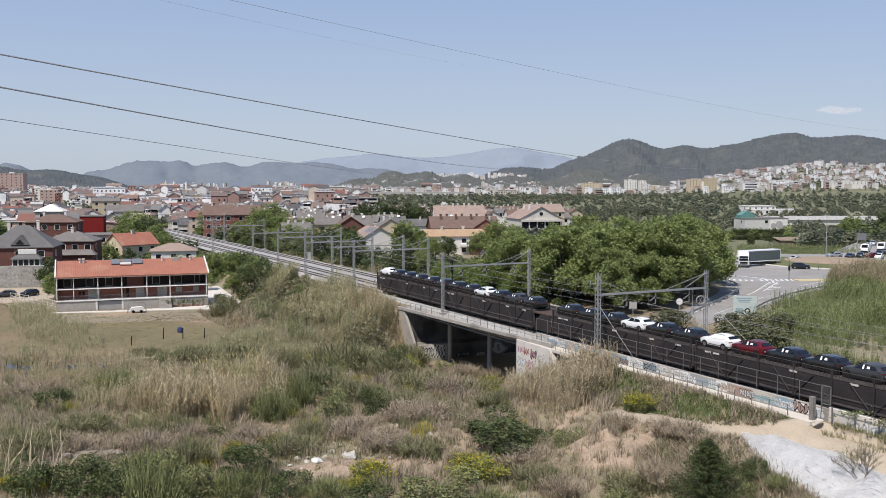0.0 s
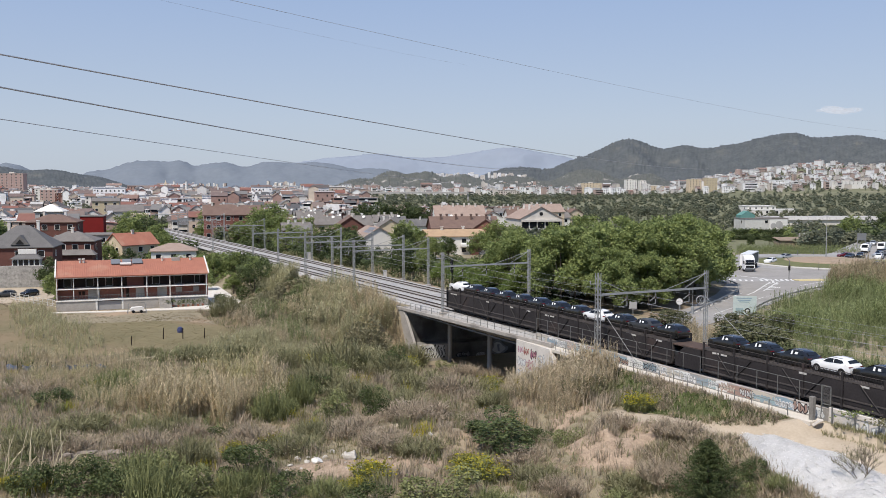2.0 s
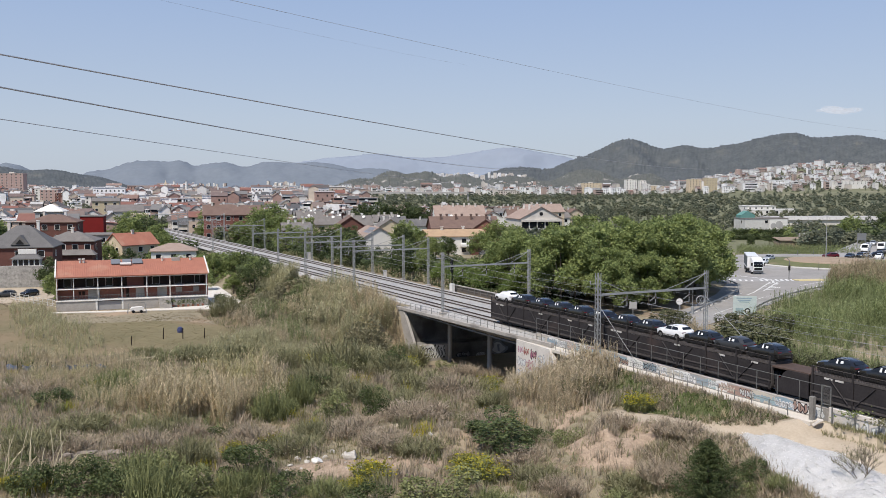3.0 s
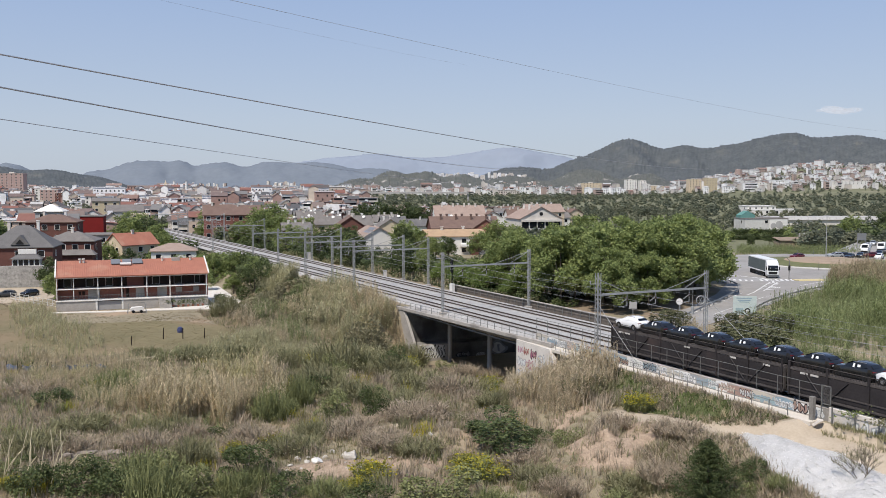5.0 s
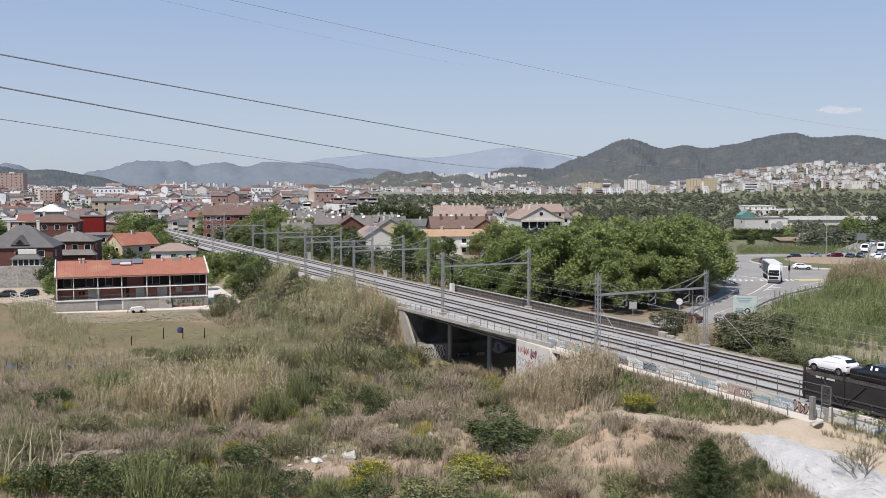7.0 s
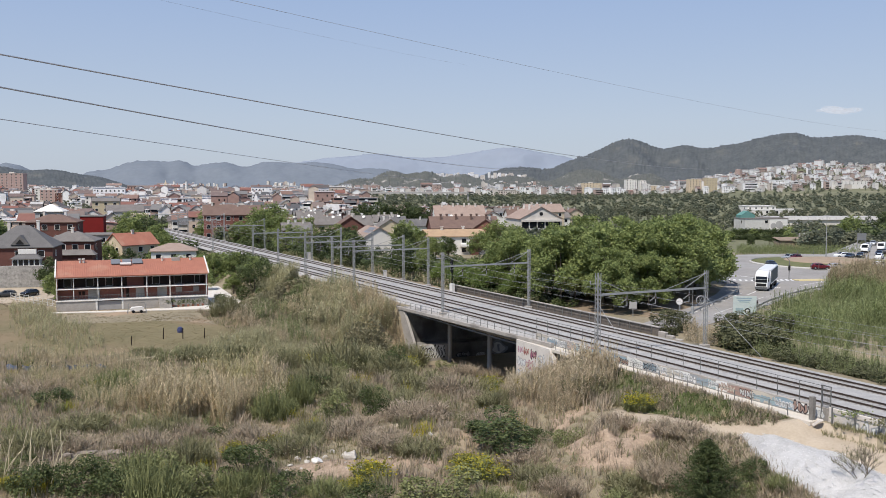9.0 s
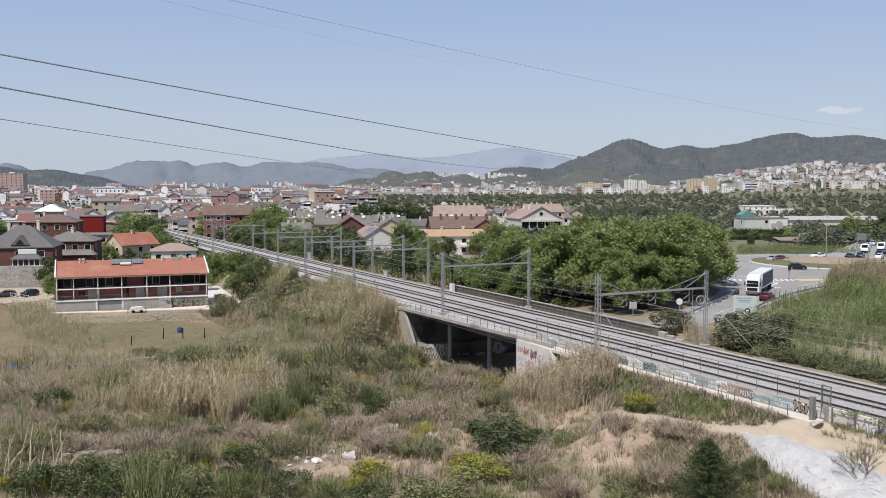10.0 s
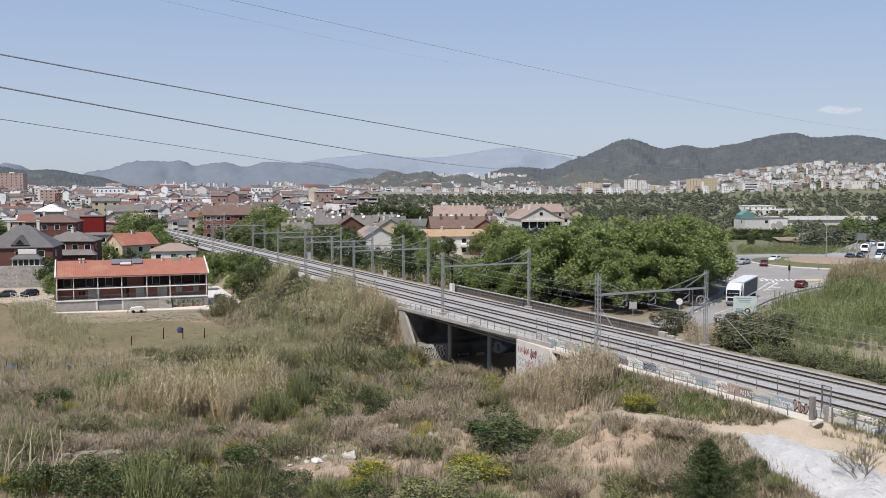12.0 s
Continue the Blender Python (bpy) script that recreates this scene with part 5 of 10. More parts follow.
M_TEAL = mat("teal_sheet", (0.13, 0.27, 0.24), (0.10, 0.22, 0.20), scale=0.4)
M_GREY_WALL = mat("grey_render", (0.42, 0.41, 0.39), (0.32, 0.31, 0.30), scale=0.4)
M_STAINED = mat("stained_white_render", (0.60, 0.59, 0.56), (0.44, 0.43, 0.40), scale=0.25, fine=2.5, c=(0.34, 0.32, 0.29), mix=0.56)
WINDOW = {}


def window(parent, x, y, z, w, h, face):
    """A framed window, set into the wall by its frame; face: turn about z."""
    key = (round(w, 1), round(h, 1))
    if key not in WINDOW:
        fr = Geo().box(-w / 2 - 0.1, -0.05, -0.1, -w / 2, 0.1, h + 0.1).box(w / 2, -0.05, -0.1, w / 2 + 0.1, 0.1, h + 0.1).box(-w / 2, -0.05, h, w / 2, 0.1, h + 0.1).box(-w / 2 - 0.15, -0.12, -0.12, w / 2 + 0.15, 0.1, 0)
        WINDOW[key] = (fr.mesh("window", M_WHITE), Geo().box(-w / 2, 0.0, 0, w / 2, 0.04, h).mesh("pane", M_GLASS))
    f, g = WINDOW[key]
    wo = part("window", f, None, parent, at=pose(x, y, z, 0, 0, face))
    part("pane", g, None, wo)


def house(x, y, w, d, h, rh, turn, roof="gable", wall=None, tiles=None, label="", storeys=2, bays=3, chimneys=1, name="house", sink=1.0, ends=True, group="town houses"):
    z = float(ground_z(x, y))
    t = thing(name, pose(x, y, z, 0, 0, turn), label, "house", group)
    a, b = w / 2, d / 2
    o = 0.45
    if roof == "gable":
        v = [(-a, -b, -sink), (a, -b, -sink), (a, b, -sink), (-a, b, -sink), (-a, -b, h), (a, -b, h), (a, b, h), (-a, b, h), (-a, 0, h + rh), (a, 0, h + rh)]
        part("wall", Geo().add(v, [(3, 2, 1, 0), (0, 1, 5, 4), (2, 3, 7, 6), (1, 2, 6, 9, 5), (3, 0, 4, 8, 7), (4, 5, 9, 8), (6, 7, 8, 9)]), wall, t)
        k = rh / b
        part("roof", Geo().prism([(-b - o, h - o * k + 0.03), (0, h + rh + 0.03), (b + o, h - o * k + 0.03), (b + o, h - o * k + 0.25), (0, h + rh + 0.27), (-b - o, h - o * k + 0.25)], -a - o, a + o), tiles, t)
    elif roof == "hip":
        part("wall", Geo().box(-a, -b, -sink, a, b, h), wall, t)
        r = max(a - b, 0.3) if a > b else 0.3
        v = [(-a - o, -b - o, h), (a + o, -b - o, h), (a + o, b + o, h), (-a - o, b + o, h), (-a - o, -b - o, h + 0.2), (a + o, -b - o, h + 0.2), (a + o, b + o, h + 0.2), (-a - o, b + o, h + 0.2), (-r, 0, h + rh), (r, 0, h + rh)]
        part("roof", Geo().add(v, [(3, 2, 1, 0), (0, 1, 5, 4), (1, 2, 6, 5), (2, 3, 7, 6), (3, 0, 4, 7), (4, 5, 9, 8), (6, 7, 8, 9), (5, 6, 9), (7, 4, 8)]), tiles, t)
    else:
        part("wall", Geo().box(-a, -b, -sink, a, b, h), wall, t)
        part("roof", Geo().box(-a - 0.2, -b - 0.2, h, a + 0.2, b + 0.2, h + 0.3, c=0.05).box(-a * 0.3, -b * 0.4, h + 0.3, a * 0.1, b * 0.4, h + 1.6 if rh else h + 0.35), tiles, t)
    sh = min(h / storeys, 3.2)
    for s in range(storeys):
        zz = h - sh * (s + 1) + sh * 0.32
        for i in range(bays):
            xx = -a + w * (i + 0.5) / bays
            window(t, xx, -b - 0.03, zz, min(1.4, w / bays * 0.5), sh * 0.45, 0)
        if ends:
            for sx, tn in ((-1, -90), (1, 90)):
                window(t, sx * (a + 0.03), -b * 0.4, zz, 1.1, sh * 0.42, tn)
    for c in range(chimneys):
        cx = -a * 0.8 + 1.6 * a * (c + 0.5) / chimneys
        cy = b * (0.28 if c % 2 else -0.1)
        part("chimney", Geo().box(cx - 0.35, cy - 0.3, h + rh * 0.5, cx + 0.35, cy + 0.3, h + rh + 0.9, c=0.04).box(cx - 0.45, cy - 0.4, h + rh + 0.9, cx + 0.45, cy + 0.4, h + rh + 1.1), M_WHITE if c % 2 else M_PALE, t)
    return t


def build_town_houses():
    h1 = house(-106.5, 241, 16, 13, 9.2, 5.4, 12, "hip", M_DARK_BRICK, M_SLATE, "dark brick villa with grey slate hipped roof", 2, 3, 2, "villa")
    d = part("dormer", Geo().prism([(-2.2, 0), (2.2, 0), (0, 2.4)], -2.2, 2.2, pose(0.5, -4.6, 10.0, 0, 0, 90)), M_SLATE, h1)
    part("dormer_window", Geo().prism([(-0.9, 0.3), (0.9, 0.3), (0, 1.4)], -0.1, 0.1, pose(0.5, -6.85, 10.0, 0, 0, 90)), M_GLASS, d)
    b = part("bay", Geo().box(-1.0, -9.0, 3.0, 5.5, -6.4, 6.7), M_WHITE, h1, "white glazed bay")
    for k in range(5):
        part("bay_pane", Geo().box(-0.7 + 1.25 * k, -9.06, 4.9, 0.25 + 1.25 * k, -8.98, 6.5), M_GLASS, b)
    part("bay_roof", Geo().loft([[(-1.5, -9.5, 6.7), (6, -9.5, 6.7), (6, -6.5, 6.7), (-1.5, -6.5, 6.7)], [(0, -7.5, 7.7), (4.5, -7.5, 7.7), (4.5, -6.5, 7.7), (0, -6.5, 7.7)]]), M_SLATE, h1)
    part("awning", Geo().box(0.0, -6.9, 7.8, 4.3, -6.4, 9.0, c=0.05), M_WHITE, h1, "white balcony blind")
    h2 = house(-102.5, 263, 13, 10, 9.0, 2.6, 8, "hip", M_DARK_BRICK, M_GREY_ROOF, "brown brick house with low grey hipped roofs", 2, 4, 1, "villa")
    part("porch_roof", Geo().loft([[(-7.4, -8.6, 5.6), (7.6, -8.6, 5.6), (7.6, -5, 5.6), (-7.4, -5, 5.6)], [(-6, -6, 6.9), (6, -6, 6.9), (6, -5, 6.9), (-6, -5, 6.9)]]), M_GREY_ROOF, h2)
    part("sun_room", Geo().box(-6.6, -8.0, -1.0, 6.8, -5, 5.6), M_DARK_BRICK, h2)
    house(-123, 301, 15, 11, 12.2, 2.4, 10, "hip", M_DARK_BRICK, M_BROWN_ROOF, "brown brick house with broad brown hipped roof", 3, 4, 2)
    house(-138, 335, 9, 8, 14.2, 2.6, 10, "hip", M_GREY_WALL, M_WHITE, "grey house under a white tent-shaped roof", 3, 2, 0)
    house(-121.5, 330, 7.6, 9, 12.8, 0.0, 14, "flat", M_RED_WALL, M_GREY_ROOF, "flat-roofed building clad in dark red", 1, 0, 0, ends=False)
    house(-112, 301, 13, 9, 8.2, 0.4, 14, "gable", M_GREY_WALL, M_GREY_ROOF, "grey house with shallow pale roof", 2, 3, 0)
    house(-95.5, 291, 12.5, 9, 6.0, 3.2, 52, "gable", M_CREAM, M_ROOF, "cream house with red tiled gable roof", 1, 3, 1)
    house(-75.5, 266, 12, 9, 6.2, 2.1, 15, "hip", M_WHITE, M_PINK_ROOF, "low white house with tan tiled roof", 1, 3, 0)
    house(-88, 372, 11, 10, 11.5, 3.6, 14, "gable", M_BRICK, M_BROWN_ROOF, "red brick terraced house with brown gable roof", 3, 3, 2)
    house(-80.5, 386, 14, 10, 11.3, 3.4, 14, "gable", M_BRICK, M_BROWN_ROOF, "red brick terraced house with brown gable roof", 3, 4, 2)
    house(-184, 520, 14, 10, 13.5, 1.6, 15, "gable", M_YELLOW, M_GREY_ROOF, "yellow rendered apartment house", 3, 3, 0)
    house(-158, 472, 17, 12, 9.5, 3.0, 20, "gable", M_GREY_WALL, M_GREY_ROOF, "grey warehouse with pale gable roof", 2, 3, 0)
    house(-141, 442, 8, 8, 9.0, 0, 15, "flat", M_CREAM, M_CREAM, "small cream flat-roofed block", 2, 2, 0)
    # terraces beside the line
    house(-32.5, 331, 12, 12.5, 6.8, 4.2, 100, "gable", M_DARK_BRICK, M_BROWN_ROOF, "house with dark timber gable and brown roof", 2, 2, 1, ends=True)
    t = house(-22.2, 302, 14, 12.5, 4.4, 3.6, 110, "gable", M_WHITE, M_PINK_ROOF, "white gabled house with tan roof and solar panels", 1, 2, 1, ends=False)
    for k in range(4):      # solar panels lie on the slope
        for e in range(2):
            part("solar_panel", Geo().box(-6.2 + 1.75 * k, 0, 0.0, -4.6 + 1.75 * k, 1.55, 0.07), M_SOLAR, t, at=pose(0, 0.7 + 1.55 * e, 4.4 + 3.6 * (1 - (0.7 + 1.55 * e) / 5.75) + 0.34, -math.degrees(math.atan(3.6 / 5.75))))
    t = house(3, 291, 18, 11, 5.6, 1.7, 12, "gable", M_WHITE, M_TAN_ROOF, "white house with low tan tiled roof", 2, 4, 2)
    part("red_wing", Geo().box(4.2, -7.4, -1, 6.4, -5.4, 4.7), M_DARK_BRICK, t, "dark red brick bay")
    for k in range(2):
        part("balcony", Geo().box(1.0 + 6.0 * k, -7.3, 2.6, 4.0 + 6.0 * k, -5.4, 3.6, c=0.3), M_WHITE, t, "rounded white balcony")
    t = house(7, 341, 24, 11, 7.0, 3.7, 10, "gable", M_DARK_BRICK, M_BROWN_ROOF, "long terraced house with dark red roof", 2, 6, 0)
    for k in range(9):
        part("chimney", Geo().box(-0.3, -0.3, 0, 0.3, 0.3, 2.5).box(-0.42, -0.42, 2.5, 0.42, 0.42, 2.9, c=0.06), M_BROWN_ROOF, t, at=pose(-11 + 2.75 * k, -1.6 if k % 2 else 1.4, 8.9))
    house(15.5, 326, 9, 10, 6.6, 3.4, 78, "gable", M_BRICK, M_BROWN_ROOF, "terraced house with dark red gable wall", 2, 2, 1)
    house(6.5, 404, 21, 13, 10.0, 4.3, 8, "gable", M_WHITE, M_PINK_ROOF, "white terraced house with many tall chimneys", 2, 5, 7)
    t = house(37, 388, 19, 17.5, 9.6, 4.6, 103, "gable", M_PALE, M_PINK_ROOF, "large villa with broad pale gable and round window", 2, 4, 4, ends=False)
    part("round_window", Geo().tube((-9.6, 0, 11.6), (-9.45, 0, 11.6), 0.75, n=18), M_GLASS, t)
    part("gallery", Geo().box(-10.2, -8.4, 8.5, -9.4, 8.4, 9.4), M_PALE, t, "gallery front with its shade painted as dark panes")
    # flat dark panes on the wall stand in for the gallery's shade
    for k in range(5):
        part("gallery_shade", Geo().box(-9.56, -8.0 + 3.3 * k, 5.9, -9.46, -5.2 + 3.3 * k, 8.5), M_GLASS, t)
    house(47, 452, 18, 12, 10.5, 3.4, 15, "gable", M_CREAM, M_PINK_ROOF, "cream terraced house with chimneys", 2, 4, 4)
    rng = random.Random(12)
    dish = Geo().loft([[(r * math.cos(a), r * math.sin(a), z) for a in [k * math.pi / 6 for k in range(12)]] for r, z in ((0.15, -0.12), (0.45, -0.05), (0.62, 0.06))]).tube((0, 0, -0.1), (0, -1.6, -1.6), 0.05, n=5).mesh("satellite_dish", M_WHITE)
    tints = (M_GREY_ROOF, M_BROWN_ROOF, M_GREY_ROOF, M_GREY_ROOF, M_SLATE, M_BROWN_ROOF)
    names = {M_GREY_ROOF.name: "grey", M_BROWN_ROOF.name: "brown", M_PINK_ROOF.name: "pale tan", M_SLATE.name: "slate"}
    taken = [(-32.5, 331), (-21, 303), (3, 291), (7, 341), (-1, 339), (15.5, 331), (0, 403), (13, 405), (37, 388), (30, 386), (47, 452), (-88, 372), (-80.5, 386)]
    for y0, xa, xb in ((322, -52, -40), (348, -70, -20), (366, -64, 24), (388, -72, 14), (410, -106, 12), (430, -112, 62), (450, -118, -4), (468, -120, 70), (490, -126, 76)):
        x = xa + rng.uniform(0, 4)
        tl, wl = rng.choice(tints), rng.choice((M_WHITE, M_CREAM, M_DARK_BRICK, M_GREY_WALL))
        while x < xb:
            if rng.random() < 0.25:
                tl, wl = rng.choice(tints), rng.choice((M_WHITE, M_CREAM, M_DARK_BRICK, M_WHITE))
            w = rng.uniform(7.5, 11.5)
            y = y0 + 0.22 * (x - xa) + rng.uniform(-2.5, 2.5)
            lx, ly = x - 19.7, y - 118.46
            l = -lx * UY + ly * UX
            grove = y > 418 and -0.088 < x / y < -0.008
            if (l > 30 or l < -30) and not grove and all(math.hypot(x - a, (y - b)) > 15 for a, b in taken):
                end = rng.random() < 0.35
                t = house(x, y, w, rng.uniform(8.5, 10), rng.uniform(6.2, 8.2), rng.uniform(2.2, 3.2), 13 + (90 if end else 0) + rng.uniform(-3, 3), "gable", wl, tl,
                      ("dark brick" if wl is M_DARK_BRICK else "light rendered") + " terraced house with " + names[tl.name] + " tiled roof", 2, 2, rng.choice((1, 2, 2, 3)))
                if int(x * 7) % 2:
                    part("satellite_dish", dish, M_WHITE, t, "white satellite dish", at=pose(w * 0.22, -1.2, 10.6, 50, 0, -20))
            x += w + rng.uniform(0.3, 3.5)
    # big sheds and farm buildings on the plain
    w = house(153.4, 459, 21, 14, 7.0, 0, 4, "flat", M_STAINED, M_GREY_ROOF, "long white roadside building with painted end", 1, 1, 0, "roadside_building", group="")
    part("teal_loft", Geo().prism([(-3.5, 0), (3.5, 0), (3.5, 1.4), (0, 3.4), (-3.5, 1.4)], -3, 3, pose(-6.5, 2.5, 7.2, 0, 0, 90)), M_TEAL, w, "teal sheet-metal loft")
    part("mural", Geo().box(1.5, -7.12, 0.6, 10.2, -7.03, 6.7), M_WHITE, w)
    for k, (mx, mz, rr) in enumerate(((3.4, 3.6, 1.4), (6.2, 4.2, 1.8), (8.6, 2.8, 1.2))):
        part("mural_patch", Geo().tube((mx, -7.16, mz), (mx, -7.12, mz), rr, n=14), M_GREY_WALL, w)
    g = thing("greenhouse", pose(215, 545, float(ground_z(215, 545)) - 1.5, 0, 0, 2), "long low greenhouse with translucent grey roof", "greenhouse")
    part("frame", Geo().box(-32, -6, -1, 32, 6, 4.6), M_PALE, g)
    for k in range(16):
        x = -32 + 4 * k
        part("roof_bay", Geo().prism([(-7, 4.6), (7, 4.6), (5, 6.4), (-5, 6.4)], x + 0.05, x + 3.95), M_GREY_WALL, g)
    for x, y, ww, hh, tt in ((-95, 770, 30, 8, 3), (-72, 790, 34, 7, 5), (-60, 705, 26, 7, 8), (-115, 880, 44, 9, 4), (222, 640, 34, 6, 4), (228, 690, 22, 7, 8)):
        house(x, y, ww, 14, hh, 0, tt, "flat", M_WHITE, M_WHITE, "long white flat-roofed industrial shed", 1, 5, 0, "industrial_shed", group="sheds")
    # towers of the far town
    for x, y, ww, hh, wl, st, by in ((372, 1890, 22, 28, M_WHITE, 8, 4), (398, 1905, 13, 26, M_WHITE, 7, 2), (500, 1900, 26, 26, M_CREAM, 7, 4), (530, 1890, 24, 27, M_YELLOW, 7, 4), (-498, 1105, 26, 30, M_PINK_WALL, 9, 5), (-470, 1120, 16, 15, M_WHITE, 4, 3), (-412, 1000, 18, 16, M_PINK_WALL, 5, 4), (-392, 985, 14, 13, M_DARK_BRICK, 4, 3), (305, 1960, 40, 22, M_CREAM, 6, 6), (430, 1930, 60, 14, M_CREAM, 4, 8), (620, 1860, 40, 14, M_WHITE, 3, 6), (765, 1800, 70, 14, M_WHITE, 2, 9)):
        house(x, y, ww, 14, hh, 1, 6, "flat", wl, M_PALE, "tall light apartment block in the distant town" if hh > 20 else "broad light block in the distant town", st, by, 0, "apartment_block", 2, False, "apartment blocks")
    c = thing("church_tower", pose(-262, 900, float(ground_z(-262, 900))), "slender pale church tower above the roofs", "tower")
    part("shaft", Geo().box(-2.4, -2.4, -1, 2.4, 2.4, 17), M_CREAM, c)
    part("belfry", Geo().box(-1.7, -1.7, 17, 1.7, 1.7, 21, c=0.2), M_WHITE, c)
    part("spire", Geo().loft([[(r * math.cos(a), r * math.sin(a), z) for a in [k * math.pi / 4 for k in range(8)]] for r, z in ((1.8, 21), (1.2, 23), (0.1, 26))]), M_CREAM, c)
    for x in (-285, -272):
        k = thing("factory_chimney", pose(x, 1010, float(ground_z(x, 1010))), "tall white factory chimney above roofs", "chimney")
        part("stack", Geo().tube((0, 0, -1), (0, 0, 25), 1.7, 1.3, 12), M_WHITE, k)
        part("rim", Geo().tube((0, 0, 25), (0, 0, 25.8), 1.5, 1.5, 12), M_GREY_WALL, k)
    v = thing("viaduct", pose(-20, 1150, -2), "low grey road viaduct across the plain", "viaduct")
    part("deck", Geo().box(-80, -5, 8.3, 50, 5, 10.4), M_GREY_WALL, v)
    for x in range(-75, 51, 25):
        part("pier", Geo().box(x - 1, -3, -2, x + 1, 3, 8.6), M_GREY_WALL, v)


build_town_houses()

# ---- distance ----
def ridge(name, dist, bumps, base, material, label, a0=-34, a1=34, rough=4.0, depth=500.0, seed=0, cols=420, p=0, leafy=1.0, gully=0.0):
    """A range of hills as one sheet: bumps of (bearing in degrees, height, width in degrees) round the viewpoint at a distance."""
    rng = np.random.default_rng(seed)
    A = np.linspace(a0, a1, cols)
    rows = 44
    top = np.full(cols, float(base))
    for a, hgt, w in bumps:
        top = np.maximum(top, base + hgt * np.exp(-((A - a) / w) ** 2)) * 0.5 + 0.5 * (top + (hgt) * np.exp(-((A - a) / w) ** 2))
    if p:
        top = base + sum((h * np.exp(-((A - a) / w) ** 2)) ** p for a, h, w in bumps) ** (1 / p)
    V = []
    for j in range(rows):
        q = j / (rows - 1)
        prof = smooth(0, 0.62, q) * (1 - 0.7 * smooth(0.66, 1, q))
        r = dist + depth * (q - 0.6)
        ar = np.radians(A)
        x, y = r * np.sin(ar), r * np.cos(ar)
        z = -12 + (top + 12) * prof + rough * wave(x, y, 0.012, seed) * prof + rough * 0.7 * wave(x, y, 0.045, seed + 1) * prof + rough * 0.35 * wave(x, y, 0.13, seed) * prof
        z = z - gully * np.abs(wave(x, y, 0.006, seed + 3) + 0.5 * wave(x, y, 0.016, seed)) * 4 * prof * (1 - prof) * (q < 0.62)      # side valleys
        z = z + rng.normal(0, leafy, cols) * np.minimum(prof * 2, 1)          # tree tops
        V.append(np.stack([x, y, z], -1))
    v = np.concatenate(V)
    i, j = np.meshgrid(np.arange(rows - 1), np.arange(cols - 1), indexing="ij")
    q = np.stack([i * cols + j, i * cols + j + 1, (i + 1) * cols + j + 1, (i + 1) * cols + j], -1).reshape(-1, 4)
    return tagged(new(name, big_mesh(name, v, q, material, smooth=True)), label, "hills", kind="structure")


# the blue of these two is air haze mixed into the base colour
M_HAZE_BLUE = mat("hazy_mountain", (0.235, 0.27, 0.32), (0.215, 0.245, 0.295), scale=0.004, fine=0.03, bump=0)
M_HAZE_BLUE2 = mat("hazy_hills", (0.172, 0.195, 0.222), (0.138, 0.16, 0.186), scale=0.006, fine=0.05, bump=0)
# woods coloured blue-grey, with the haze of distance painted in
M_HILL_HAZED = mat("hazed_wooded_hill", (0.106, 0.115, 0.117), (0.058, 0.067, 0.073), scale=0.03, fine=0.12, bump=0.0, c=(0.135, 0.135, 0.122), mix=0.62)
M_HILL_ROCK = mat("rocky_hill", (0.135, 0.138, 0.125), (0.062, 0.07, 0.066), scale=0.10, fine=0.35, bump=0.0, c=(0.36, 0.34, 0.31), mix=0.60)


def build_hills():
    ridge("mountain_far", 4650, [(-9.5, 88, 4.0), (-6.2, 117, 4.0), (-3.8, 135, 3.58), (-1.0, 116, 4.0), (1.8, 137, 3.45), (4.0, 166, 3.51), (6.2, 128, 4.0)], 20, M_HAZE_BLUE, "pale blue hazy mountain range", rough=2, seed=3, p=6, leafy=1.2, gully=40.0)
    ridge("mountain_mid", 4300, [(-24.5, 88, 1.8), (-20, 54, 1.34), (-17.2, 104, 3.03), (-15.5, 102, 1.39), (-13.2, 95, 2.82), (-10.2, 100, 2.29), (-7.8, 99, 3.84), (-4.0, 73, 2.6)], 8, M_HAZE_BLUE2, "hazy blue-grey wooded hills", rough=3, seed=5, p=6, leafy=1.6, depth=800.0, gully=22.0)
    ridge("hill_east", 3700, [(4.5, 66, 2.54), (8.2, 86, 2.61), (11.0, 170, 2.98), (14.0, 127, 1.83), (16.8, 140, 4.0), (19.6, 175, 2.96), (22.0, 137, 2.86), (24.0, 157, 3.34), (27.5, 148, 3.12)], 12, M_HILL_HAZED, "dark wooded hills, hazed blue-grey, with a conical summit", a0=-2, rough=5, seed=8, p=3, leafy=2.2, cols=640, depth=900.0, gully=55.0)
    ridge("hill_west", 2600, [(-26, 52, 3.5), (-22.5, 40, 2.6), (-20, 30, 2.2), (-30, 60, 4)], -5, M_HILL_HAZED, "dark wooded hillside behind the town", a0=-36, a1=-14, rough=3, seed=11, leafy=0.9)
    ridge("hill_middle", 2300, [(-3.0, 50, 1.7), (-1.2, 50, 1.8), (-5.2, 32, 1.6), (1.2, 42, 2.0), (4.2, 42, 2.4), (8.5, 50, 2.6), (12, 46, 2)], -6, M_HILL_ROCK, "low rocky wooded hill with quarry", a0=-8, a1=14, rough=5, depth=420, seed=14, p=5, leafy=1.3, gully=16.0, cols=520)


build_hills()

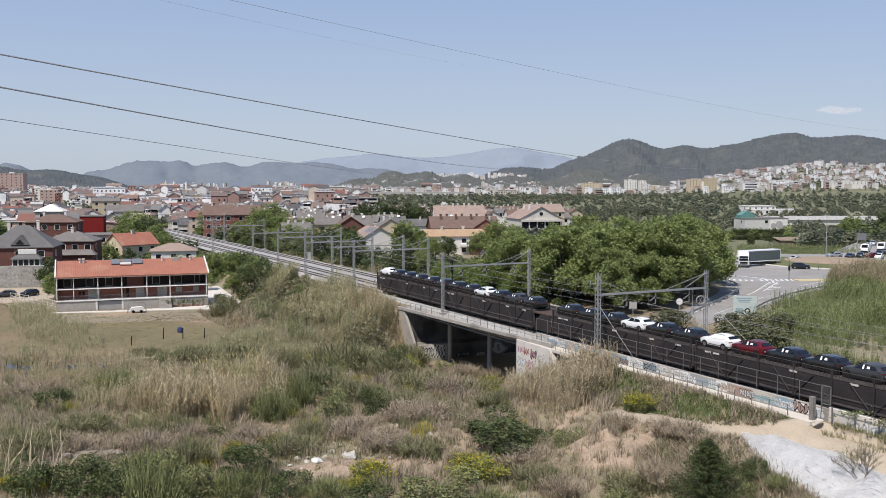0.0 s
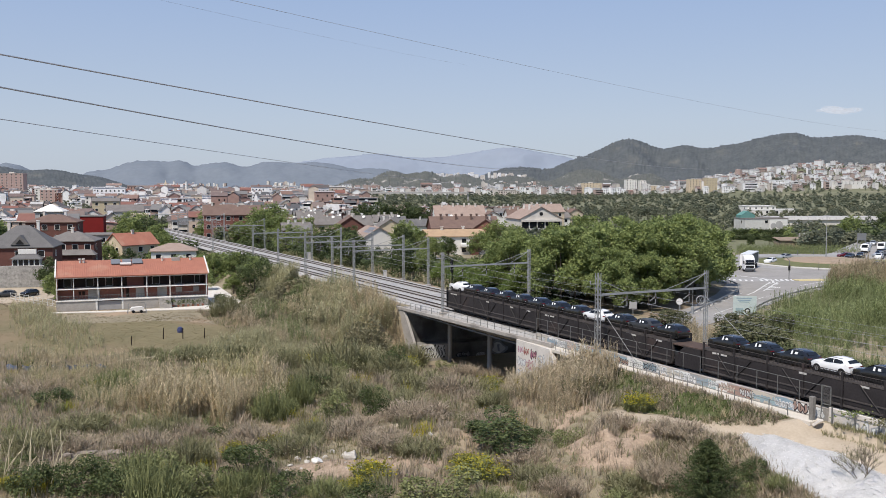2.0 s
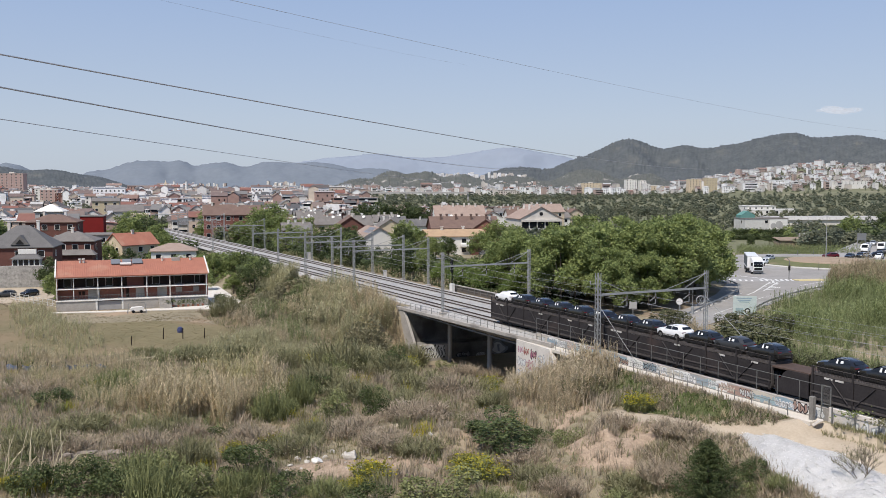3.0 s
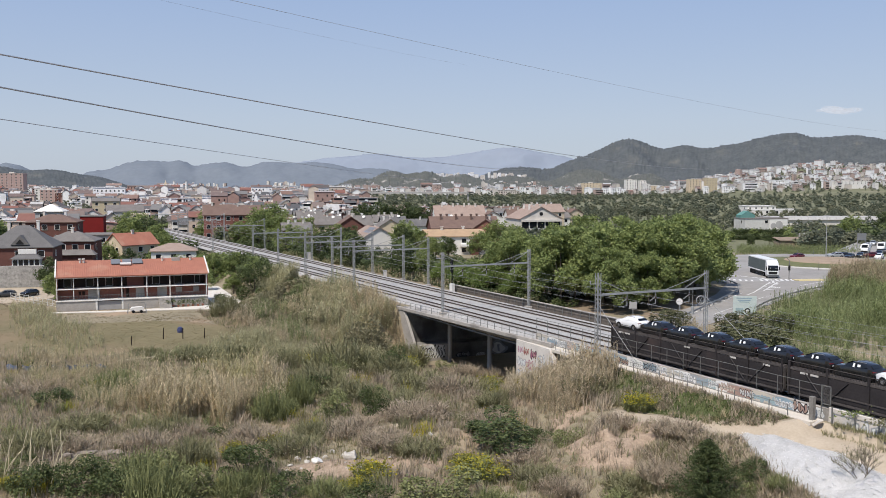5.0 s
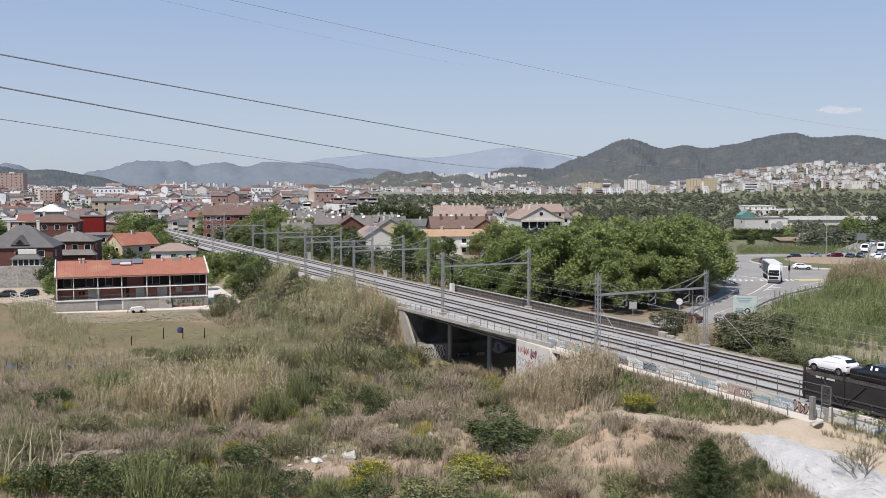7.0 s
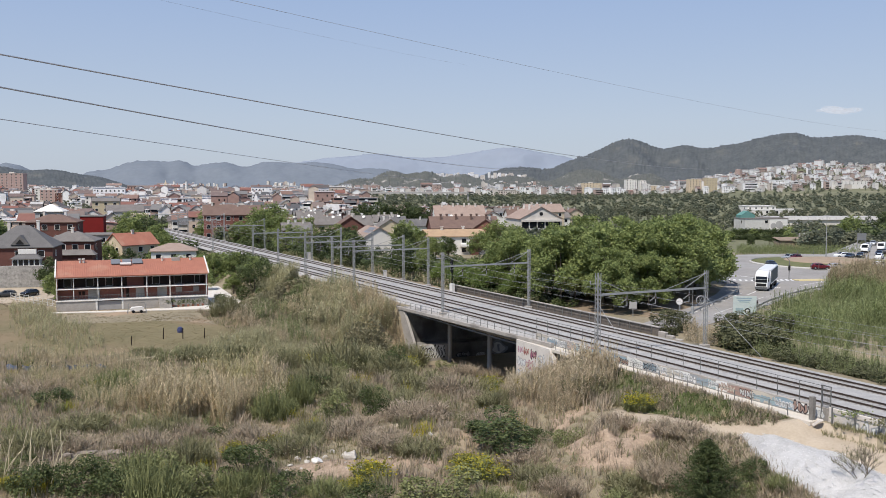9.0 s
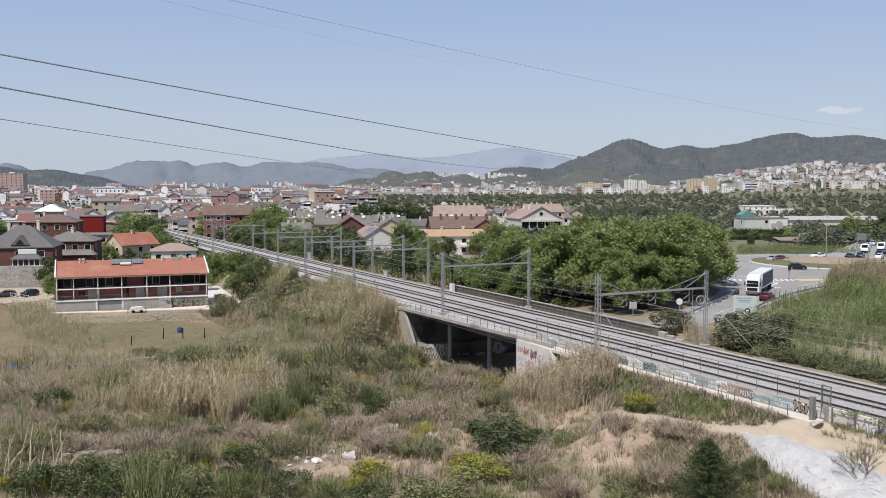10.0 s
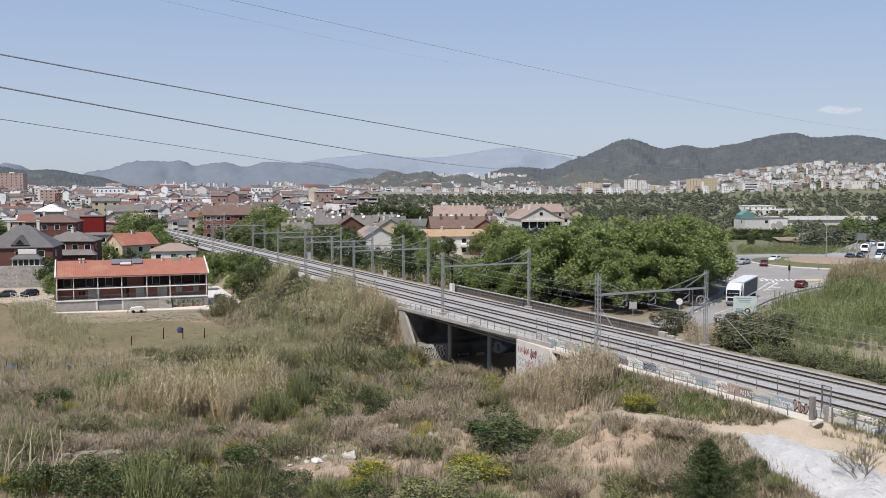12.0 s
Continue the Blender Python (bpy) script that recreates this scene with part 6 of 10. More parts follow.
# ---- the distant town and its trees ----
def build_distant_town():
    """Thousands of small houses too far off to count: walls, roofs and window strips in one mesh."""
    rng = np.random.default_rng(77)
    zones = ((-0.50, -0.25, 360, 900, 760), (-0.50, -0.25, 850, 1600, 1250), (-0.30, -0.08, 520, 1000, 420), (-0.30, -0.08, 900, 1700, 900), (-0.10, 0.16, 1700, 2300, 150), (0.10, 0.52, 1750, 3000, 1150), (-0.30, 0.10, 1700, 2500, 420), (0.28, 0.52, 2400, 3200, 360), (-0.12, 0.12, 480, 620, 30), (-0.16, 0.18, 2000, 2350, 260))
    V, F, I = [], [], []
    k = 0
    for t0, t1, d0, d1, n in zones:
        y = np.sqrt(rng.uniform(d0 * d0, d1 * d1, n))
        x = rng.uniform(t0, t1, n) * y
        z = ground_z(x, y)
        for i in range(n):
            if abs((19.70 - x[i]) * UY + (y[i] - 118.46) * UX - 4.5) < 17:
                continue
            w, d, h = rng.uniform(6, 12), rng.uniform(6, 9), rng.choice((5, 6, 7, 9, 9, 12, 14))
            if y[i] < 700:
                h = min(h, 9)
            elif rng.random() < 0.08:
                w, h = w * 2.2, h * 1.4
            rh = rng.uniform(1.4, 2.8) if rng.random() < 0.42 else 0.15
            c, s = np.cos(a := rng.choice((0.2, 0.2, 0.35, 1.77, 1.92)) + rng.normal(0, 0.08)), np.sin(a)
            p = np.array([(-w, -d, -4), (w, -d, -4), (w, d, -4), (-w, d, -4), (-w, -d, 2 * h), (w, -d, 2 * h), (w, d, 2 * h), (-w, d, 2 * h), (-w, 0, 2 * (h + rh)), (w, 0, 2 * (h + rh)),
                          (-w - .8, -d - 1, 2 * h - .4), (w + .8, -d - 1, 2 * h - .4), (w + .8, d + 1, 2 * h - .4), (-w - .8, d + 1, 2 * h - .4), (-w - .8, 0, 2 * (h + rh) + .4), (w + .8, 0, 2 * (h + rh) + .4)]) / 2
            f = [(0, 1, 5, 4), (1, 2, 6, 5), (2, 3, 7, 6), (3, 0, 4, 7), (4, 5, 9, 8), (6, 7, 8, 9), (5, 6, 9, 9), (7, 4, 8, 8), (10, 11, 15, 14), (12, 13, 14, 15)]
            m = [0] * 8 + [1, 1]
            # houses beyond 1350 m take colours that already hold the distance haze
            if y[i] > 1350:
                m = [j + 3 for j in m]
            fl = int(h / 3)
            nb = max(2, int(w / 3.2))
            q = []
            bands = rng.random() < 0.35
            for e in range(fl):
                if bands:      # gallery shade drawn as a flat dark band between pale balcony fronts
                    zz = 3 * e + 1.2
                    j = 16 + len(q)
                    q += [(-w * 0.46, -d / 2 - .08, zz), (w * 0.46, -d / 2 - .08, zz), (w * 0.46, -d / 2 - .08, zz + 1.5), (-w * 0.46, -d / 2 - .08, zz + 1.5)]
                    f.append((j, j + 1, j + 2, j + 3))
                    m.append(2)
                    continue
                for b in range(nb):
                    if rng.random() < 0.85:
                        u, zz = -w / 2 + w * (b + 0.5) / nb, 3 * e + 0.9
                        q += [(u - .55, -d / 2 - .06, zz), (u + .55, -d / 2 - .06, zz), (u + .55, -d / 2 - .06, zz + 1.5), (u - .55, -d / 2 - .06, zz + 1.5)]
                        j = 16 + len(q) - 4
                        f.append((j, j + 1, j + 2, j + 3))
                        m.append(2)
            if rng.random() < 0.5:      # a chimney or stair head
                cx, cy, ch = rng.uniform(-w / 3, w / 3), rng.uniform(-d / 4, d / 4), h + rh + rng.uniform(0.6, 1.4)
                cw = rng.uniform(0.35, 1.1)
                j = 16 + len(q)
                q += [(cx - cw, cy - cw, h), (cx + cw, cy - cw, h), (cx + cw, cy + cw, h), (cx - cw, cy + cw, h), (cx - cw, cy - cw, ch), (cx + cw, cy - cw, ch), (cx + cw, cy + cw, ch), (cx - cw, cy + cw, ch)]
                f += [(j, j + 1, j + 5, j + 4), (j + 1, j + 2, j + 6, j + 5), (j + 2, j + 3, j + 7, j + 6), (j + 3, j, j + 4, j + 7), (j + 4, j + 5, j + 6, j + 7)]
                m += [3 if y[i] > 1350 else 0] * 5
            p = np.concatenate([p, np.array(q).reshape(-1, 3)]) if q else p
            X = p[:, 0] * c - p[:, 1] * s + x[i]
            Y = p[:, 0] * s + p[:, 1] * c + y[i]
            V.append(np.stack([X, Y, p[:, 2] + z[i]], -1))
            F += [tuple(j + k for j in fc) for fc in f]
            I += m
            k += len(p)
    v = np.concatenate(V)
    me = bpy.data.meshes.new("distant_town")
    me.from_pydata(v.tolist(), [], [fc[:3] if fc[2] == fc[3] else fc for fc in F])
    for m in (M_TOWN_WALL, M_TOWN_ROOF, M_GLASS, M_HAZED_WALL, M_HAZED_ROOF):
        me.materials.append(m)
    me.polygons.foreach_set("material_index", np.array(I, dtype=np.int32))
    tagged(new("distant_town", me), "dense distant town of pale houses with tiled roofs", "town", kind="stuff")


def island_palette(name, cols, rough=0.85):
    """A material that gives each loose piece one of several colours."""
    m = bpy.data.materials.new(name)
    m.use_nodes = True
    n, ln = m.node_tree.nodes, m.node_tree.links
    g = n.new("ShaderNodeNewGeometry")
    r = n.new("ShaderNodeValToRGB")
    r.color_ramp.interpolation = "CONSTANT"
    el = r.color_ramp.elements
    el[0].color, el[0].position = (*cols[0], 1), 0
    el[1].color, el[1].position = (*cols[1], 1), 1 / len(cols)
    for i in range(2, len(cols)):
        el.new(i / len(cols)).color = (*cols[i], 1)
    nz = n.new("ShaderNodeTexNoise")
    nz.inputs["Scale"].default_value = 0.4
    ln.new(g.outputs["Position"], nz.inputs["Vector"])
    hs = n.new("ShaderNodeHueSaturation")
    mr = n.new("ShaderNodeMapRange")
    mr.inputs["To Min"].default_value, mr.inputs["To Max"].default_value = 0.75, 1.2
    ln.new(nz.outputs["Fac"], mr.inputs["Value"])
    ln.new(mr.outputs[0], hs.inputs["Value"])
    ln.new(g.outputs["Random Per Island"], r.inputs[0])
    ln.new(r.outputs[0], hs.inputs["Color"])
    ln.new(hs.outputs[0], n["Principled BSDF"].inputs["Base Color"])
    n["Principled BSDF"].inputs["Roughness"].default_value = rough
    return m


M_TOWN_WALL = island_palette("town_walls", [(0.72, 0.70, 0.67), (0.80, 0.79, 0.77), (0.55, 0.47, 0.38), (0.68, 0.65, 0.61), (0.36, 0.24, 0.20), (0.50, 0.39, 0.31), (0.82, 0.81, 0.80), (0.76, 0.74, 0.72), (0.30, 0.19, 0.16), (0.60, 0.55, 0.49)])
M_TOWN_ROOF = island_palette("town_roofs", [(0.15, 0.11, 0.10), (0.10, 0.085, 0.08), (0.20, 0.125, 0.10), (0.16, 0.155, 0.15), (0.42, 0.41, 0.40), (0.20, 0.09, 0.07), (0.09, 0.088, 0.09), (0.19, 0.145, 0.125)])
# distance haze put into the palettes: greyer walls, paler roofs
M_HAZED_WALL = island_palette("hazed_walls", [(0.70, 0.69, 0.67), (0.78, 0.77, 0.76), (0.52, 0.47, 0.42), (0.62, 0.60, 0.58), (0.38, 0.29, 0.25), (0.82, 0.81, 0.80), (0.55, 0.51, 0.47)])
M_HAZED_ROOF = island_palette("hazed_roofs", [(0.20, 0.155, 0.14), (0.16, 0.145, 0.135), (0.27, 0.19, 0.16), (0.26, 0.25, 0.24), (0.45, 0.44, 0.43), (0.22, 0.14, 0.115)])
build_distant_town()


def build_hill_houses():
    """White houses scattered over the far slopes, too small to count."""
    rng = np.random.default_rng(19)
    g = Geo()
    for a0, a1, y0, y1, z0, z1, n in ((-1.5, 5.0, 2330, 2400, 36, 44, 60), (0.5, 5.5, 2200, 2290, 12, 24, 60), (-10.5, -8.8, 3500, 3600, 16, 24, 16), (-16.0, -12.5, 3500, 3600, 10, 18, 18)):
        for _ in range(n):
            a, r = radians(rng.uniform(a0, a1)), rng.uniform(y0, y1)
            w, d, h = rng.uniform(2.0, 5.0), rng.uniform(3, 5), rng.uniform(1.2, 3.4)
            z = -3 + z0 + (z1 - z0) * rng.random()
            g.box(-w, -d, -10, w, d, h, pose(r * math.sin(a), r * math.cos(a), z, 0, 0, rng.uniform(-25, 25)))
    tagged(part("hill_houses", g, M_HAZED_WALL), "small pale houses scattered over the far slopes", "town", kind="stuff")


build_hill_houses()

# ---- plants ----
def blade_template(n, spread, lean, width, seed, segs=2):
    """n curved blades from a common root; unit height."""
    rng = np.random.default_rng(seed)
    v, f = [], []
    for _ in range(n):
        a, b = rng.uniform(0, 2 * np.pi), rng.uniform(0, 2 * np.pi)
        r0 = rng.uniform(0, spread)
        ln = rng.uniform(0.2, 1.0) * lean
        hgt = rng.uniform(0.55, 1.0)
        w = width * rng.uniform(0.6, 1.2)
        k = len(v)
        for j in range(segs + 1):
            q = j / segs
            cx, cy = r0 * np.cos(a) + ln * q * q * np.cos(b), r0 * np.sin(a) + ln * q * q * np.sin(b)
            ww = w * (1 - 0.75 * q)
            px, py = -np.sin(b) * ww, np.cos(b) * ww
            v += [(cx - px, cy - py, hgt * q * (1 - 0.25 * ln * q)), (cx + px, cy + py, hgt * q * (1 - 0.25 * ln * q))]
        for j in range(segs):
            f.append((k + 2 * j, k + 2 * j + 1, k + 2 * j + 3, k + 2 * j + 2))
    return np.array(v), np.array(f)


def reed_template(n, seed):
    """Canes with long drooping leaves; unit height."""
    rng = np.random.default_rng(seed)
    v, f = [], []
    def strip(p, d, w, drop, seg=2):
        k = len(v)
        side = np.cross(d, (0, 0, 1.0))
        side = side / (np.linalg.norm(side) + 1e-6) * w
        for j in range(seg + 1):
            q = j / seg
            c = p + d * q + np.array((0, 0, -drop * q * q))
            ww = side * (1 - 0.8 * q)
            v.extend([tuple(c - ww), tuple(c + ww)])
        for j in range(seg):
            f.append((k + 2 * j, k + 2 * j + 1, k + 2 * j + 3, k + 2 * j + 2))
    for _ in range(n):
        a, r0 = rng.uniform(0, 6.28), rng.uniform(0, 0.35)
        root = np.array((r0 * np.cos(a), r0 * np.sin(a), 0.0))
        lean = rng.normal(0, 0.1, 2)
        hgt = rng.uniform(0.5, 1.0)
        top = root + np.array((lean[0], lean[1], hgt))
        d = top - root
        k = len(v)
        w = 0.011
        b = rng.uniform(0, 3.14)
        o = np.array((np.cos(b) * w, np.sin(b) * w, 0))
        v.extend([tuple(root - o), tuple(root + o), tuple(top + o * .5), tuple(top - o * .5)])
        f.append((k, k + 1, k + 2, k + 3))
        for q in rng.uniform(0.15, 1.0, 11):
            b = rng.uniform(0, 6.28)
            r = rng.uniform(0.09, 0.16)
            strip(root + d * q, np.array((np.cos(b) * r, np.sin(b) * r, rng.uniform(0.02, 0.15))), 0.021, 0.06, 1)
    return np.array(v), np.array(f)


def crown_points(lobes, n, rng):
    """Points near the surface of a union of lobes (x, y, z, radius)."""
    lobes = np.array(lobes)
    out = []
    while sum(len(o) for o in out) < n:
        k = rng.integers(0, len(lobes), n)
        d = rng.normal(0, 1, (n, 3))
        d /= np.linalg.norm(d, axis=1)[:, None]
        p = lobes[k, :3] + d * (lobes[k, 3] * rng.uniform(0.72, 1.04, n))[:, None]
        inside = np.zeros(n, bool)
        for j in range(len(lobes)):
            inside |= (np.linalg.norm(p - lobes[j, :3], axis=1) < lobes[j, 3] * 0.7) & (k != j)
        out.append(p[~inside])
    return np.concatenate(out)[:n]


def leaf_cloud(points, size, rng, flat=0.5, wide=0.6):
    """A folded leaf spray (two quads) at each point."""
    n = len(points)
    d = rng.normal(0, 1, (n, 3))
    d[:, 2] *= flat
    d /= np.linalg.norm(d, axis=1)[:, None] + 1e-6
    e = np.cross(d, rng.normal(0, 1, (n, 3)))
    e /= np.linalg.norm(e, axis=1)[:, None] + 1e-6
    nn = np.cross(d, e)
    s = (size * rng.uniform(0.5, 1.3, n))[:, None]
    a = points - d * s
    b = points + d * s
    l = points + e * s * wide + nn * s * 0.25
    r = points - e * s * wide + nn * s * 0.25
    v = np.stack([a, l, b, r], 1).reshape(-1, 3)
    f = np.arange(n * 4).reshape(-1, 4)
    return v, f


M_BARK = mat("bark", (0.20, 0.17, 0.13), (0.10, 0.085, 0.065), scale=2, fine=9)
M_LEAF = mat("plane_leaf", (0.275, 0.325, 0.118), (0.165, 0.205, 0.075), scale=0.35, fine=2, bump=0, island=0.25, trans=0.34, rough=0.6)
M_LEAF_DARK = mat("dark_leaf", (0.115, 0.145, 0.06), (0.06, 0.08, 0.034), scale=0.5, fine=2, bump=0, island=0.35, trans=0.25, rough=0.6)
M_SHRUB_DARK = mat("evergreen_leaf", (0.125, 0.155, 0.062), (0.065, 0.085, 0.034), scale=0.5, fine=2, bump=0, island=0.35, trans=0.2, rough=0.6)
M_OLIVE = mat("scrub_leaf", (0.31, 0.295, 0.165), (0.18, 0.175, 0.095), scale=0.5, fine=2, bump=0, island=0.22, trans=0.25)
M_DRY = mat("dry_twig", (0.47, 0.395, 0.29), (0.29, 0.235, 0.172), scale=0.5, fine=2, bump=0, island=0.2, trans=0.25)
M_BROOM = mat("yellow_broom", (0.42, 0.36, 0.03), (0.18, 0.18, 0.035), scale=1.5, fine=5, bump=0, island=0.3, trans=0.2)
M_REED = mat("reed", (0.57, 0.48, 0.335), (0.33, 0.28, 0.18), scale=0.3, fine=2, bump=0, island=0.35, trans=0.25)
M_REED_MIX = mat("mixed_reed", (0.60, 0.51, 0.335), (0.37, 0.315, 0.20), scale=0.25, fine=2, bump=0, island=0.32, trans=0.3, c=(0.42, 0.395, 0.20), mix=0.54)
M_REED_GREEN = mat("green_reed", (0.285, 0.315, 0.15), (0.155, 0.185, 0.08), scale=0.3, fine=2, bump=0, island=0.25, trans=0.25)
M_GRASS = mat("meadow_grass", (0.47, 0.395, 0.25), (0.28, 0.24, 0.145), scale=0.3, fine=2, bump=0, island=0.22, trans=0.2)


def clustered(lobes, clusters, per, reach, rng):
    """Leaf places in flat sprays, each spray a handful of leaves at the rim of a lobe, with gaps between the sprays."""
    c = crown_points(lobes, clusters, rng)
    p = c[:, None, :] + rng.normal(0, reach, (clusters, per, 3)) * (1, 1, 0.7)
    return p.reshape(-1, 3)


def tree_meshes(seed, h, spread, leaves, leaf, trunk=0.22, low=0.30):
    rng = np.random.default_rng(seed)
    g = Geo()
    g.tube((0, 0, -0.3), (0.1, 0, h * 0.28), trunk, trunk * 0.75, 9)
    lobes = []
    for i in range(22):
        a = i * 2.4 + rng.uniform(-0.4, 0.4)
        q = rng.uniform(0.6, 0.95) if i % 2 == 0 else rng.uniform(0.1, 0.8)
        x, y, z = spread * q * math.cos(a), spread * q * math.sin(a), h * (rng.uniform(low, low + 0.26) if i % 2 == 0 else rng.uniform(0.52, 0.9 - 0.2 * q * q))
        g.tube((0.1, 0, h * 0.26), (x * 0.5, y * 0.5, z * 0.72), trunk * 0.5, trunk * 0.3, 6)
        g.tube((x * 0.5, y * 0.5, z * 0.72), (x, y, z), trunk * 0.3, trunk * 0.1, 5)
        lobes.append((x, y, z, h * rng.uniform(0.085, 0.155)))
    lobes.append((0, 0, h * 0.82, h * 0.15))
    per = 44
    v, f = leaf_cloud(clustered(lobes, leaves // per, per, leaf * 2.0, rng), leaf, rng, 0.5, 0.7)
    return g, v, f


def build_plane_trees():
    kinds = []
    for k in range(4):
        g, v, f = tree_meshes(20 + k, 15.0, 7.3, 14500, 0.25, 0.26, 0.24)
        kinds.append((g.mesh("trunk", M_BARK, True), big_mesh("crown", v, f, M_LEAF)))
    rng = np.random.default_rng(4)
    spots = [(13, 186), (22, 182), (30, 190), (24, 172), (33, 176), (41, 184), (34, 167), (43, 176), (49, 189), (44, 195), (28, 200), (16, 200), (19, 176), (28, 165), (35, 205), (52, 207), (54, 199), (48, 180), (40, 168), (21, 168.5), (28.5, 157), (35, 160.5)]
    for i, (x, y) in enumerate(spots):
        tr, cr = kinds[i % 4]
        s = rng.uniform(0.92, 1.05) * (0.72 if y < 162 else 1.0) * (0.78 if x < 20 else 0.9 if y > 192 or x < 26 else 1.0)
        t = thing("plane_tree", pose(x, y, float(ground_z(x, y)), 0, 0, rng.uniform(0, 360)), "large leafy green plane tree in the park", "tree", "park trees")
        t.scale = (s, s, s)
        part("trunk", tr, None, t)
        part("crown", cr, None, t)


build_plane_trees()


def build_willows():
    """Low feathery trees between the park and the line."""
    for k, (x, y, s) in enumerate(((5.2, 190.5, 1.0), (9.5, 184.5, 1.1), (14.0, 177.5, 0.85), (0.5, 199, 0.9))):
        rng = np.random.default_rng(200 + k)
        lobes = [(2.6 * math.cos(i * 2.4) * q, 2.6 * math.sin(i * 2.4) * q, 2.2 + 2.2 * (1 - q) + rng.uniform(-0.4, 0.5), rng.uniform(0.9, 1.4)) for i, q in enumerate(np.linspace(0.1, 1.0, 12))]
        g = Geo().tube((0, 0, -0.3), (0.2, 0.1, 1.6), 0.16, 0.12, 8)
        for lx, ly, lz, _ in lobes:
            g.tube((0.2, 0.1, 1.5), (lx * 0.8, ly * 0.8, lz * 0.9), 0.07, 0.025, 5)
        v, f = leaf_cloud(clustered(lobes, 220, 30, 0.34, rng), 0.17, rng, 1.2, 0.35)
        t = thing("willow_tree", pose(x, y, float(ground_z(x, y)), 0, 0, 70 * k), "low feathery light green tree beside the railway", "tree", "feathery trees")
        t.scale = (s * 1.25, s * 1.25, s)
        part("trunk", g, M_BARK, t)
        part("crown", big_mesh("crown", v, f, M_WILLOW), None, t)


M_WILLOW = mat("willow_leaf", (0.20, 0.26, 0.08), (0.12, 0.165, 0.05), scale=0.5, fine=2, bump=0, island=0.2, trans=0.3, rough=0.6)
build_willows()


def in_patch(rng, n, t0, t1, d0, d1):
    """Places in a wedge of the plan: t0..t1 sideways per metre of depth, d0..d1 metres deep."""
    y = np.sqrt(rng.uniform(d0 * d0, d1 * d1, n))
    x = rng.uniform(t0, t1, n) * y
    return x, y


def off_track(x, y):
    dx, dy = x - 19.70, y - 118.46
    s, l = dx * UX + dy * UY, -dx * UY + dy * UX
    return s, l


def plant(name, template, material, x, y, h0, h1, wide, label, seed=1, tilt=0.12):
    rng = np.random.default_rng(seed)
    n = len(x)
    h = rng.uniform(h0, h1, n)
    h = h * (0.85 + 0.3 * wave(x, y, 0.35, 2)) if h1 > 1.5 else h
    w = h * wide * rng.uniform(0.8, 1.2, n)
    pl = np.stack([x, y, ground_z(x, y) - 0.05], -1)
    v, f = scatter(template[0], template[1], pl, rng.uniform(0, 6.28, n), np.stack([w, w, h], -1), tilt, rng)
    return tagged(new(name, big_mesh(name, v, f, material)), label, "plants", kind="stuff")


def house_drive(x, y):
    """The open drive beside the long house."""
    dx, dy = x + 77.4, y - 189.0
    a, b = 0.9354 * dx + 0.3535 * dy, -0.3535 * dx + 0.9354 * dy
    return (a > 28) & (a < 38.5) & (b > -11) & (b < 42) | (a > 12) & (a <= 28) & (b > -9) & (b < 1)


def build_scrub():
    rng = np.random.default_rng(9)
    x, y = in_patch(rng, 62000, -0.48, 0.48, 66, 215)
    s, l = off_track(x, y)
    meadow = (x < -22) & (y > 141) & (l < -30)
    path = (np.abs(l + 13.3 - 0.33 * (s - 22)) < 1.9) & (s > 20) & (s < 40) | (np.abs(l + 8.5) < 3.6) & (s > 33) | (np.hypot((x - 31.5) / 4.0, (y - 73) / 12) < 1)
    bare = (np.abs(y - 97.6 - 0.5 * (x + 7.5)) < 0.8) & (np.abs(x + 7.5) < 5) | (np.hypot((x + 34.2) / 5.0, (y - 91.6) / 1.5) < 1)
    ok = (l < -5.6) & ~path & ~bare & ~house_drive(x, y) & ~((np.hypot((x + 9.5) / 5.5, (y - 85.6) / 3.0) < 1) & (rng.random(len(x)) < 0.8)) & ~((np.hypot((x - 15.2) / 4.0, (y - 85.2) / 3.0) < 1) & (rng.random(len(x)) < 0.15))
    x, y, meadow = x[ok], y[ok], meadow[ok]
    pick = rng.random(len(x)) + 0.35 * wave(x, y, 0.11, 3) + 0.2 * wave(x, y, 0.4, 5)
    g = blade_template(11, 0.5, 0.36, 0.045, 1, 1)
    a = (pick < 0.45) & ~meadow
    plant("grass", g, M_GRASS, x[a], y[a], 0.3, 0.8, 1.1, "tufts of half-dry meadow grass", 2)
    a = (pick > 0.6) & ~meadow
    plant("dry_scrub", blade_template(14, 0.55, 0.4, 0.034, 2, 1), M_DRY, x[a], y[a], 0.4, 1.2, 1.1, "dry brown scrub and twigs", 3)
    a = (pick > 0.3) & (pick < 0.62) & ~meadow
    plant("green_weeds", blade_template(13, 0.5, 0.4, 0.045, 4, 1), M_OLIVE, x[a], y[a], 0.3, 0.9, 1.2, "low grey-green weeds", 7)
    a = meadow & (pick < 0.5)
    plant("meadow_turf", g, M_MEADOW, x[a], y[a], 0.1, 0.28, 2.2, "short dry turf of the meadow", 8)


M_MEADOW = mat("meadow_turf", (0.235, 0.19, 0.11), (0.155, 0.13, 0.07), scale=0.08, fine=1.0, bump=0, island=0.2, c=(0.28, 0.205, 0.135), mix=0.47)
build_scrub()

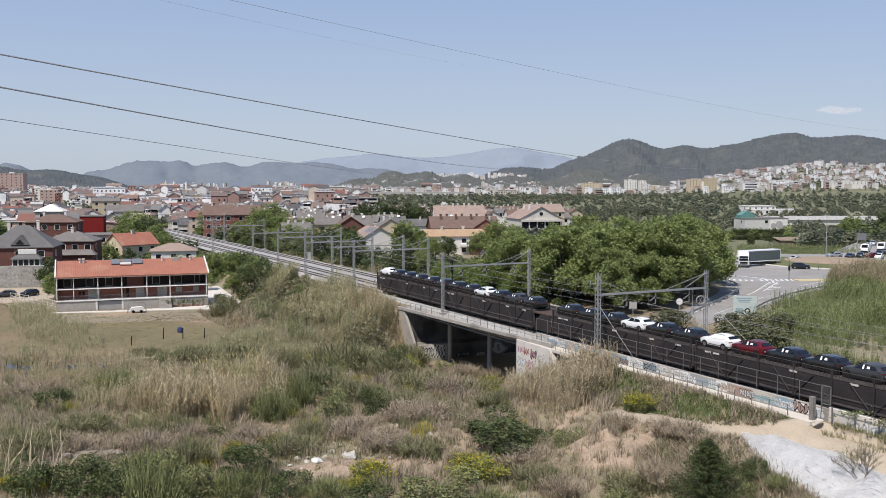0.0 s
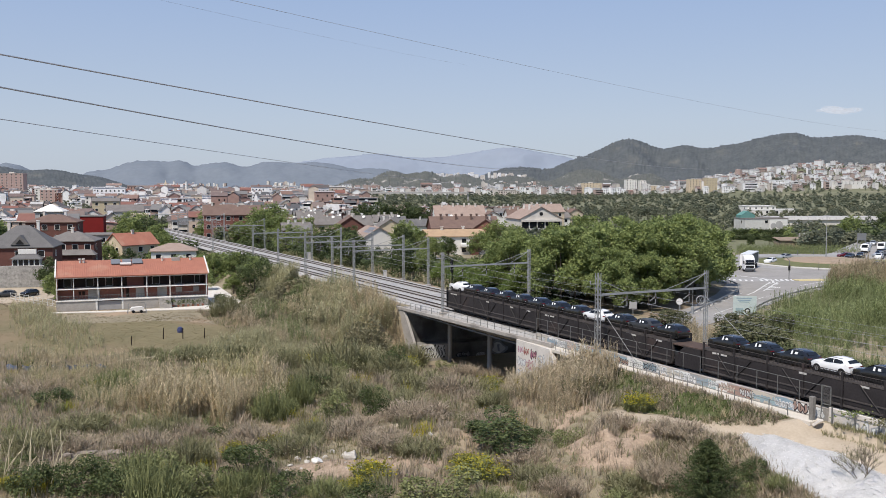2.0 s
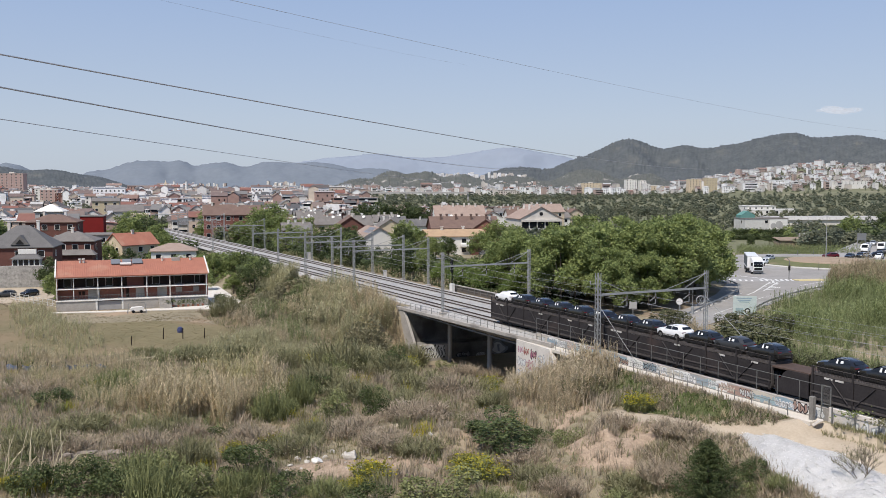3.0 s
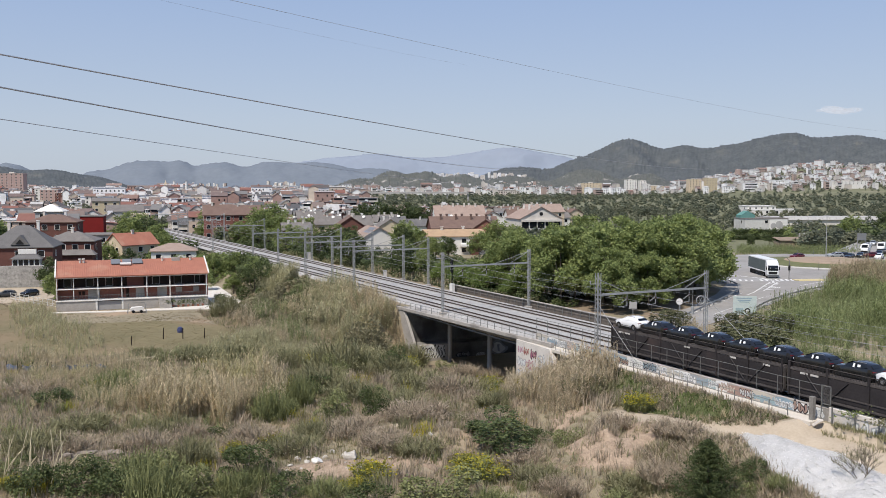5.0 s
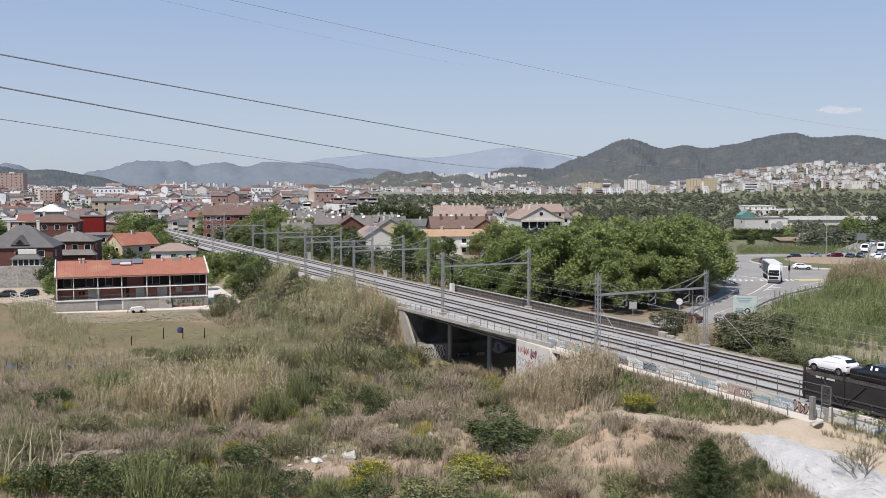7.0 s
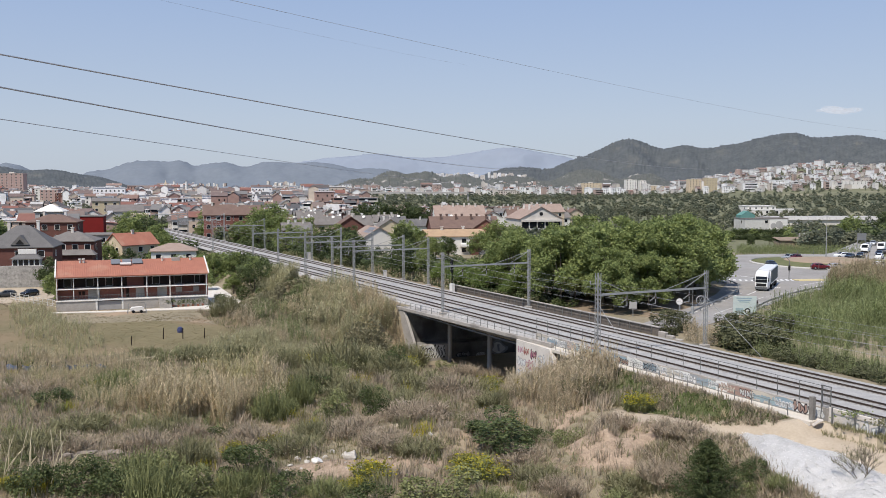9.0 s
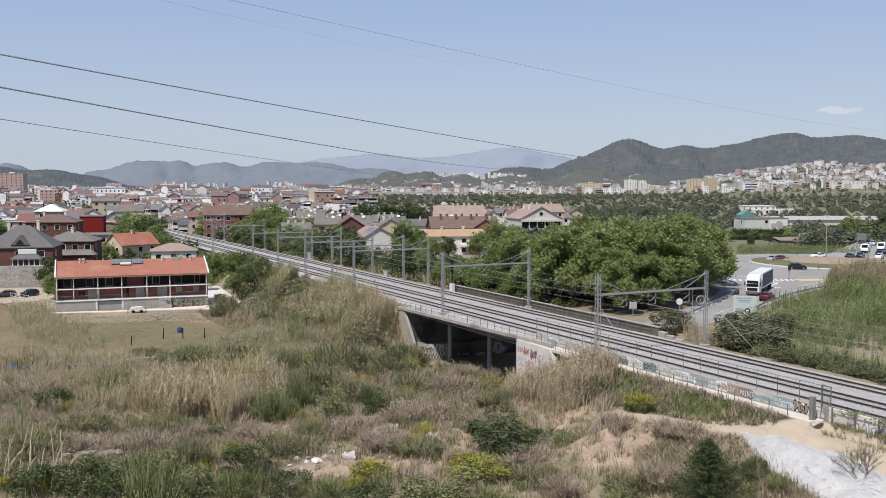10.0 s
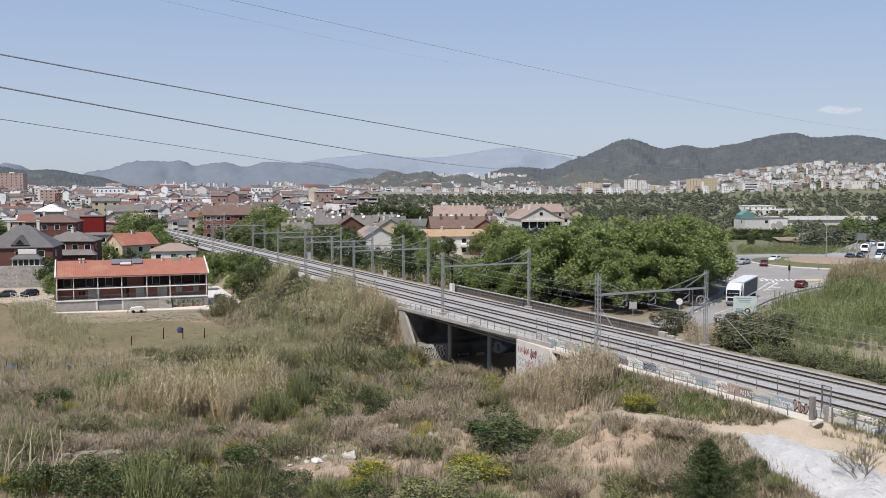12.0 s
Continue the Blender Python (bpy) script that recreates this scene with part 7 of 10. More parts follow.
SHRUBS = {
    "dark": [(5.3, 91.0, 3.4, 9.5), (-17.4, 83.2, 3.7, 5.4), (-12.1, 150.1, 6.2, 8.5), (-6.8, 134.7, 4.4, 5.6), (-41.4, 208.5, 9.4, 8.6), (-33.3, 183.0, 6.5, 8.7), (-24.0, 164.1, 4.9, 5.9), (-46.6, 208.1, 7.4, 7.4), (-29.1, 184.2, 5.5, 7.7), (-12.4, 154.4, 5.5, 6.4), (-18.3, 166.1, 4.0, 5.9)],
    "olive": [(-14.4, 134.0, 6.0, 9.6), (-8.3, 132.2, 4.7, 7.9), (-16.2, 120.4, 4.3, 7.2), (-5.8, 150.3, 4.5, 7.1), (-23.4, 137.0, 4.1, 6.5), (-36.2, 138.9, 3.3, 6.6), (-30.7, 140.3, 3.3, 8.3), (-36.9, 117.0, 3.5, 6.3), (-2.5, 120.3, 3.6, 7.1), (-11.2, 113.5, 3.4, 6.1), (3.9, 116.5, 3.1, 6.9), (-5.5, 108.8, 2.6, 6.5), (-24.0, 89.1, 3.2, 4.8), (-14.6, 91.5, 2.7, 5.4), (8.2, 81.5, 2.2, 4.4), (15.5, 100.2, 3.0, 5.4), (-40.9, 93.4, 3.3, 6.7), (-2.4, 88.5, 2.1, 4.7), (16.1, 79.2, 1.9, 4.7), (-25.9, 111.9, 2.7, 4.0), (-29.4, 100.4, 3.0, 4.8), (6.1, 104.7, 2.5, 5.0), (-13.1, 96.9, 2.3, 4.6), (-39.2, 102.2, 2.4, 6.1), (-42.0, 182.5, 5.4, 6.5), (-23.5, 174.9, 5.2, 8.3), (-9.5, 151.5, 3.6, 6.3), (-44.8, 142.1, 2.1, 5.1), (-40.8, 140.3, 2.1, 5.8), (-37.3, 143.1, 2.6, 6.8), (-9.0, 146.0, 2.4, 3.6)],
    "green": [(-11.7, 134.7, 3.6, 5.5), (-14.3, 129.5, 3.2, 4.5), (-8.0, 133.6, 3.0, 4.2), (-20.4, 111.8, 3.6, 4.2), (-17.8, 107.5, 2.6, 3.6), (-15.9, 117.5, 3.0, 4.4), (-16.4, 82.0, 2.6, 3.4), (0.5, 141.7, 2.6, 4.0), (-30.5, 79.5, 3.9, 6.0), (-26.3, 80.6, 4.4, 6.2), (-21.8, 79.8, 3.8, 5.4), (-34.8, 79.2, 3.2, 5.0), (-17.6, 79.6, 2.8, 4.2), (-40.0, 84.0, 2.6, 4.4), (-13.0, 78.6, 2.6, 4.4), (-23.0, 75.2, 4.9, 5.4), (-0.6, 75.9, 3.2, 6.8), (-6.1, 74.8, 2.7, 4.4), (3.9, 75.0, 2.2, 4.0), (-32.0, 117.1, 3.5, 4.9), (-46.5, 112.6, 2.7, 6.0), (-42.6, 121.1, 2.9, 7.2), (14.3, 77.1, 1.4, 3.7), (9.1, 90.6, 1.6, 3.2), (-9.6, 77.9, 1.9, 3.7), (-12.2, 104.1, 3.7, 4.9), (-7.8, 104.0, 3.7, 3.7), (-19.2, 104.8, 4.4, 4.4), (23.6, 72.5, 1.5, 2.6), (-28.3, 77.2, 3.2, 6.0), (-17.2, 112.0, 4.7, 4.0), (11.5, 88.0, 2.1, 3.1), (24.8, 74.0, 1.6, 3.0), (26.0, 71.6, 1.3, 2.6), (22.6, 76.5, 1.2, 2.6)],
    "broom": [(-20.1, 90.0, 2.1, 2.4), (-6.2, 82.2, 2.4, 3.7), (-4.3, 85.1, 1.5, 2.0), (3.3, 82.7, 2.2, 4.9), (-23.2, 120.7, 2.9, 2.5), (-20.0, 114.8, 2.7, 2.0), (6.7, 129.8, 2.3, 3.5), (-25.7, 120.7, 1.4, 1.8), (-19.7, 140.1, 2.1, 5.0), (-5.4, 141.5, 2.5, 3.8), (-26.0, 80.1, 1.4, 2.4), (-37.2, 80.2, 1.9, 1.9), (-29.6, 105.7, 1.6, 3.1), (-19.2, 120.5, 2.1, 2.1), (-17.2, 93.8, 1.7, 2.8), (1.9, 85.8, 1.8, 2.5), (19.7, 94.2, 2.2, 3.4), (-7.4, 79.2, 1.4, 2.4)],
    "dry": [(16.6, 89.6, 2.1, 3.7), (1.1, 116.5, 3.5, 6.2), (5.1, 97.4, 2.9, 5.2), (-2.7, 101.3, 2.4, 6.6), (-9.5, 96.3, 2.3, 5.7), (21.4, 85.3, 2.0, 4.6), (7.1, 86.3, 2.1, 4.6), (-19.0, 94.1, 2.8, 5.6), (-5.7, 90.5, 1.9, 4.8), (-29.7, 93.6, 2.8, 5.0), (-26.9, 98.2, 2.3, 4.7), (18.9, 78.8, 2.3, 4.7), (-11.4, 84.2, 2.0, 4.0), (9.9, 78.8, 2.3, 3.7), (-52.7, 119.2, 2.8, 7.1), (-37.7, 93.9, 2.2, 5.6), (20.3, 76.7, 1.8, 3.6), (5.6, 142.1, 2.5, 5.1), (2.2, 139.2, 2.9, 5.8), (7.9, 137.2, 2.9, 4.9)],
}


def shrub_meshes(kind, mtl, seed, leaves, leaf, up=1.0):
    """A unit shrub (1 m high, 1 m wide): stems and a ragged crown."""
    rng = np.random.default_rng(seed)
    g = Geo()
    lobes = []
    for i in range(7):
        a = i * 2.4 + rng.uniform(-0.5, 0.5)
        q = rng.uniform(0.1, 0.36)
        x, y, z = q * math.cos(a), q * math.sin(a), rng.uniform(0.3, 0.78)
        g.tube((x * 0.15, y * 0.15, -0.08), (x, y, z), 0.012, 0.005, 5)
        lobes.append((x, y, z, rng.uniform(0.13, 0.25)))
    for i in range(5):
        a = rng.uniform(0, 6.28)
        lobes.append((0.36 * math.cos(a), 0.36 * math.sin(a), 0.16, 0.17))
    pts = crown_points(lobes, leaves, rng)
    if up > 1:
        stray = rng.uniform(0, 1, leaves) < 0.35
        pts[stray, 2] *= rng.uniform(1.0, up, stray.sum())
    pts[:, 2] = np.maximum(pts[:, 2], 0.0)
    v, f = leaf_cloud(pts, leaf, rng, 1.6 if up > 1 else 0.7, 0.22 if up > 1.22 else 0.6)
    return g.mesh("stem", M_BARK), big_mesh("foliage", v, f, mtl)


def broom_meshes(mtl, seed, stems, flowers=0):
    """A unit shrub of many thin upright stems that fan out from several roots, with flowers at some tips."""
    rng = np.random.default_rng(seed)
    V, F, k = [], [], 0
    roots = 30
    for i in range(roots):
        a, q = i * 2.4 + rng.uniform(-0.3, 0.3), 0.46 * math.sqrt((i + rng.uniform(0, 1)) / roots)
        v, f = blade_template(stems // 46, 0.07, 0.26, 0.011, seed * 31 + i)
        v = v * (1, 1, rng.uniform(0.42, 1.0) * (1 - 1.5 * q * q)) + (q * math.cos(a), q * math.sin(a), 0)
        v[:, :2] += np.outer(v[:, 2], (0.35 * q * math.cos(a), 0.35 * q * math.sin(a)))
        V.append(v)
        F.append(f + k)
        k += len(v)
    v, f = np.concatenate(V), np.concatenate(F)
    tips = v[4::6]
    side = v[rng.integers(0, len(v), 2 * stems)] * (1, 1, 0.92) + rng.normal(0, 0.022, (2 * stems, 3))
    side[:, 2] = np.maximum(side[:, 2], 0.02)
    lv, lf = leaf_cloud(side, 0.026, rng, 1.3, 0.35)
    out = [("foliage", big_mesh("foliage", np.concatenate([v, lv]), np.concatenate([f, lf + len(v)]), mtl))]
    if flowers:
        top = tips[tips[:, 2] > 0.4]
        p = top[rng.integers(0, len(top), flowers)] + rng.normal(0, 0.03, (flowers, 3))
        out.append(("blossom", big_mesh("blossom", *leaf_cloud(p, 0.04, rng), M_BROOM)))
    return out


def rubble(x, y):
    """Open stony ground with few plants."""
    return (np.hypot((x + 9.5) / 5.5, (y - 85.6) / 3.0) < 1) | (np.hypot((x - 15.8) / 3.4, (y - 84.6) / 3.2) < 1)


M_PINE = mat("pine_green", (0.275, 0.29, 0.13), (0.155, 0.17, 0.075), scale=0.5, fine=2, bump=0, island=0.22, trans=0.2)


M_BANK_SHRUB = mat("bank_shrub_leaf", (0.31, 0.28, 0.17), (0.17, 0.16, 0.095), scale=0.4, fine=1.5, bump=0, island=0.25, trans=0.2, c=(0.15, 0.165, 0.07), mix=0.55)
M_THICKET = mat("thicket_leaf", (0.15, 0.155, 0.085), (0.08, 0.085, 0.045), scale=0.5, fine=2, bump=0, island=0.25, trans=0.15)


def build_shrubs():
    looks = {"dark": (M_SHRUB_DARK, 4200, 0.023, 1.0, "dense dark green evergreen shrub"), "olive": (M_OLIVE, 2000, 0.05, 1.25, "grey-green scrubby bush on rough ground"), "green": (M_PINE, 2200, 0.05, 1.25, "fresh green leafy shrub among scrub"),
             "broom": (M_BROOM, 1500, 0.05, 1.3, "broom bush with yellow flowers"), "dry": (M_DRY, 1900, 0.06, 1.3, "dry brown twiggy bush in scrub")}
    rng = random.Random(8)
    bank = [list(zip(("stem", "foliage"), shrub_meshes("bank", M_BANK_SHRUB, 268 + k, 4200, 0.023, 1.15))) for k in range(2)]
    for kind, (mtl, n, lf, up, label) in looks.items():
        if kind == "dark":
            kinds = [list(zip(("stem", "foliage"), shrub_meshes(kind, mtl, 68 + k, n, lf, up))) for k in range(3)]
        else:
            kinds = [broom_meshes(M_PINE if kind == "broom" else mtl, 40 + 7 * len(kind) + k, 1700, 700 if kind == "broom" else 0) for k in range(3)]
        if kind == "green":
            kinds[1] = list(zip(("stem", "foliage"), shrub_meshes(kind, mtl, 171, 3200, 0.026, 1.15)))
            kinds[2] = list(zip(("stem", "foliage"), shrub_meshes(kind, M_SHRUB_DARK, 172, 3200, 0.026, 1.2)))
        for i, (x, y, h, w) in enumerate(SHRUBS[kind]):
            if house_drive(x, y) or rubble(x, y):
                continue
            t = thing("shrub", pose(x, y, float(ground_z(x, y)), 0, 0, rng.uniform(0, 360)), label, "shrub", kind + " shrubs")
            t.scale = (w, w * 0.9, h)
            for nm, me in (bank[i % 2] if kind == "dark" and y > 140 and i % 4 else kinds[i % 3]):
                o = part(nm, me, None, t)
                if nm == "blossom":
                    o["kind"] = "stuff"
        # smaller ones strewn over the scrub land
        count = {"dark": 30, "olive": 170, "green": 90, "broom": 40, "dry": 240}[kind]
        nr = np.random.default_rng(100 + len(kind))
        xs, ys = in_patch(nr, count * 3, -0.47, 0.42, 78, 152)
        s0, l0 = off_track(xs, ys)
        ok = (l0 < -11) & ~((xs < -28) & (ys > 136)) & ~((s0 > 20) & (l0 > -22)) & (np.abs(wave(xs, ys, 0.1, 2)) > 0.12) & ~rubble(xs, ys)
        xs, ys = xs[ok][:count], ys[ok][:count]
        k = len(xs)
        lobes = [(0.25 * math.cos(t * 1.3), 0.25 * math.sin(t * 1.3), 0.25 + 0.1 * (t % 4), 0.2) for t in range(7)]
        tv, tf = leaf_cloud(crown_points(lobes, 260, nr), 0.075, nr, 0.7, 0.5) if kind == "dark" else blade_template(80, 0.5, 0.34, 0.02, 6 + len(kind), 1)
        h = nr.uniform(0.6, 1.9, k)
        w = h * nr.uniform(1.0, 1.8, k)
        v, f = scatter(tv, tf, np.stack([xs, ys, ground_z(xs, ys) - 0.05], -1), nr.uniform(0, 6.28, k), np.stack([w, w, h], -1), 0.15, nr)
        tagged(new("low_" + kind + "_scrub", big_mesh("low_scrub", v, f, mtl)), "small " + label + " strewn over the ground", "scrub", kind="stuff")
    # shrubs beyond the line
    dk = shrub_meshes("dark", M_THICKET, 91, 3600, 0.024)
    for x, y, h, w in ((43.5, 133.5, 3.4, 7.0), (40.8, 135, 3.0, 5), (47.5, 132, 3.4, 6), (31.6, 134.6, 3.6, 5.4), (33.4, 136.4, 3.4, 4.4), (35.0, 137.6, 3.0, 3.4), (29.5, 137, 3.0, 4), (26, 141, 2.4, 4)):
        t = thing("shrub", pose(x, y, float(ground_z(x, y)), 0, 0, x * 37), "dense dark green evergreen shrub", "shrub", "dark shrubs")
        t.scale = (w, w, h)
        part("stem", dk[0], None, t)
        part("foliage", dk[1], None, t)


build_shrubs()


M_REED_DEEP = mat("deep_green_reed", (0.21, 0.25, 0.10), (0.11, 0.14, 0.055), scale=0.3, fine=2, bump=0, island=0.35, trans=0.25)


M_REED_FRESH = mat("fresh_green_reed", (0.36, 0.40, 0.19), (0.20, 0.235, 0.10), scale=0.3, fine=2, bump=0, island=0.25, trans=0.25)
M_REED_BROWN = mat("brownish_reed", (0.40, 0.335, 0.215), (0.24, 0.20, 0.125), scale=0.3, fine=2, bump=0, island=0.3, trans=0.2, c=(0.28, 0.27, 0.14), mix=0.5)
M_REED_PALE = mat("pale_green_reed", (0.50, 0.47, 0.29), (0.31, 0.295, 0.17), scale=0.3, fine=2, bump=0, island=0.25, trans=0.25)


def build_reeds():
    rng = np.random.default_rng(31)
    reed, green = reed_template(7, 1), reed_template(7, 2)
    def zone(name, tp, mtl, t0, t1, d0, d1, n, h0, h1, label, keep=None, wide=0.5):
        x, y = in_patch(rng, n, t0, t1, d0, d1)
        s, l = off_track(x, y)
        ok = (np.ones(n, bool) if keep is None else keep(x, y, s, l)) & ~house_drive(x, y)
        plant(name, tp, mtl, x[ok], y[ok], h0, h1, wide, label, int(n), 0.1)
    clump = lambda x, y, k, c: wave(x, y, k, 4) > c
    zone("reeds_meadow_edge", reed, M_REED_MIX, -0.44, -0.18, 98, 140, 2600, 1.5, 3.2, "tall pale dry reeds", lambda x, y, s, l: clump(x, y, 0.12, -0.35) & (y > 110 + 7 * wave(x, y, 0.13, 5)))
    zone("reeds_tall_clump", reed, M_REED_MIX, -0.33, -0.17, 100, 128, 2300, 4.2, 6.0, "tall clump of half-dry giant reeds", lambda x, y, s, l: np.hypot((x + 27) / 9, (y - 113) / (9 + 2 * np.sin(x))) < 1)
    zone("reeds_meadow_green", green, M_REED_GREEN, -0.47, -0.20, 100, 142, 700, 1.2, 2.6, "half-green reeds", lambda x, y, s, l: clump(y, x, 0.1, -0.1))
    zone("reeds_west", reed, M_REED, -0.47, -0.36, 120, 140, 350, 1.4, 2.8, "pale dry reeds")
    zone("reeds_hedge", green, M_REED_PALE, -0.46, -0.36, 148, 200, 1500, 1.2, 2.5, "strip of pale green reeds by the drive", lambda x, y, s, l: np.abs((x + 75) * 0.8 + (y - 175) * 0.6) < 5.0 + 2.5 * wave(x, y, 0.3, 3))
    zone("reeds_bank", reed, M_REED, -0.26, -0.02, 128, 215, 3600, 2.0, 4.2, "tall pale reeds on the railway bank", lambda x, y, s, l: (l < -6.5) & (l > -27) & (s < -48.8) & (s > -82) & clump(x, y, 0.14, -0.55))
    zone("reeds_bank_tall", reed, M_REED_MIX, -0.20, -0.02, 135, 190, 3600, 3.8, 5.8, "tall pale giant reeds before the bridge", lambda x, y, s, l: (l < -5.6) & (l > -17) & (s < -48.8) & (s > -84) & clump(x, y, 0.2, -0.45))
    zone("reeds_bank_green", green, M_REED_GREEN, -0.20, -0.02, 134, 196, 1500, 3.0, 4.8, "tall half-green reeds on the railway bank", lambda x, y, s, l: (l < -5.6) & (l > -24) & (s < -48.8) & (s > -92) & clump(y, x, 0.17, -0.2))
    zone("reeds_underpass", reed, M_REED, 0.07, 0.24, 96, 132, 3400, 2.6, 4.3, "dry reeds beside the bridge wing wall", lambda x, y, s, l: (l < -6.6) & (l > -17) & (s > -8) & (s < 13 - 0.5 * (l + 7)) & (clump(x, y, 0.2, -0.5)))
    zone("reeds_east", green, M_REED_GREEN, 0.32, 0.52, 112, 190, 2600, 2.6, 4.4, "tall green reeds beyond the railway", lambda x, y, s, l: (l > 22) & (l - 0.35 * (s + 20) > 20) & clump(x, y, 0.3, -0.75) & ((x - 50) * 0.84 - (y - 162) * 0.54 > 8.2))
    zone("reeds_east_dark", green, M_REED_DEEP, 0.32, 0.52, 108, 190, 1500, 3.0, 4.9, "darker green clumps in the reed bed", lambda x, y, s, l: (l > 24) & (l - 0.35 * (s + 20) > 22) & clump(y, x, 0.16, 0.05) & ((x - 50) * 0.84 - (y - 162) * 0.54 > 11.5))
    zone("reeds_east_edge", reed, M_REED_GREEN, 0.30, 0.52, 92, 165, 4000, 2.0, 3.6, "half-dry reeds along the track", lambda x, y, s, l: (l > 14.2) & (l < 25) & (s > -4) & ((x - 50) * 0.84 - (y - 162) * 0.54 > 7.5))
    zone("reeds_roundabout", reed, M_REED_BROWN, 0.39, 0.52, 188, 218, 2400, 3.4, 5.2, "clump of brownish reeds near the roundabout", lambda x, y, s, l: x > 82.0 + 0.42 * (y - 200))
    zone("reeds_far", green, M_REED_GREEN, 0.31, 0.44, 285, 330, 1500, 1.8, 3.2, "pale green reed field behind the roundabout")
    zone("reeds_trackside", reed, M_REED, -0.09, 0.02, 185, 225, 420, 1.6, 3.2, "dry reeds behind the tracks", lambda x, y, s, l: (l > 14) & (l < 22))
    zone("reeds_road", reed, M_REED, 0.255, 0.31, 118, 142, 220, 1.6, 3.0, "dry reeds between track and road", lambda x, y, s, l: (l > 14) & (l < 24) & (s > -8))
    zone("reeds_ballast_edge", reed, M_REED_MIX, -0.32, -0.03, 140, 330, 5200, 2.0, 3.3, "pale reeds growing up to the ballast", lambda x, y, s, l: (l < -4.4) & (l > -11) & (s < -52) & (s > -96) & clump(x, y, 0.23, -0.4))
    zone("reeds_ballast_green", green, M_REED_GREEN, -0.32, -0.03, 140, 330, 2200, 1.8, 3.2, "half-green reeds along the ballast", lambda x, y, s, l: (l < -4.4) & (l > -9) & (s < -60) & (s > -190) & clump(y, x, 0.21, -0.1))
    zone("reeds_abutment", reed, M_REED_MIX, -0.14, -0.02, 128, 175, 2600, 2.8, 4.4, "tall reeds against the bridge abutment", lambda x, y, s, l: (l < -5.2) & (l > -13) & (s < -47.2) & (s > -60))
    zone("reeds_bank_foot", green, M_REED_PALE, -0.25, -0.05, 143, 168, 3600, 1.5, 3.0, "pale green reeds along the foot of the bank", lambda x, y, s, l: (l < -13) & (x > -41 + 0.55 * (y - 143)) & clump(x, y, 0.21, -0.55))
    zone("reeds_plume", green, M_REED_PALE, -0.20, -0.14, 196, 216, 900, 4.6, 6.6, "feathery plume of pale giant reeds on the bank", lambda x, y, s, l: (l < -6) & (l > -13) & (s < -100) & (s > -114))
    zone("reeds_bank_plumes", green, M_REED_PALE, -0.15, -0.04, 140, 185, 2600, 3.6, 5.6, "pale green giant reeds on the bank crest", lambda x, y, s, l: (l < -5.6) & (l > -20) & (s < -49) & (s > -86) & clump(y, x, 0.31, 0.0))
    zone("reeds_east_pale", green, M_REED_FRESH, 0.32, 0.52, 108, 185, 2600, 2.8, 4.6, "pale plumed clumps in the reed bed", lambda x, y, s, l: (l > 21) & (l - 0.35 * (s + 20) > 20) & clump(x, y, 0.27, 0.15) & ((x - 50) * 0.84 - (y - 162) * 0.54 > 9.5))
    # bleached canes in front
    g = random.Random(17)
    for k in range(17):
        x = -38.6 + 6.5 * g.random() ** 1.5
        y = g.uniform(78.5, 82)
        z = float(ground_z(x, y))
        h = g.uniform(2.6, 5.6)
        lx, ly = g.uniform(-0.3, 2.0), g.uniform(-0.4, 0.4)
        c = thing("dry_cane", pose(x, y, z), "tall bleached dry cane in front", "cane", "dry canes")
        part("stalk", cable_geo([(lx * q * q, ly * q * q, h * q - 0.2) for q in (0, 0.3, 0.6, 0.8, 1)], 0.038, 5), M_CANE, c)


M_CANE = mat("bleached_cane", (0.62, 0.54, 0.38), (0.46, 0.40, 0.27), scale=1.5)
build_reeds()


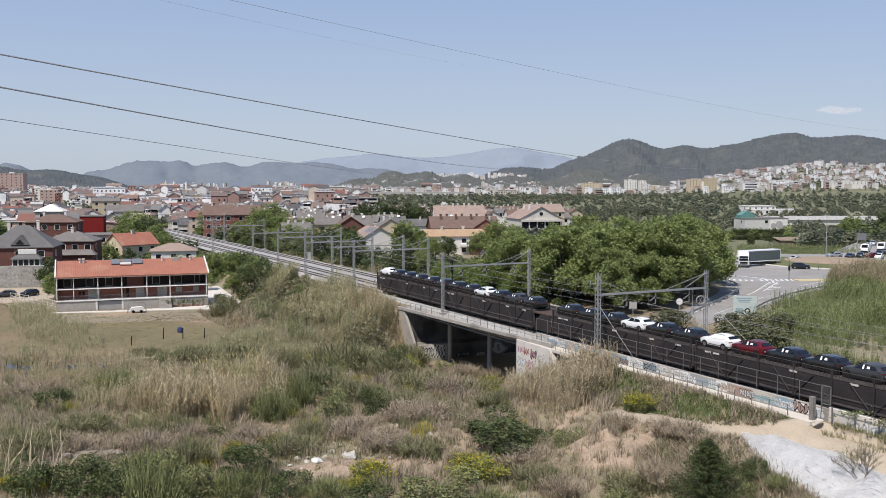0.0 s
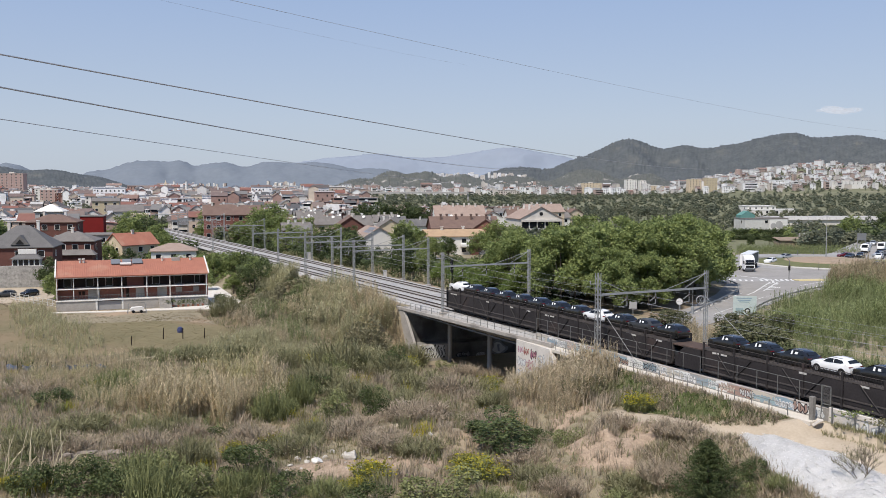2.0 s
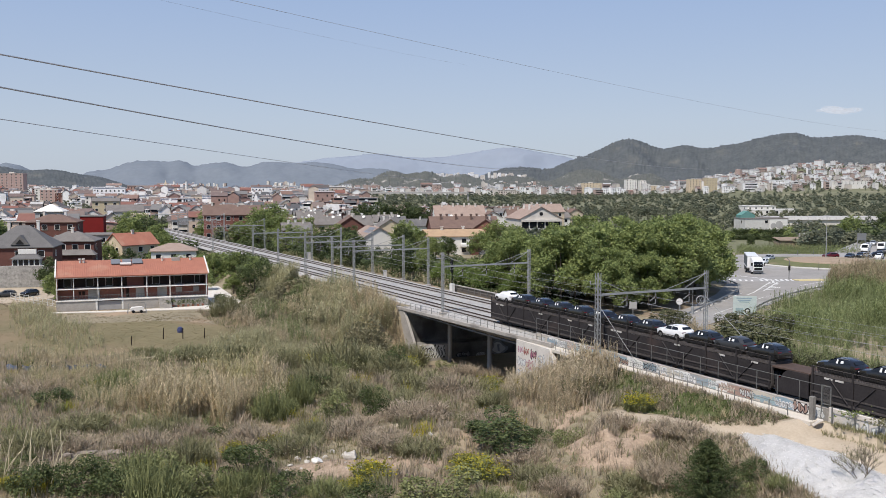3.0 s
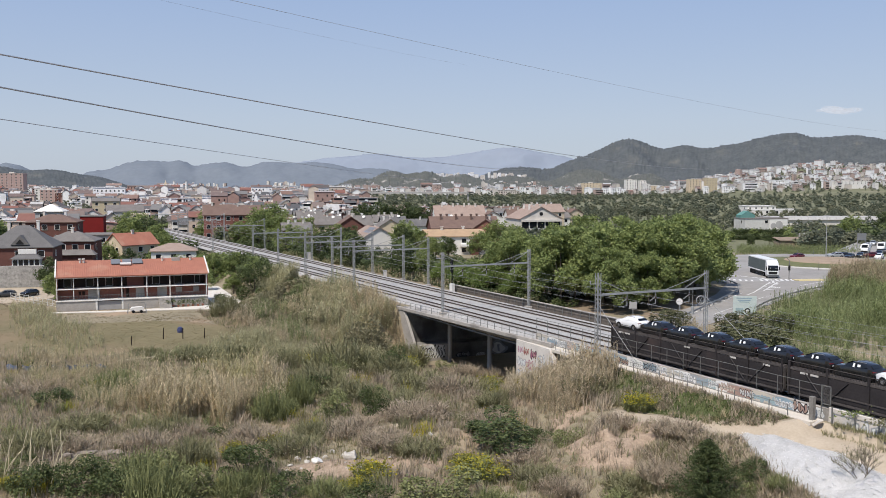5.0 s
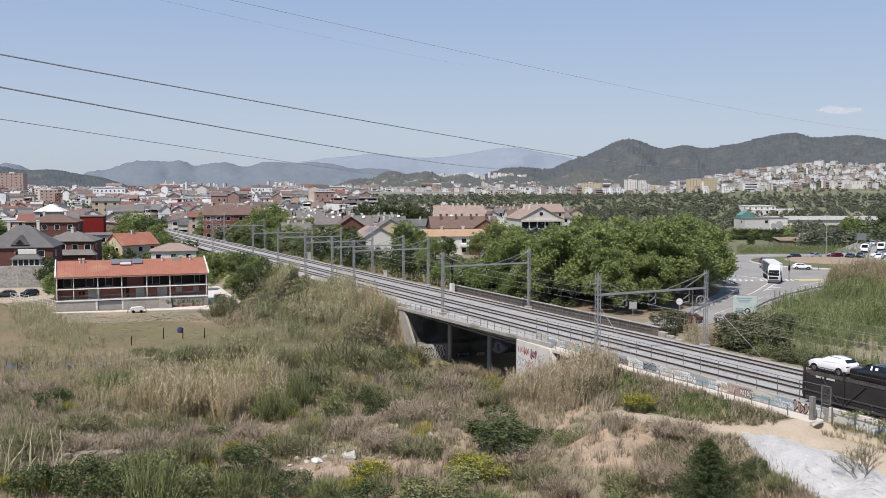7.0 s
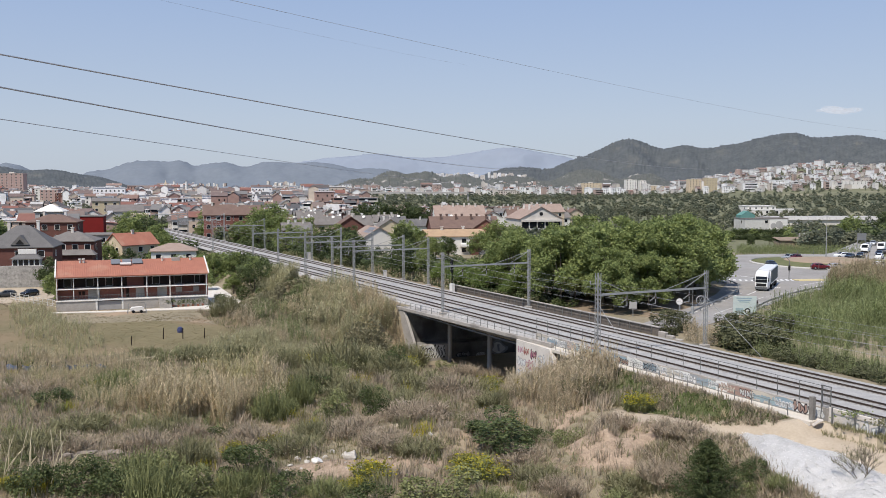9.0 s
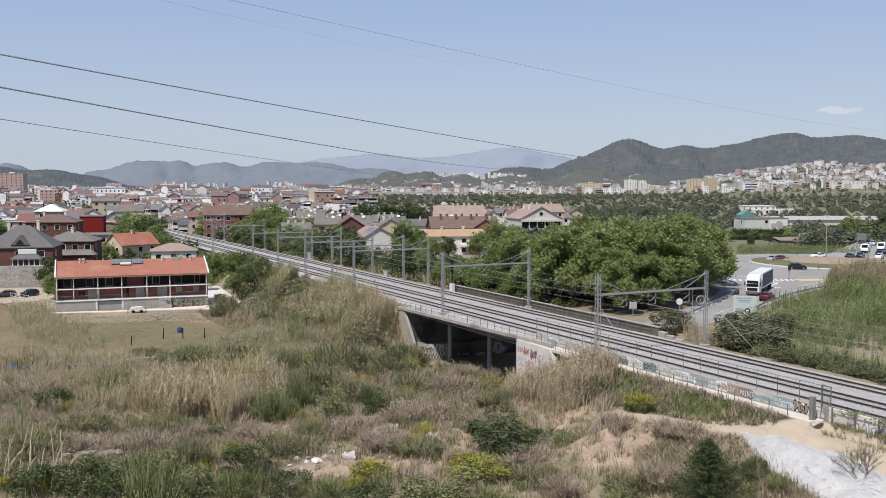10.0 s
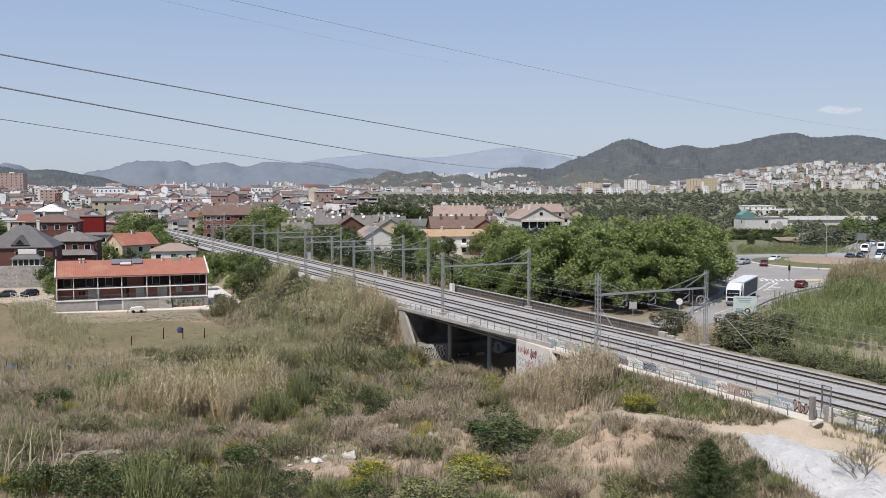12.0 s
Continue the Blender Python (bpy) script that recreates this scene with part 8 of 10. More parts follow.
def build_trees():
    kinds = []
    for k in range(4):
        g, v, f = tree_meshes(60 + k, 10.0, 4.0, 5200, 0.22, 0.18)
        kinds.append((g.mesh("trunk", M_BARK, True), big_mesh("crown", v, f, M_LEAF if k else M_LEAF_DARK)))
    rng = random.Random(3)
    spots = [(-62, 340, 1.5), (-56, 330, 1.4), (-68, 352, 1.3), (-50, 345, 1.2), (-34.5, 306, 0.85), (-30, 300, 0.8), (-28.5, 296, 0.7), (-11.5, 290, 1.0), (-8.5, 284, 0.95), (-11.5, 279, 0.8), (-3.5, 270, 0.7), (1.5, 268, 0.65), (10, 262, 0.8), (-2, 262, 0.6), (-36, 428, 1.4), (-31, 436, 1.35), (-27, 430, 1.45), (-22, 438, 1.35), (-18, 430, 1.4), (-13, 437, 1.4), (-9, 431, 1.35), (-5, 440, 1.3), (-33, 446, 1.4), (-16, 448, 1.4), (16, 275, 1.1), (22, 290, 1.0),
             (-95.5, 318, 1.2), (-101, 327, 1.3), (-107, 339, 1.35), (-90, 302, 0.95), (-114, 351, 1.3), (-121, 364, 1.3), (-110, 384, 1.2), (-104, 374, 1.3), (-98, 402, 1.4), (-90, 332, 1.1), (-117, 396, 1.2), (-150, 318, 1.4), (-156, 326, 1.3), (-120, 348, 0.9), (-146, 372, 1.0), (-104, 320, 0.8), (-98, 362, 1.2), (-104, 350, 1.0), (-86, 338, 0.9), (-110, 372, 1.1), (-78, 318, 0.8), (-120, 400, 1.2), (-94, 390, 1.1), (-135, 420, 1.1), (-88, 300, 0.7), (-100, 282, 0.7), (-85, 280, 0.6), (-92, 276, 0.6), (-108, 262, 0.7), (-72, 258, 0.6), (-64, 252, 0.7),
             (-60, 247, 0.8), (-51, 239, 0.7), (-44, 222, 0.65), (-82, 205, 0.6), (-87, 212, 0.6), (-95, 228, 0.7), (-10, 224, 0.85), (-5, 216, 0.6), (1, 211, 0.5), (6, 205, 0.55), (-14, 232, 0.8), (10, 212, 0.6), (-19, 240, 0.7), (-136, 290, 1.3), (-142, 300, 1.4), (-130, 300, 1.1),
             (70, 300, 0.7), (78, 310, 0.5), (90, 330, 0.45), (100, 340, 0.4), (112, 345, 0.4), (124, 350, 0.45), (136, 352, 0.5), (128, 372, 0.45), (140, 380, 0.45), (152, 392, 0.5), (164, 385, 1.0), (172, 398, 1.2), (186, 402, 1.2), (146, 360, 0.45), (158, 366, 0.6), (118, 390, 0.5), (106, 380, 0.45), (178, 370, 1.2), (192, 380, 1.3), (120, 402, 0.5), (134, 410, 0.5)]
    for k in range(22):
        p = on_track(-98 - 9.5 * k, 17.5 + 5 * (k % 3) + rng.uniform(-1, 1))
        spots.append((p.x, p.y, rng.uniform(0.6, 0.95)))
    for k in range(8):
        p = on_track(-112 - 10 * k, -9.5 - 5 * (k % 3) + rng.uniform(-1, 1))
        spots.append((p.x, p.y, rng.uniform(0.35, 0.6)))
    for i, (x, y, s) in enumerate(spots):
        if -9 < off_track(x, y)[1] < 16 or y < 290 and -0.083 < x / y < -0.056:
            continue
        tr, cr = kinds[0 if y > 425 else rng.randrange(4)]
        t = thing("tree", pose(x, y, float(ground_z(x, y)), 0, 0, rng.uniform(0, 360)), "broad green tree among the houses" if x < 60 else "bushy green tree beyond the roundabout", "tree", "town trees")
        t.scale = (s, s, s * rng.uniform(0.9, 1.1))
        part("trunk", tr, None, t)
        part("crown", cr, None, t)
    # a dark young conifer and a leafless sapling in front
    r2 = np.random.default_rng(6)
    pts = []
    for j in range(520):
        q = r2.uniform(0.03, 1) ** 0.85
        a = r2.uniform(0, 6.28)
        reach = ((1 - q) ** 0.8 * 4.2 + 0.12) * r2.uniform(0.6, 1.12)
        for e in np.linspace(0.15, 1, 34):
            pts.append((reach * e * math.cos(a) + r2.normal(0, 0.09), reach * e * math.sin(a) + r2.normal(0, 0.09), 0.15 + 5.6 * q + 0.3 * reach * e * e - 0.15 * reach + r2.normal(0, 0.07)))
    v, f = leaf_cloud(np.array(pts), 0.12, r2, 0.9, 0.26)
    cx, cy = 20.6, 72.5
    c = thing("young_conifer", pose(cx, cy, float(ground_z(cx, cy))), "dark green bushy young conifer", "tree")
    part("trunk", Geo().tube((0, 0, -0.3), (0, 0, 5.6), 0.12, 0.02, 7), M_BARK, c)
    part("crown", big_mesh("crown", v, f, M_LEAF_DARK), None, c)
    bx, by = 31.0, 68.5
    b = thing("bare_sapling", pose(bx, by, float(ground_z(bx, by))), "small nearly leafless grey sapling", "tree")
    g = Geo()
    rr = random.Random(2)
    def grow(p, d, ln, r, n):
        q = p + d * ln
        g.tube(p, q, r, r * 0.65, 4)
        if n:
            for _ in range(3):
                e = (d + Vector((rr.uniform(-0.8, 0.8), rr.uniform(-0.8, 0.8), rr.uniform(-0.1, 0.5)))).normalized()
                grow(q, e, ln * rr.uniform(0.6, 0.85), r * 0.6, n - 1)
    for k in range(4):
        grow(Vector((0, 0, -0.2)), Vector((rr.uniform(-0.6, 0.6), rr.uniform(-0.6, 0.6), 1)).normalized(), 0.9, 0.04, 4)
    b.scale = (1.5, 1.5, 1.45)
    part("branch", g, M_BARK, b)
    rs = np.random.default_rng(14)
    pts = np.array(g.v)[rs.integers(len(g.v) // 2, len(g.v), 900)] + rs.normal(0, 0.06, (900, 3))
    v, f = leaf_cloud(pts[pts[:, 2] > 1.0], 0.045, rs, 1.2, 0.3)
    part("foliage", big_mesh("foliage", v, f, M_OLIVE), None, b)


build_trees()


def build_distant_trees():
    rng = np.random.default_rng(55)
    zones = ((-0.48, -0.1, 330, 800, 1000), (-0.48, -0.1, 800, 1500, 2300), (-0.14, 0.14, 470, 800, 260), (-0.14, 0.14, 800, 1500, 700), (0.10, 0.50, 420, 800, 480), (0.10, 0.50, 800, 1500, 850), (0.02, 0.30, 300, 420, 200), (0.37, 0.5, 330, 420, 110), (0.1, 0.52, 1500, 2900, 1900), (0.2, 0.52, 1850, 3000, 2600), (-0.48, 0.1, 1500, 2300, 900))
    lobes = [(0, 0, 0.55, 0.42), (0.25, 0.1, 0.4, 0.3), (-0.22, 0.15, 0.45, 0.3), (0.05, -0.25, 0.4, 0.3), (0, 0.1, 0.75, 0.25)]
    fine = leaf_cloud(crown_points(lobes, 170, rng), 0.115, rng)
    coarse = leaf_cloud(crown_points(lobes, 36, rng), 0.21, rng)
    for name, tp, near in (("distant_trees", fine, True), ("distant_woods", coarse, False)):
        X, Y = [], []
        for t0, t1, d0, d1, n in zones:
            if (d1 <= 800) == near:
                x, y = in_patch(rng, n, t0, t1, d0, d1)
                s, l = off_track(x, y)
                ok = (np.hypot(x - 102, y - 250) > 60) & ~((np.abs(x / y - 0.33) < 0.045) & (y < 470)) & ~((x > 180) & (x < 250) & (np.abs(y - 545) < 16)) & ((l > 16) | (l < -8))
                ok &= np.abs(wave(x, y, 0.02, 1)) > 0.1
                X.append(x[ok])
                Y.append(y[ok])
        x, y = np.concatenate(X), np.concatenate(Y)
        n = len(x)
        h = rng.uniform(2.5, 7.2, n)
        w = h * rng.uniform(0.8, 1.5, n)
        pick = rng.random(n)
        for suffix, mtl, ok in (("", M_LEAF_HAZED, pick < 0.6), ("_pale", M_OLIVE_HAZED, pick >= 0.6)):
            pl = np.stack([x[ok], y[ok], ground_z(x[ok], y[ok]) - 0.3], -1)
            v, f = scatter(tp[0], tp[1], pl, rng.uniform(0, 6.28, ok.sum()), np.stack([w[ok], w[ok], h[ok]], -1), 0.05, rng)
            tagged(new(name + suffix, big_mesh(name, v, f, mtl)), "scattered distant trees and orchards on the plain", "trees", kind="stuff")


# leaf colours greyed and flattened to carry the haze over the plain
M_LEAF_HAZED = mat("hazed_leaf", (0.16, 0.175, 0.125), (0.115, 0.13, 0.09), scale=0.02, fine=0.3, bump=0, island=0.15, trans=0.3)
M_OLIVE_HAZED = mat("hazed_scrub_leaf", (0.195, 0.20, 0.135), (0.13, 0.14, 0.09), scale=0.02, fine=0.3, bump=0, island=0.15, trans=0.3)
build_distant_trees()


M_STRAW = mat("straw_thicket", (0.42, 0.35, 0.235), (0.24, 0.20, 0.13), scale=0.5, fine=2, bump=0, island=0.25, trans=0.2, c=(0.30, 0.29, 0.165), mix=0.5)


def build_undergrowth():
    """Bushes and hedges beyond the line, under the park trees and on the plain."""
    rng = np.random.default_rng(88)
    lobes = [(0.28 * math.cos(t * 1.3), 0.28 * math.sin(t * 1.3), 0.22 + 0.13 * (t % 5), 0.24) for t in range(9)]
    tp = leaf_cloud(crown_points(lobes, 140, rng), 0.10, rng)
    tight = leaf_cloud(crown_points(lobes, 480, rng), 0.055, rng)
    def belt(name, mtl, x, y, h0, h1, wide, label, tp=tp):
        l = off_track(x, y)[1]
        ok = ~house_drive(x, y) & ((l > 14) | (l < -5.5))
        x, y = x[ok], y[ok]
        n = len(x)
        h = rng.uniform(h0, h1, n)
        w = h * wide * rng.uniform(0.8, 1.3, n)
        v, f = scatter(tp[0], tp[1], np.stack([x, y, ground_z(x, y) - 0.1], -1), rng.uniform(0, 6.28, n), np.stack([w, w, h], -1), 0.06, rng)
        tagged(new(name, big_mesh(name, v, f, mtl)), label, "bushes", kind="stuff")
    def along(n, s0, s1, l0, l1):
        s, l = rng.uniform(s0, s1, n), rng.uniform(l0, l1, n)
        return 19.70 + s * UX - l * UY, 118.46 + s * UY + l * UX
    belt("trackside_bushes", M_LEAF_DARK, *along(330, -300, -66, 15.5, 31), 1.4, 3.4, 1.3, "dense dark bushes behind the railway")
    belt("trackside_weeds", M_OLIVE, *along(420, -300, -44, 14.3, 24), 0.7, 1.8, 1.5, "olive weeds along the railway fence")
    belt("park_undergrowth", M_LEAF_DARK, *along(70, -80, -44, 15.0, 20), 0.8, 1.9, 1.4, "dark undergrowth at the park edge")
    belt("park_shade_bushes", M_SHRUB_DARK, *along(45, -66, -34, 20, 32), 1.0, 2.0, 1.4, "dark bushes below the park trees")
    belt("garden_hedges", M_LEAF_DARK, *along(170, -200, -70, 30, 54), 1.2, 2.8, 1.3, "garden hedges between the houses and the line")
    x, y = rng.uniform(-92, -56, 90), rng.uniform(222, 268, 90)
    belt("garden_bushes", M_LEAF, x, y, 2.0, 4.2, 1.2, "green garden bushes behind the long house")
    x, y = rng.uniform(-132, -66, 120), rng.uniform(262, 330, 120)
    belt("town_gardens", M_LEAF_DARK, x, y, 2.0, 5.0, 1.1, "dark garden trees between town houses")
    belt("bank_bushes", M_SHRUB_DARK, *along(130, -230, -92, -22, -7), 0.9, 2.3, 1.3, "green bushes on the railway bank")
    belt("ballast_bushes", M_SHRUB_DARK, *along(120, -250, -97, -9, -5.6), 1.2, 2.5, 1.3, "dark bushes growing up to the ballast", tight)
    belt("ballast_weeds", M_OLIVE, *along(150, -250, -90, -8, -5.6), 0.9, 2.0, 1.4, "olive weeds along the ballast edge", tight)
    belt("bank_thicket", M_BANK_SHRUB, *along(150, -135, -70, -26, -6), 1.2, 3.2, 1.2, "olive thicket on the railway bank", tight)
    belt("east_track_weeds", M_THICKET, *along(190, 4, 72, 14.3, 20), 0.8, 2.0, 1.3, "dark weeds along the far side of the track", tight)
    belt("crest_bushes", M_SHRUB_DARK, *along(42, -152, -116, -9, -6), 2.8, 4.8, 1.0, "dark bushes hiding the far tracks", tight)
    belt("bank_dry_thicket", M_STRAW, *along(240, -118, -66, -27, -8), 0.8, 2.2, 1.3, "dry brown thicket on the railway bank", tight)
    x = rng.uniform(134, 164, 90)
    belt("farm_hedge", M_LEAF_DARK, x, 441 + rng.normal(0, 0.8, 90), 2.4, 3.4, 1.0, "dark clipped hedge before the white building")
    x = rng.uniform(122, 150, 80)
    belt("field_hedge", M_LEAF_DARK, x, 404 + rng.normal(0, 0.8, 80), 2.0, 2.9, 1.1, "dark field hedge on the plain")
    x = rng.uniform(0.362, 0.43, 120)
    y = rng.uniform(398, 452, 120)
    belt("orchard", M_LEAF, x * y, y, 2.6, 4.4, 1.1, "rows of green orchard trees on the plain")
    x = rng.uniform(0.43, 0.50, 60)
    y = rng.uniform(345, 420, 60)
    belt("pine_grove", M_LEAF_DARK, x * y, y, 4.5, 8.0, 1.0, "dark pines beyond the roundabout")
    x, y = rng.uniform(36.8, 43.0, 80), rng.uniform(116.5, 125.5, 80)
    belt("roadside_thicket", M_THICKET, x, y, 2.2, 3.7, 1.1, "dark thicket beside the road board", tight)


build_undergrowth()
build_house_yard()

# ---- paths, stones and earth ----
M_SAND = mat("sandy_path", (0.46, 0.385, 0.295), (0.35, 0.29, 0.215), scale=0.5, fine=5, bump=0.3)
M_EARTH = mat("bare_earth", (0.42, 0.325, 0.24), (0.21, 0.155, 0.11), scale=1.1, fine=4, bump=1.0, c=(0.20, 0.155, 0.105), mix=0.56)
M_GRAVEL = mat("white_gravel", (0.62, 0.61, 0.60), (0.42, 0.415, 0.405), scale=1.2, fine=9, bump=0.6, island=0.22)
M_ROCK = mat("limestone", (0.55, 0.51, 0.45), (0.36, 0.33, 0.29), scale=1.2, fine=7, bump=0.6)
M_TURF = mat("green_turf", (0.125, 0.14, 0.06), (0.075, 0.085, 0.036), scale=0.5, fine=4, bump=0.6, c=(0.27, 0.205, 0.13), mix=0.57)
M_FIELD = mat("meadow_soil", (0.205, 0.17, 0.096), (0.13, 0.114, 0.06), scale=0.08, fine=0.8, bump=0.5, c=(0.26, 0.185, 0.12), mix=0.47)


def rock_geo(r, seed, flat=0.7):
    rr = random.Random(seed)
    bm = bmesh.new()
    bmesh.ops.create_icosphere(bm, subdivisions=2, radius=1.0)
    k = [Vector((rr.uniform(-1, 1), rr.uniform(-1, 1), rr.uniform(-1, 1))).normalized() for _ in range(15)]
    for v in bm.verts:
        c = v.co.copy()
        for d in k:
            e = c.dot(d)
            if e > 0.6:
                c -= d * (e - 0.6)
        v.co = Vector((c.x * r * 1.2, c.y * r, max(c.z, -0.4) * r * flat))
    g = Geo()
    g.add([tuple(v.co) for v in bm.verts], [tuple(v.index for v in f.verts) for f in bm.faces])
    bm.free()
    return g


M_SHELF = mat("layered_rock", (0.33, 0.28, 0.23), (0.16, 0.135, 0.11), scale=1.5, fine=6, bump=0.9)


def build_paths():
    lay("meadow", [(-31, 141), (-24, 150), (-26, 158), (-33, 164), (-42, 172), (-50, 176), (-62, 174), (-72, 172), (-82, 186), (-96, 205), (-112, 205), (-104, 170), (-88, 150), (-68, 141), (-50, 139)], M_FIELD, "mown half-dry meadow, green and brown", "meadow", 0.05, rows=26)
    lay("sandy_path", [tuple(on_track(s, l)[:2]) for s, l in ((22, -15.0), (26, -14.8), (30, -13.6), (34, -11.0), (37, -9.4), (41, -10.0), (47, -9.4), (56, -9.2), (66, -9.4), (66, -4.6), (52, -4.6), (44, -4.5), (40.5, -4.5), (39.5, -4.2), (36.6, -4.2), (36.3, -6.6), (33, -7.6), (28, -9.0), (23.5, -11.4), (20, -12.8))], M_SAND, "pale sandy footpath", "path", 0.05, rows=14)
    lay("grass_bank", [tuple(on_track(s, l)[:2]) for s, l in ((10, -6.0), (16, -5.8), (24, -5.6), (30, -5.5), (35, -5.6), (35.4, -6.4), (32.6, -7.5), (28, -8.9), (23, -11.0), (17, -12.3), (11, -9.5))], M_TURF, "green grassy bank below the footway", "grass bank", 0.06, rows=10)
    for x, y, rx, ry, t, sd in ((15.2, 85.2, 4.2, 3.0, 0.2, 1), (13, 95.5, 2.4, 1.4, 0.2, 2), (18.6, 87.5, 2.0, 1.6, 0.2, 3), (24.6, 80.5, 1.2, 0.8, 0.3, 15), (22.3, 77.6, 0.9, 1.2, 0.4, 16), (9.5, 84, 1.6, 1.2, 0, 4), (1, 95, 3.5, 1.0, 0.2, 5), (-2, 86, 2.6, 1.2, 0.1, 6), (-6, 103, 4.5, 0.7, 0.1, 7), (-14, 97, 4, 0.6, 0.15, 8), (-9.5, 85.8, 4.6, 2.2, 0.1, 19), (5, 88, 2, 1, 0.4, 9), (-36, 92, 4, 0.8, 0, 11), (-18, 88, 2.2, 1.0, 0, 12), (10, 103, 2.5, 0.9, 0.3, 13), (24.5, 79, 1.6, 1.4, 0.3, 14)):
        lay("earth_patch", blob(x, y, rx, ry, t, sd), M_EARTH, "bare reddish brown earth among scrub", "earth", 0.07, rows=6, bulge=0.15)
    # gravel heap
    rng = np.random.default_rng(21)
    a = np.array((26.6, 84.3)); b = np.array((33.0, 62.0))
    rows, cols = 60, 26
    V = []
    d = (b - a) / np.linalg.norm(b - a)
    nrm = np.array((d[1], -d[0])) * -1
    for i in range(rows):
        q = i / (rows - 1)
        c = a + (b - a) * q
        half = 0.7 + 2.9 * smooth(0, 0.45, q)
        for j in range(cols):
            e = -1 + 2 * j / (cols - 1)
            p = c + nrm * half * e
            hgt = 1.35 * smooth(0, 0.3, q) * (1 - abs(e) ** 1.6) + 0.14 * float(wave(p[0], p[1], 1.6)) + 0.035 * rng.normal()
            V.append((p[0], p[1], float(ground_z(p[0], p[1])) + (hgt + 0.12 if abs(e) < 0.99 and 0 < i < rows - 1 else -0.4)))
    i, j = np.meshgrid(np.arange(rows - 1), np.arange(cols - 1), indexing="ij")
    q = np.stack([i * cols + j, i * cols + j + 1, (i + 1) * cols + j + 1, (i + 1) * cols + j], -1).reshape(-1, 4)
    V = np.array(V)
    tagged(new("gravel_heap", big_mesh("gravel_heap", V, q, M_GRAVEL)), "heap of pale grey crushed stone beside the path", "gravel", kind="structure")
    k = rng.integers(cols, len(V) - cols, 13000)
    tv = np.array([(1, 0, -.3), (0, 1, -.3), (-1, 0, -.3), (0, -1, -.3), (.5, .4, .7), (-.5, .5, .6), (-.4, -.6, .7), (.6, -.4, .5)])
    tf = np.array([(0, 1, 5, 4), (1, 2, 6, 5), (2, 3, 7, 6), (3, 0, 4, 7), (4, 5, 6, 7)])
    sz = rng.uniform(0.02, 0.05, len(k))
    v, f = scatter(tv, tf, V[k] + rng.normal(0, 0.13, (len(k), 3)) * (1, 1, 0.1), rng.uniform(0, 6.28, len(k)), np.stack([sz, sz, sz], -1), 0.4, rng)
    tagged(new("gravel", big_mesh("gravel", v, f, M_GRAVEL)), "loose pale grey stones", "gravel", kind="stuff")
    for n, (x, y, r, m) in enumerate(((-11.7, 86.8, 0.75, M_WHITE), (-8.6, 87.4, 0.85, M_ROCK), (-9.3, 88.4, 0.5, M_ROCK), (-13.0, 91.7, 0.45, M_ROCK), (-13.8, 88.4, 0.5, M_ROCK), (-12.8, 87.6, 0.4, M_ROCK), (-10.6, 90.0, 0.4, M_ROCK), (-7.3, 89.2, 0.4, M_ROCK), (-11.2, 88.6, 0.35, M_ROCK), (-4.2, 90.2, 0.4, M_ROCK), (-1.2, 91.5, 0.35, M_ROCK), (-15.3, 90.4, 0.4, M_ROCK), (9.6, 82.3, 0.4, M_EARTH), (2.3, 85.5, 0.45, M_EARTH))):
        o = part("boulder", rock_geo(0.85 * r, 30 + n, 0.95), m, at=pose(x, y, float(ground_z(x, y)) + 0.3 * r, 0, 0, n * 47))
        tagged(o, "bright white lump lying in the scrub" if m is M_WHITE else "angular pale boulder lying in the scrub", "rock", "boulders")
    for n in range(26):
        x, y = -9.5 + 4.8 * math.sin(n * 2.7), 86.2 + 2.4 * math.cos(n * 1.9)
        o = part("stone", rock_geo(0.14 + 0.12 * abs(math.sin(n * 5.1)), 130 + n), M_ROCK, at=pose(x, y, float(ground_z(x, y)) + 0.12, 0, 0, n * 61))
        tagged(o, "small pale angular stone on bare earth", "rock", "loose stones")
    # a shelf of layered grey rock and a trodden trail in the scrub
    shelf = thing("rock_shelf", pose(-34.2, 92.2, float(ground_z(-34.2, 92.2)) + 0.15, 0, 0, 16), "shelf of layered grey-brown rock in scrub", "rock")
    for n in range(12):
        part("slab", rock_geo(1.15 - 0.25 * (n % 3), 210 + n, 0.34), M_SHELF, shelf, at=pose(-4.3 + 0.78 * n, 0.5 * math.sin(n * 2.2), 0.24 * (n % 3) - 0.05 * abs(n - 4), 4, 0, 12 * math.sin(n * 1.7)))
    lay("trail", [(-12.4, 94.6), (-10.0, 95.9), (-8.0, 97.0), (-5.4, 97.9), (-3.0, 99.2), (-3.0, 100.0), (-5.8, 98.9), (-8.6, 98.1), (-10.4, 96.9), (-12.8, 95.5)], M_SAND, "narrow trodden trail through the scrub", "path", 0.1, rows=5)
    for n in range(26):
        s = 8 + n * 1.05
        p = on_track(s, -5.5 - 0.35 * math.sin(n * 2.1))
        o = part("edge_stone", rock_geo(0.22 + 0.16 * abs(math.sin(n * 3.7)), 60 + n), M_ROCK, at=pose(p.x, p.y, float(ground_z(p.x, p.y)) + 0.05, 0, 0, n * 77))
        tagged(o, "pale rough stone along the footway edge", "rock", "edge stones")


build_paths()


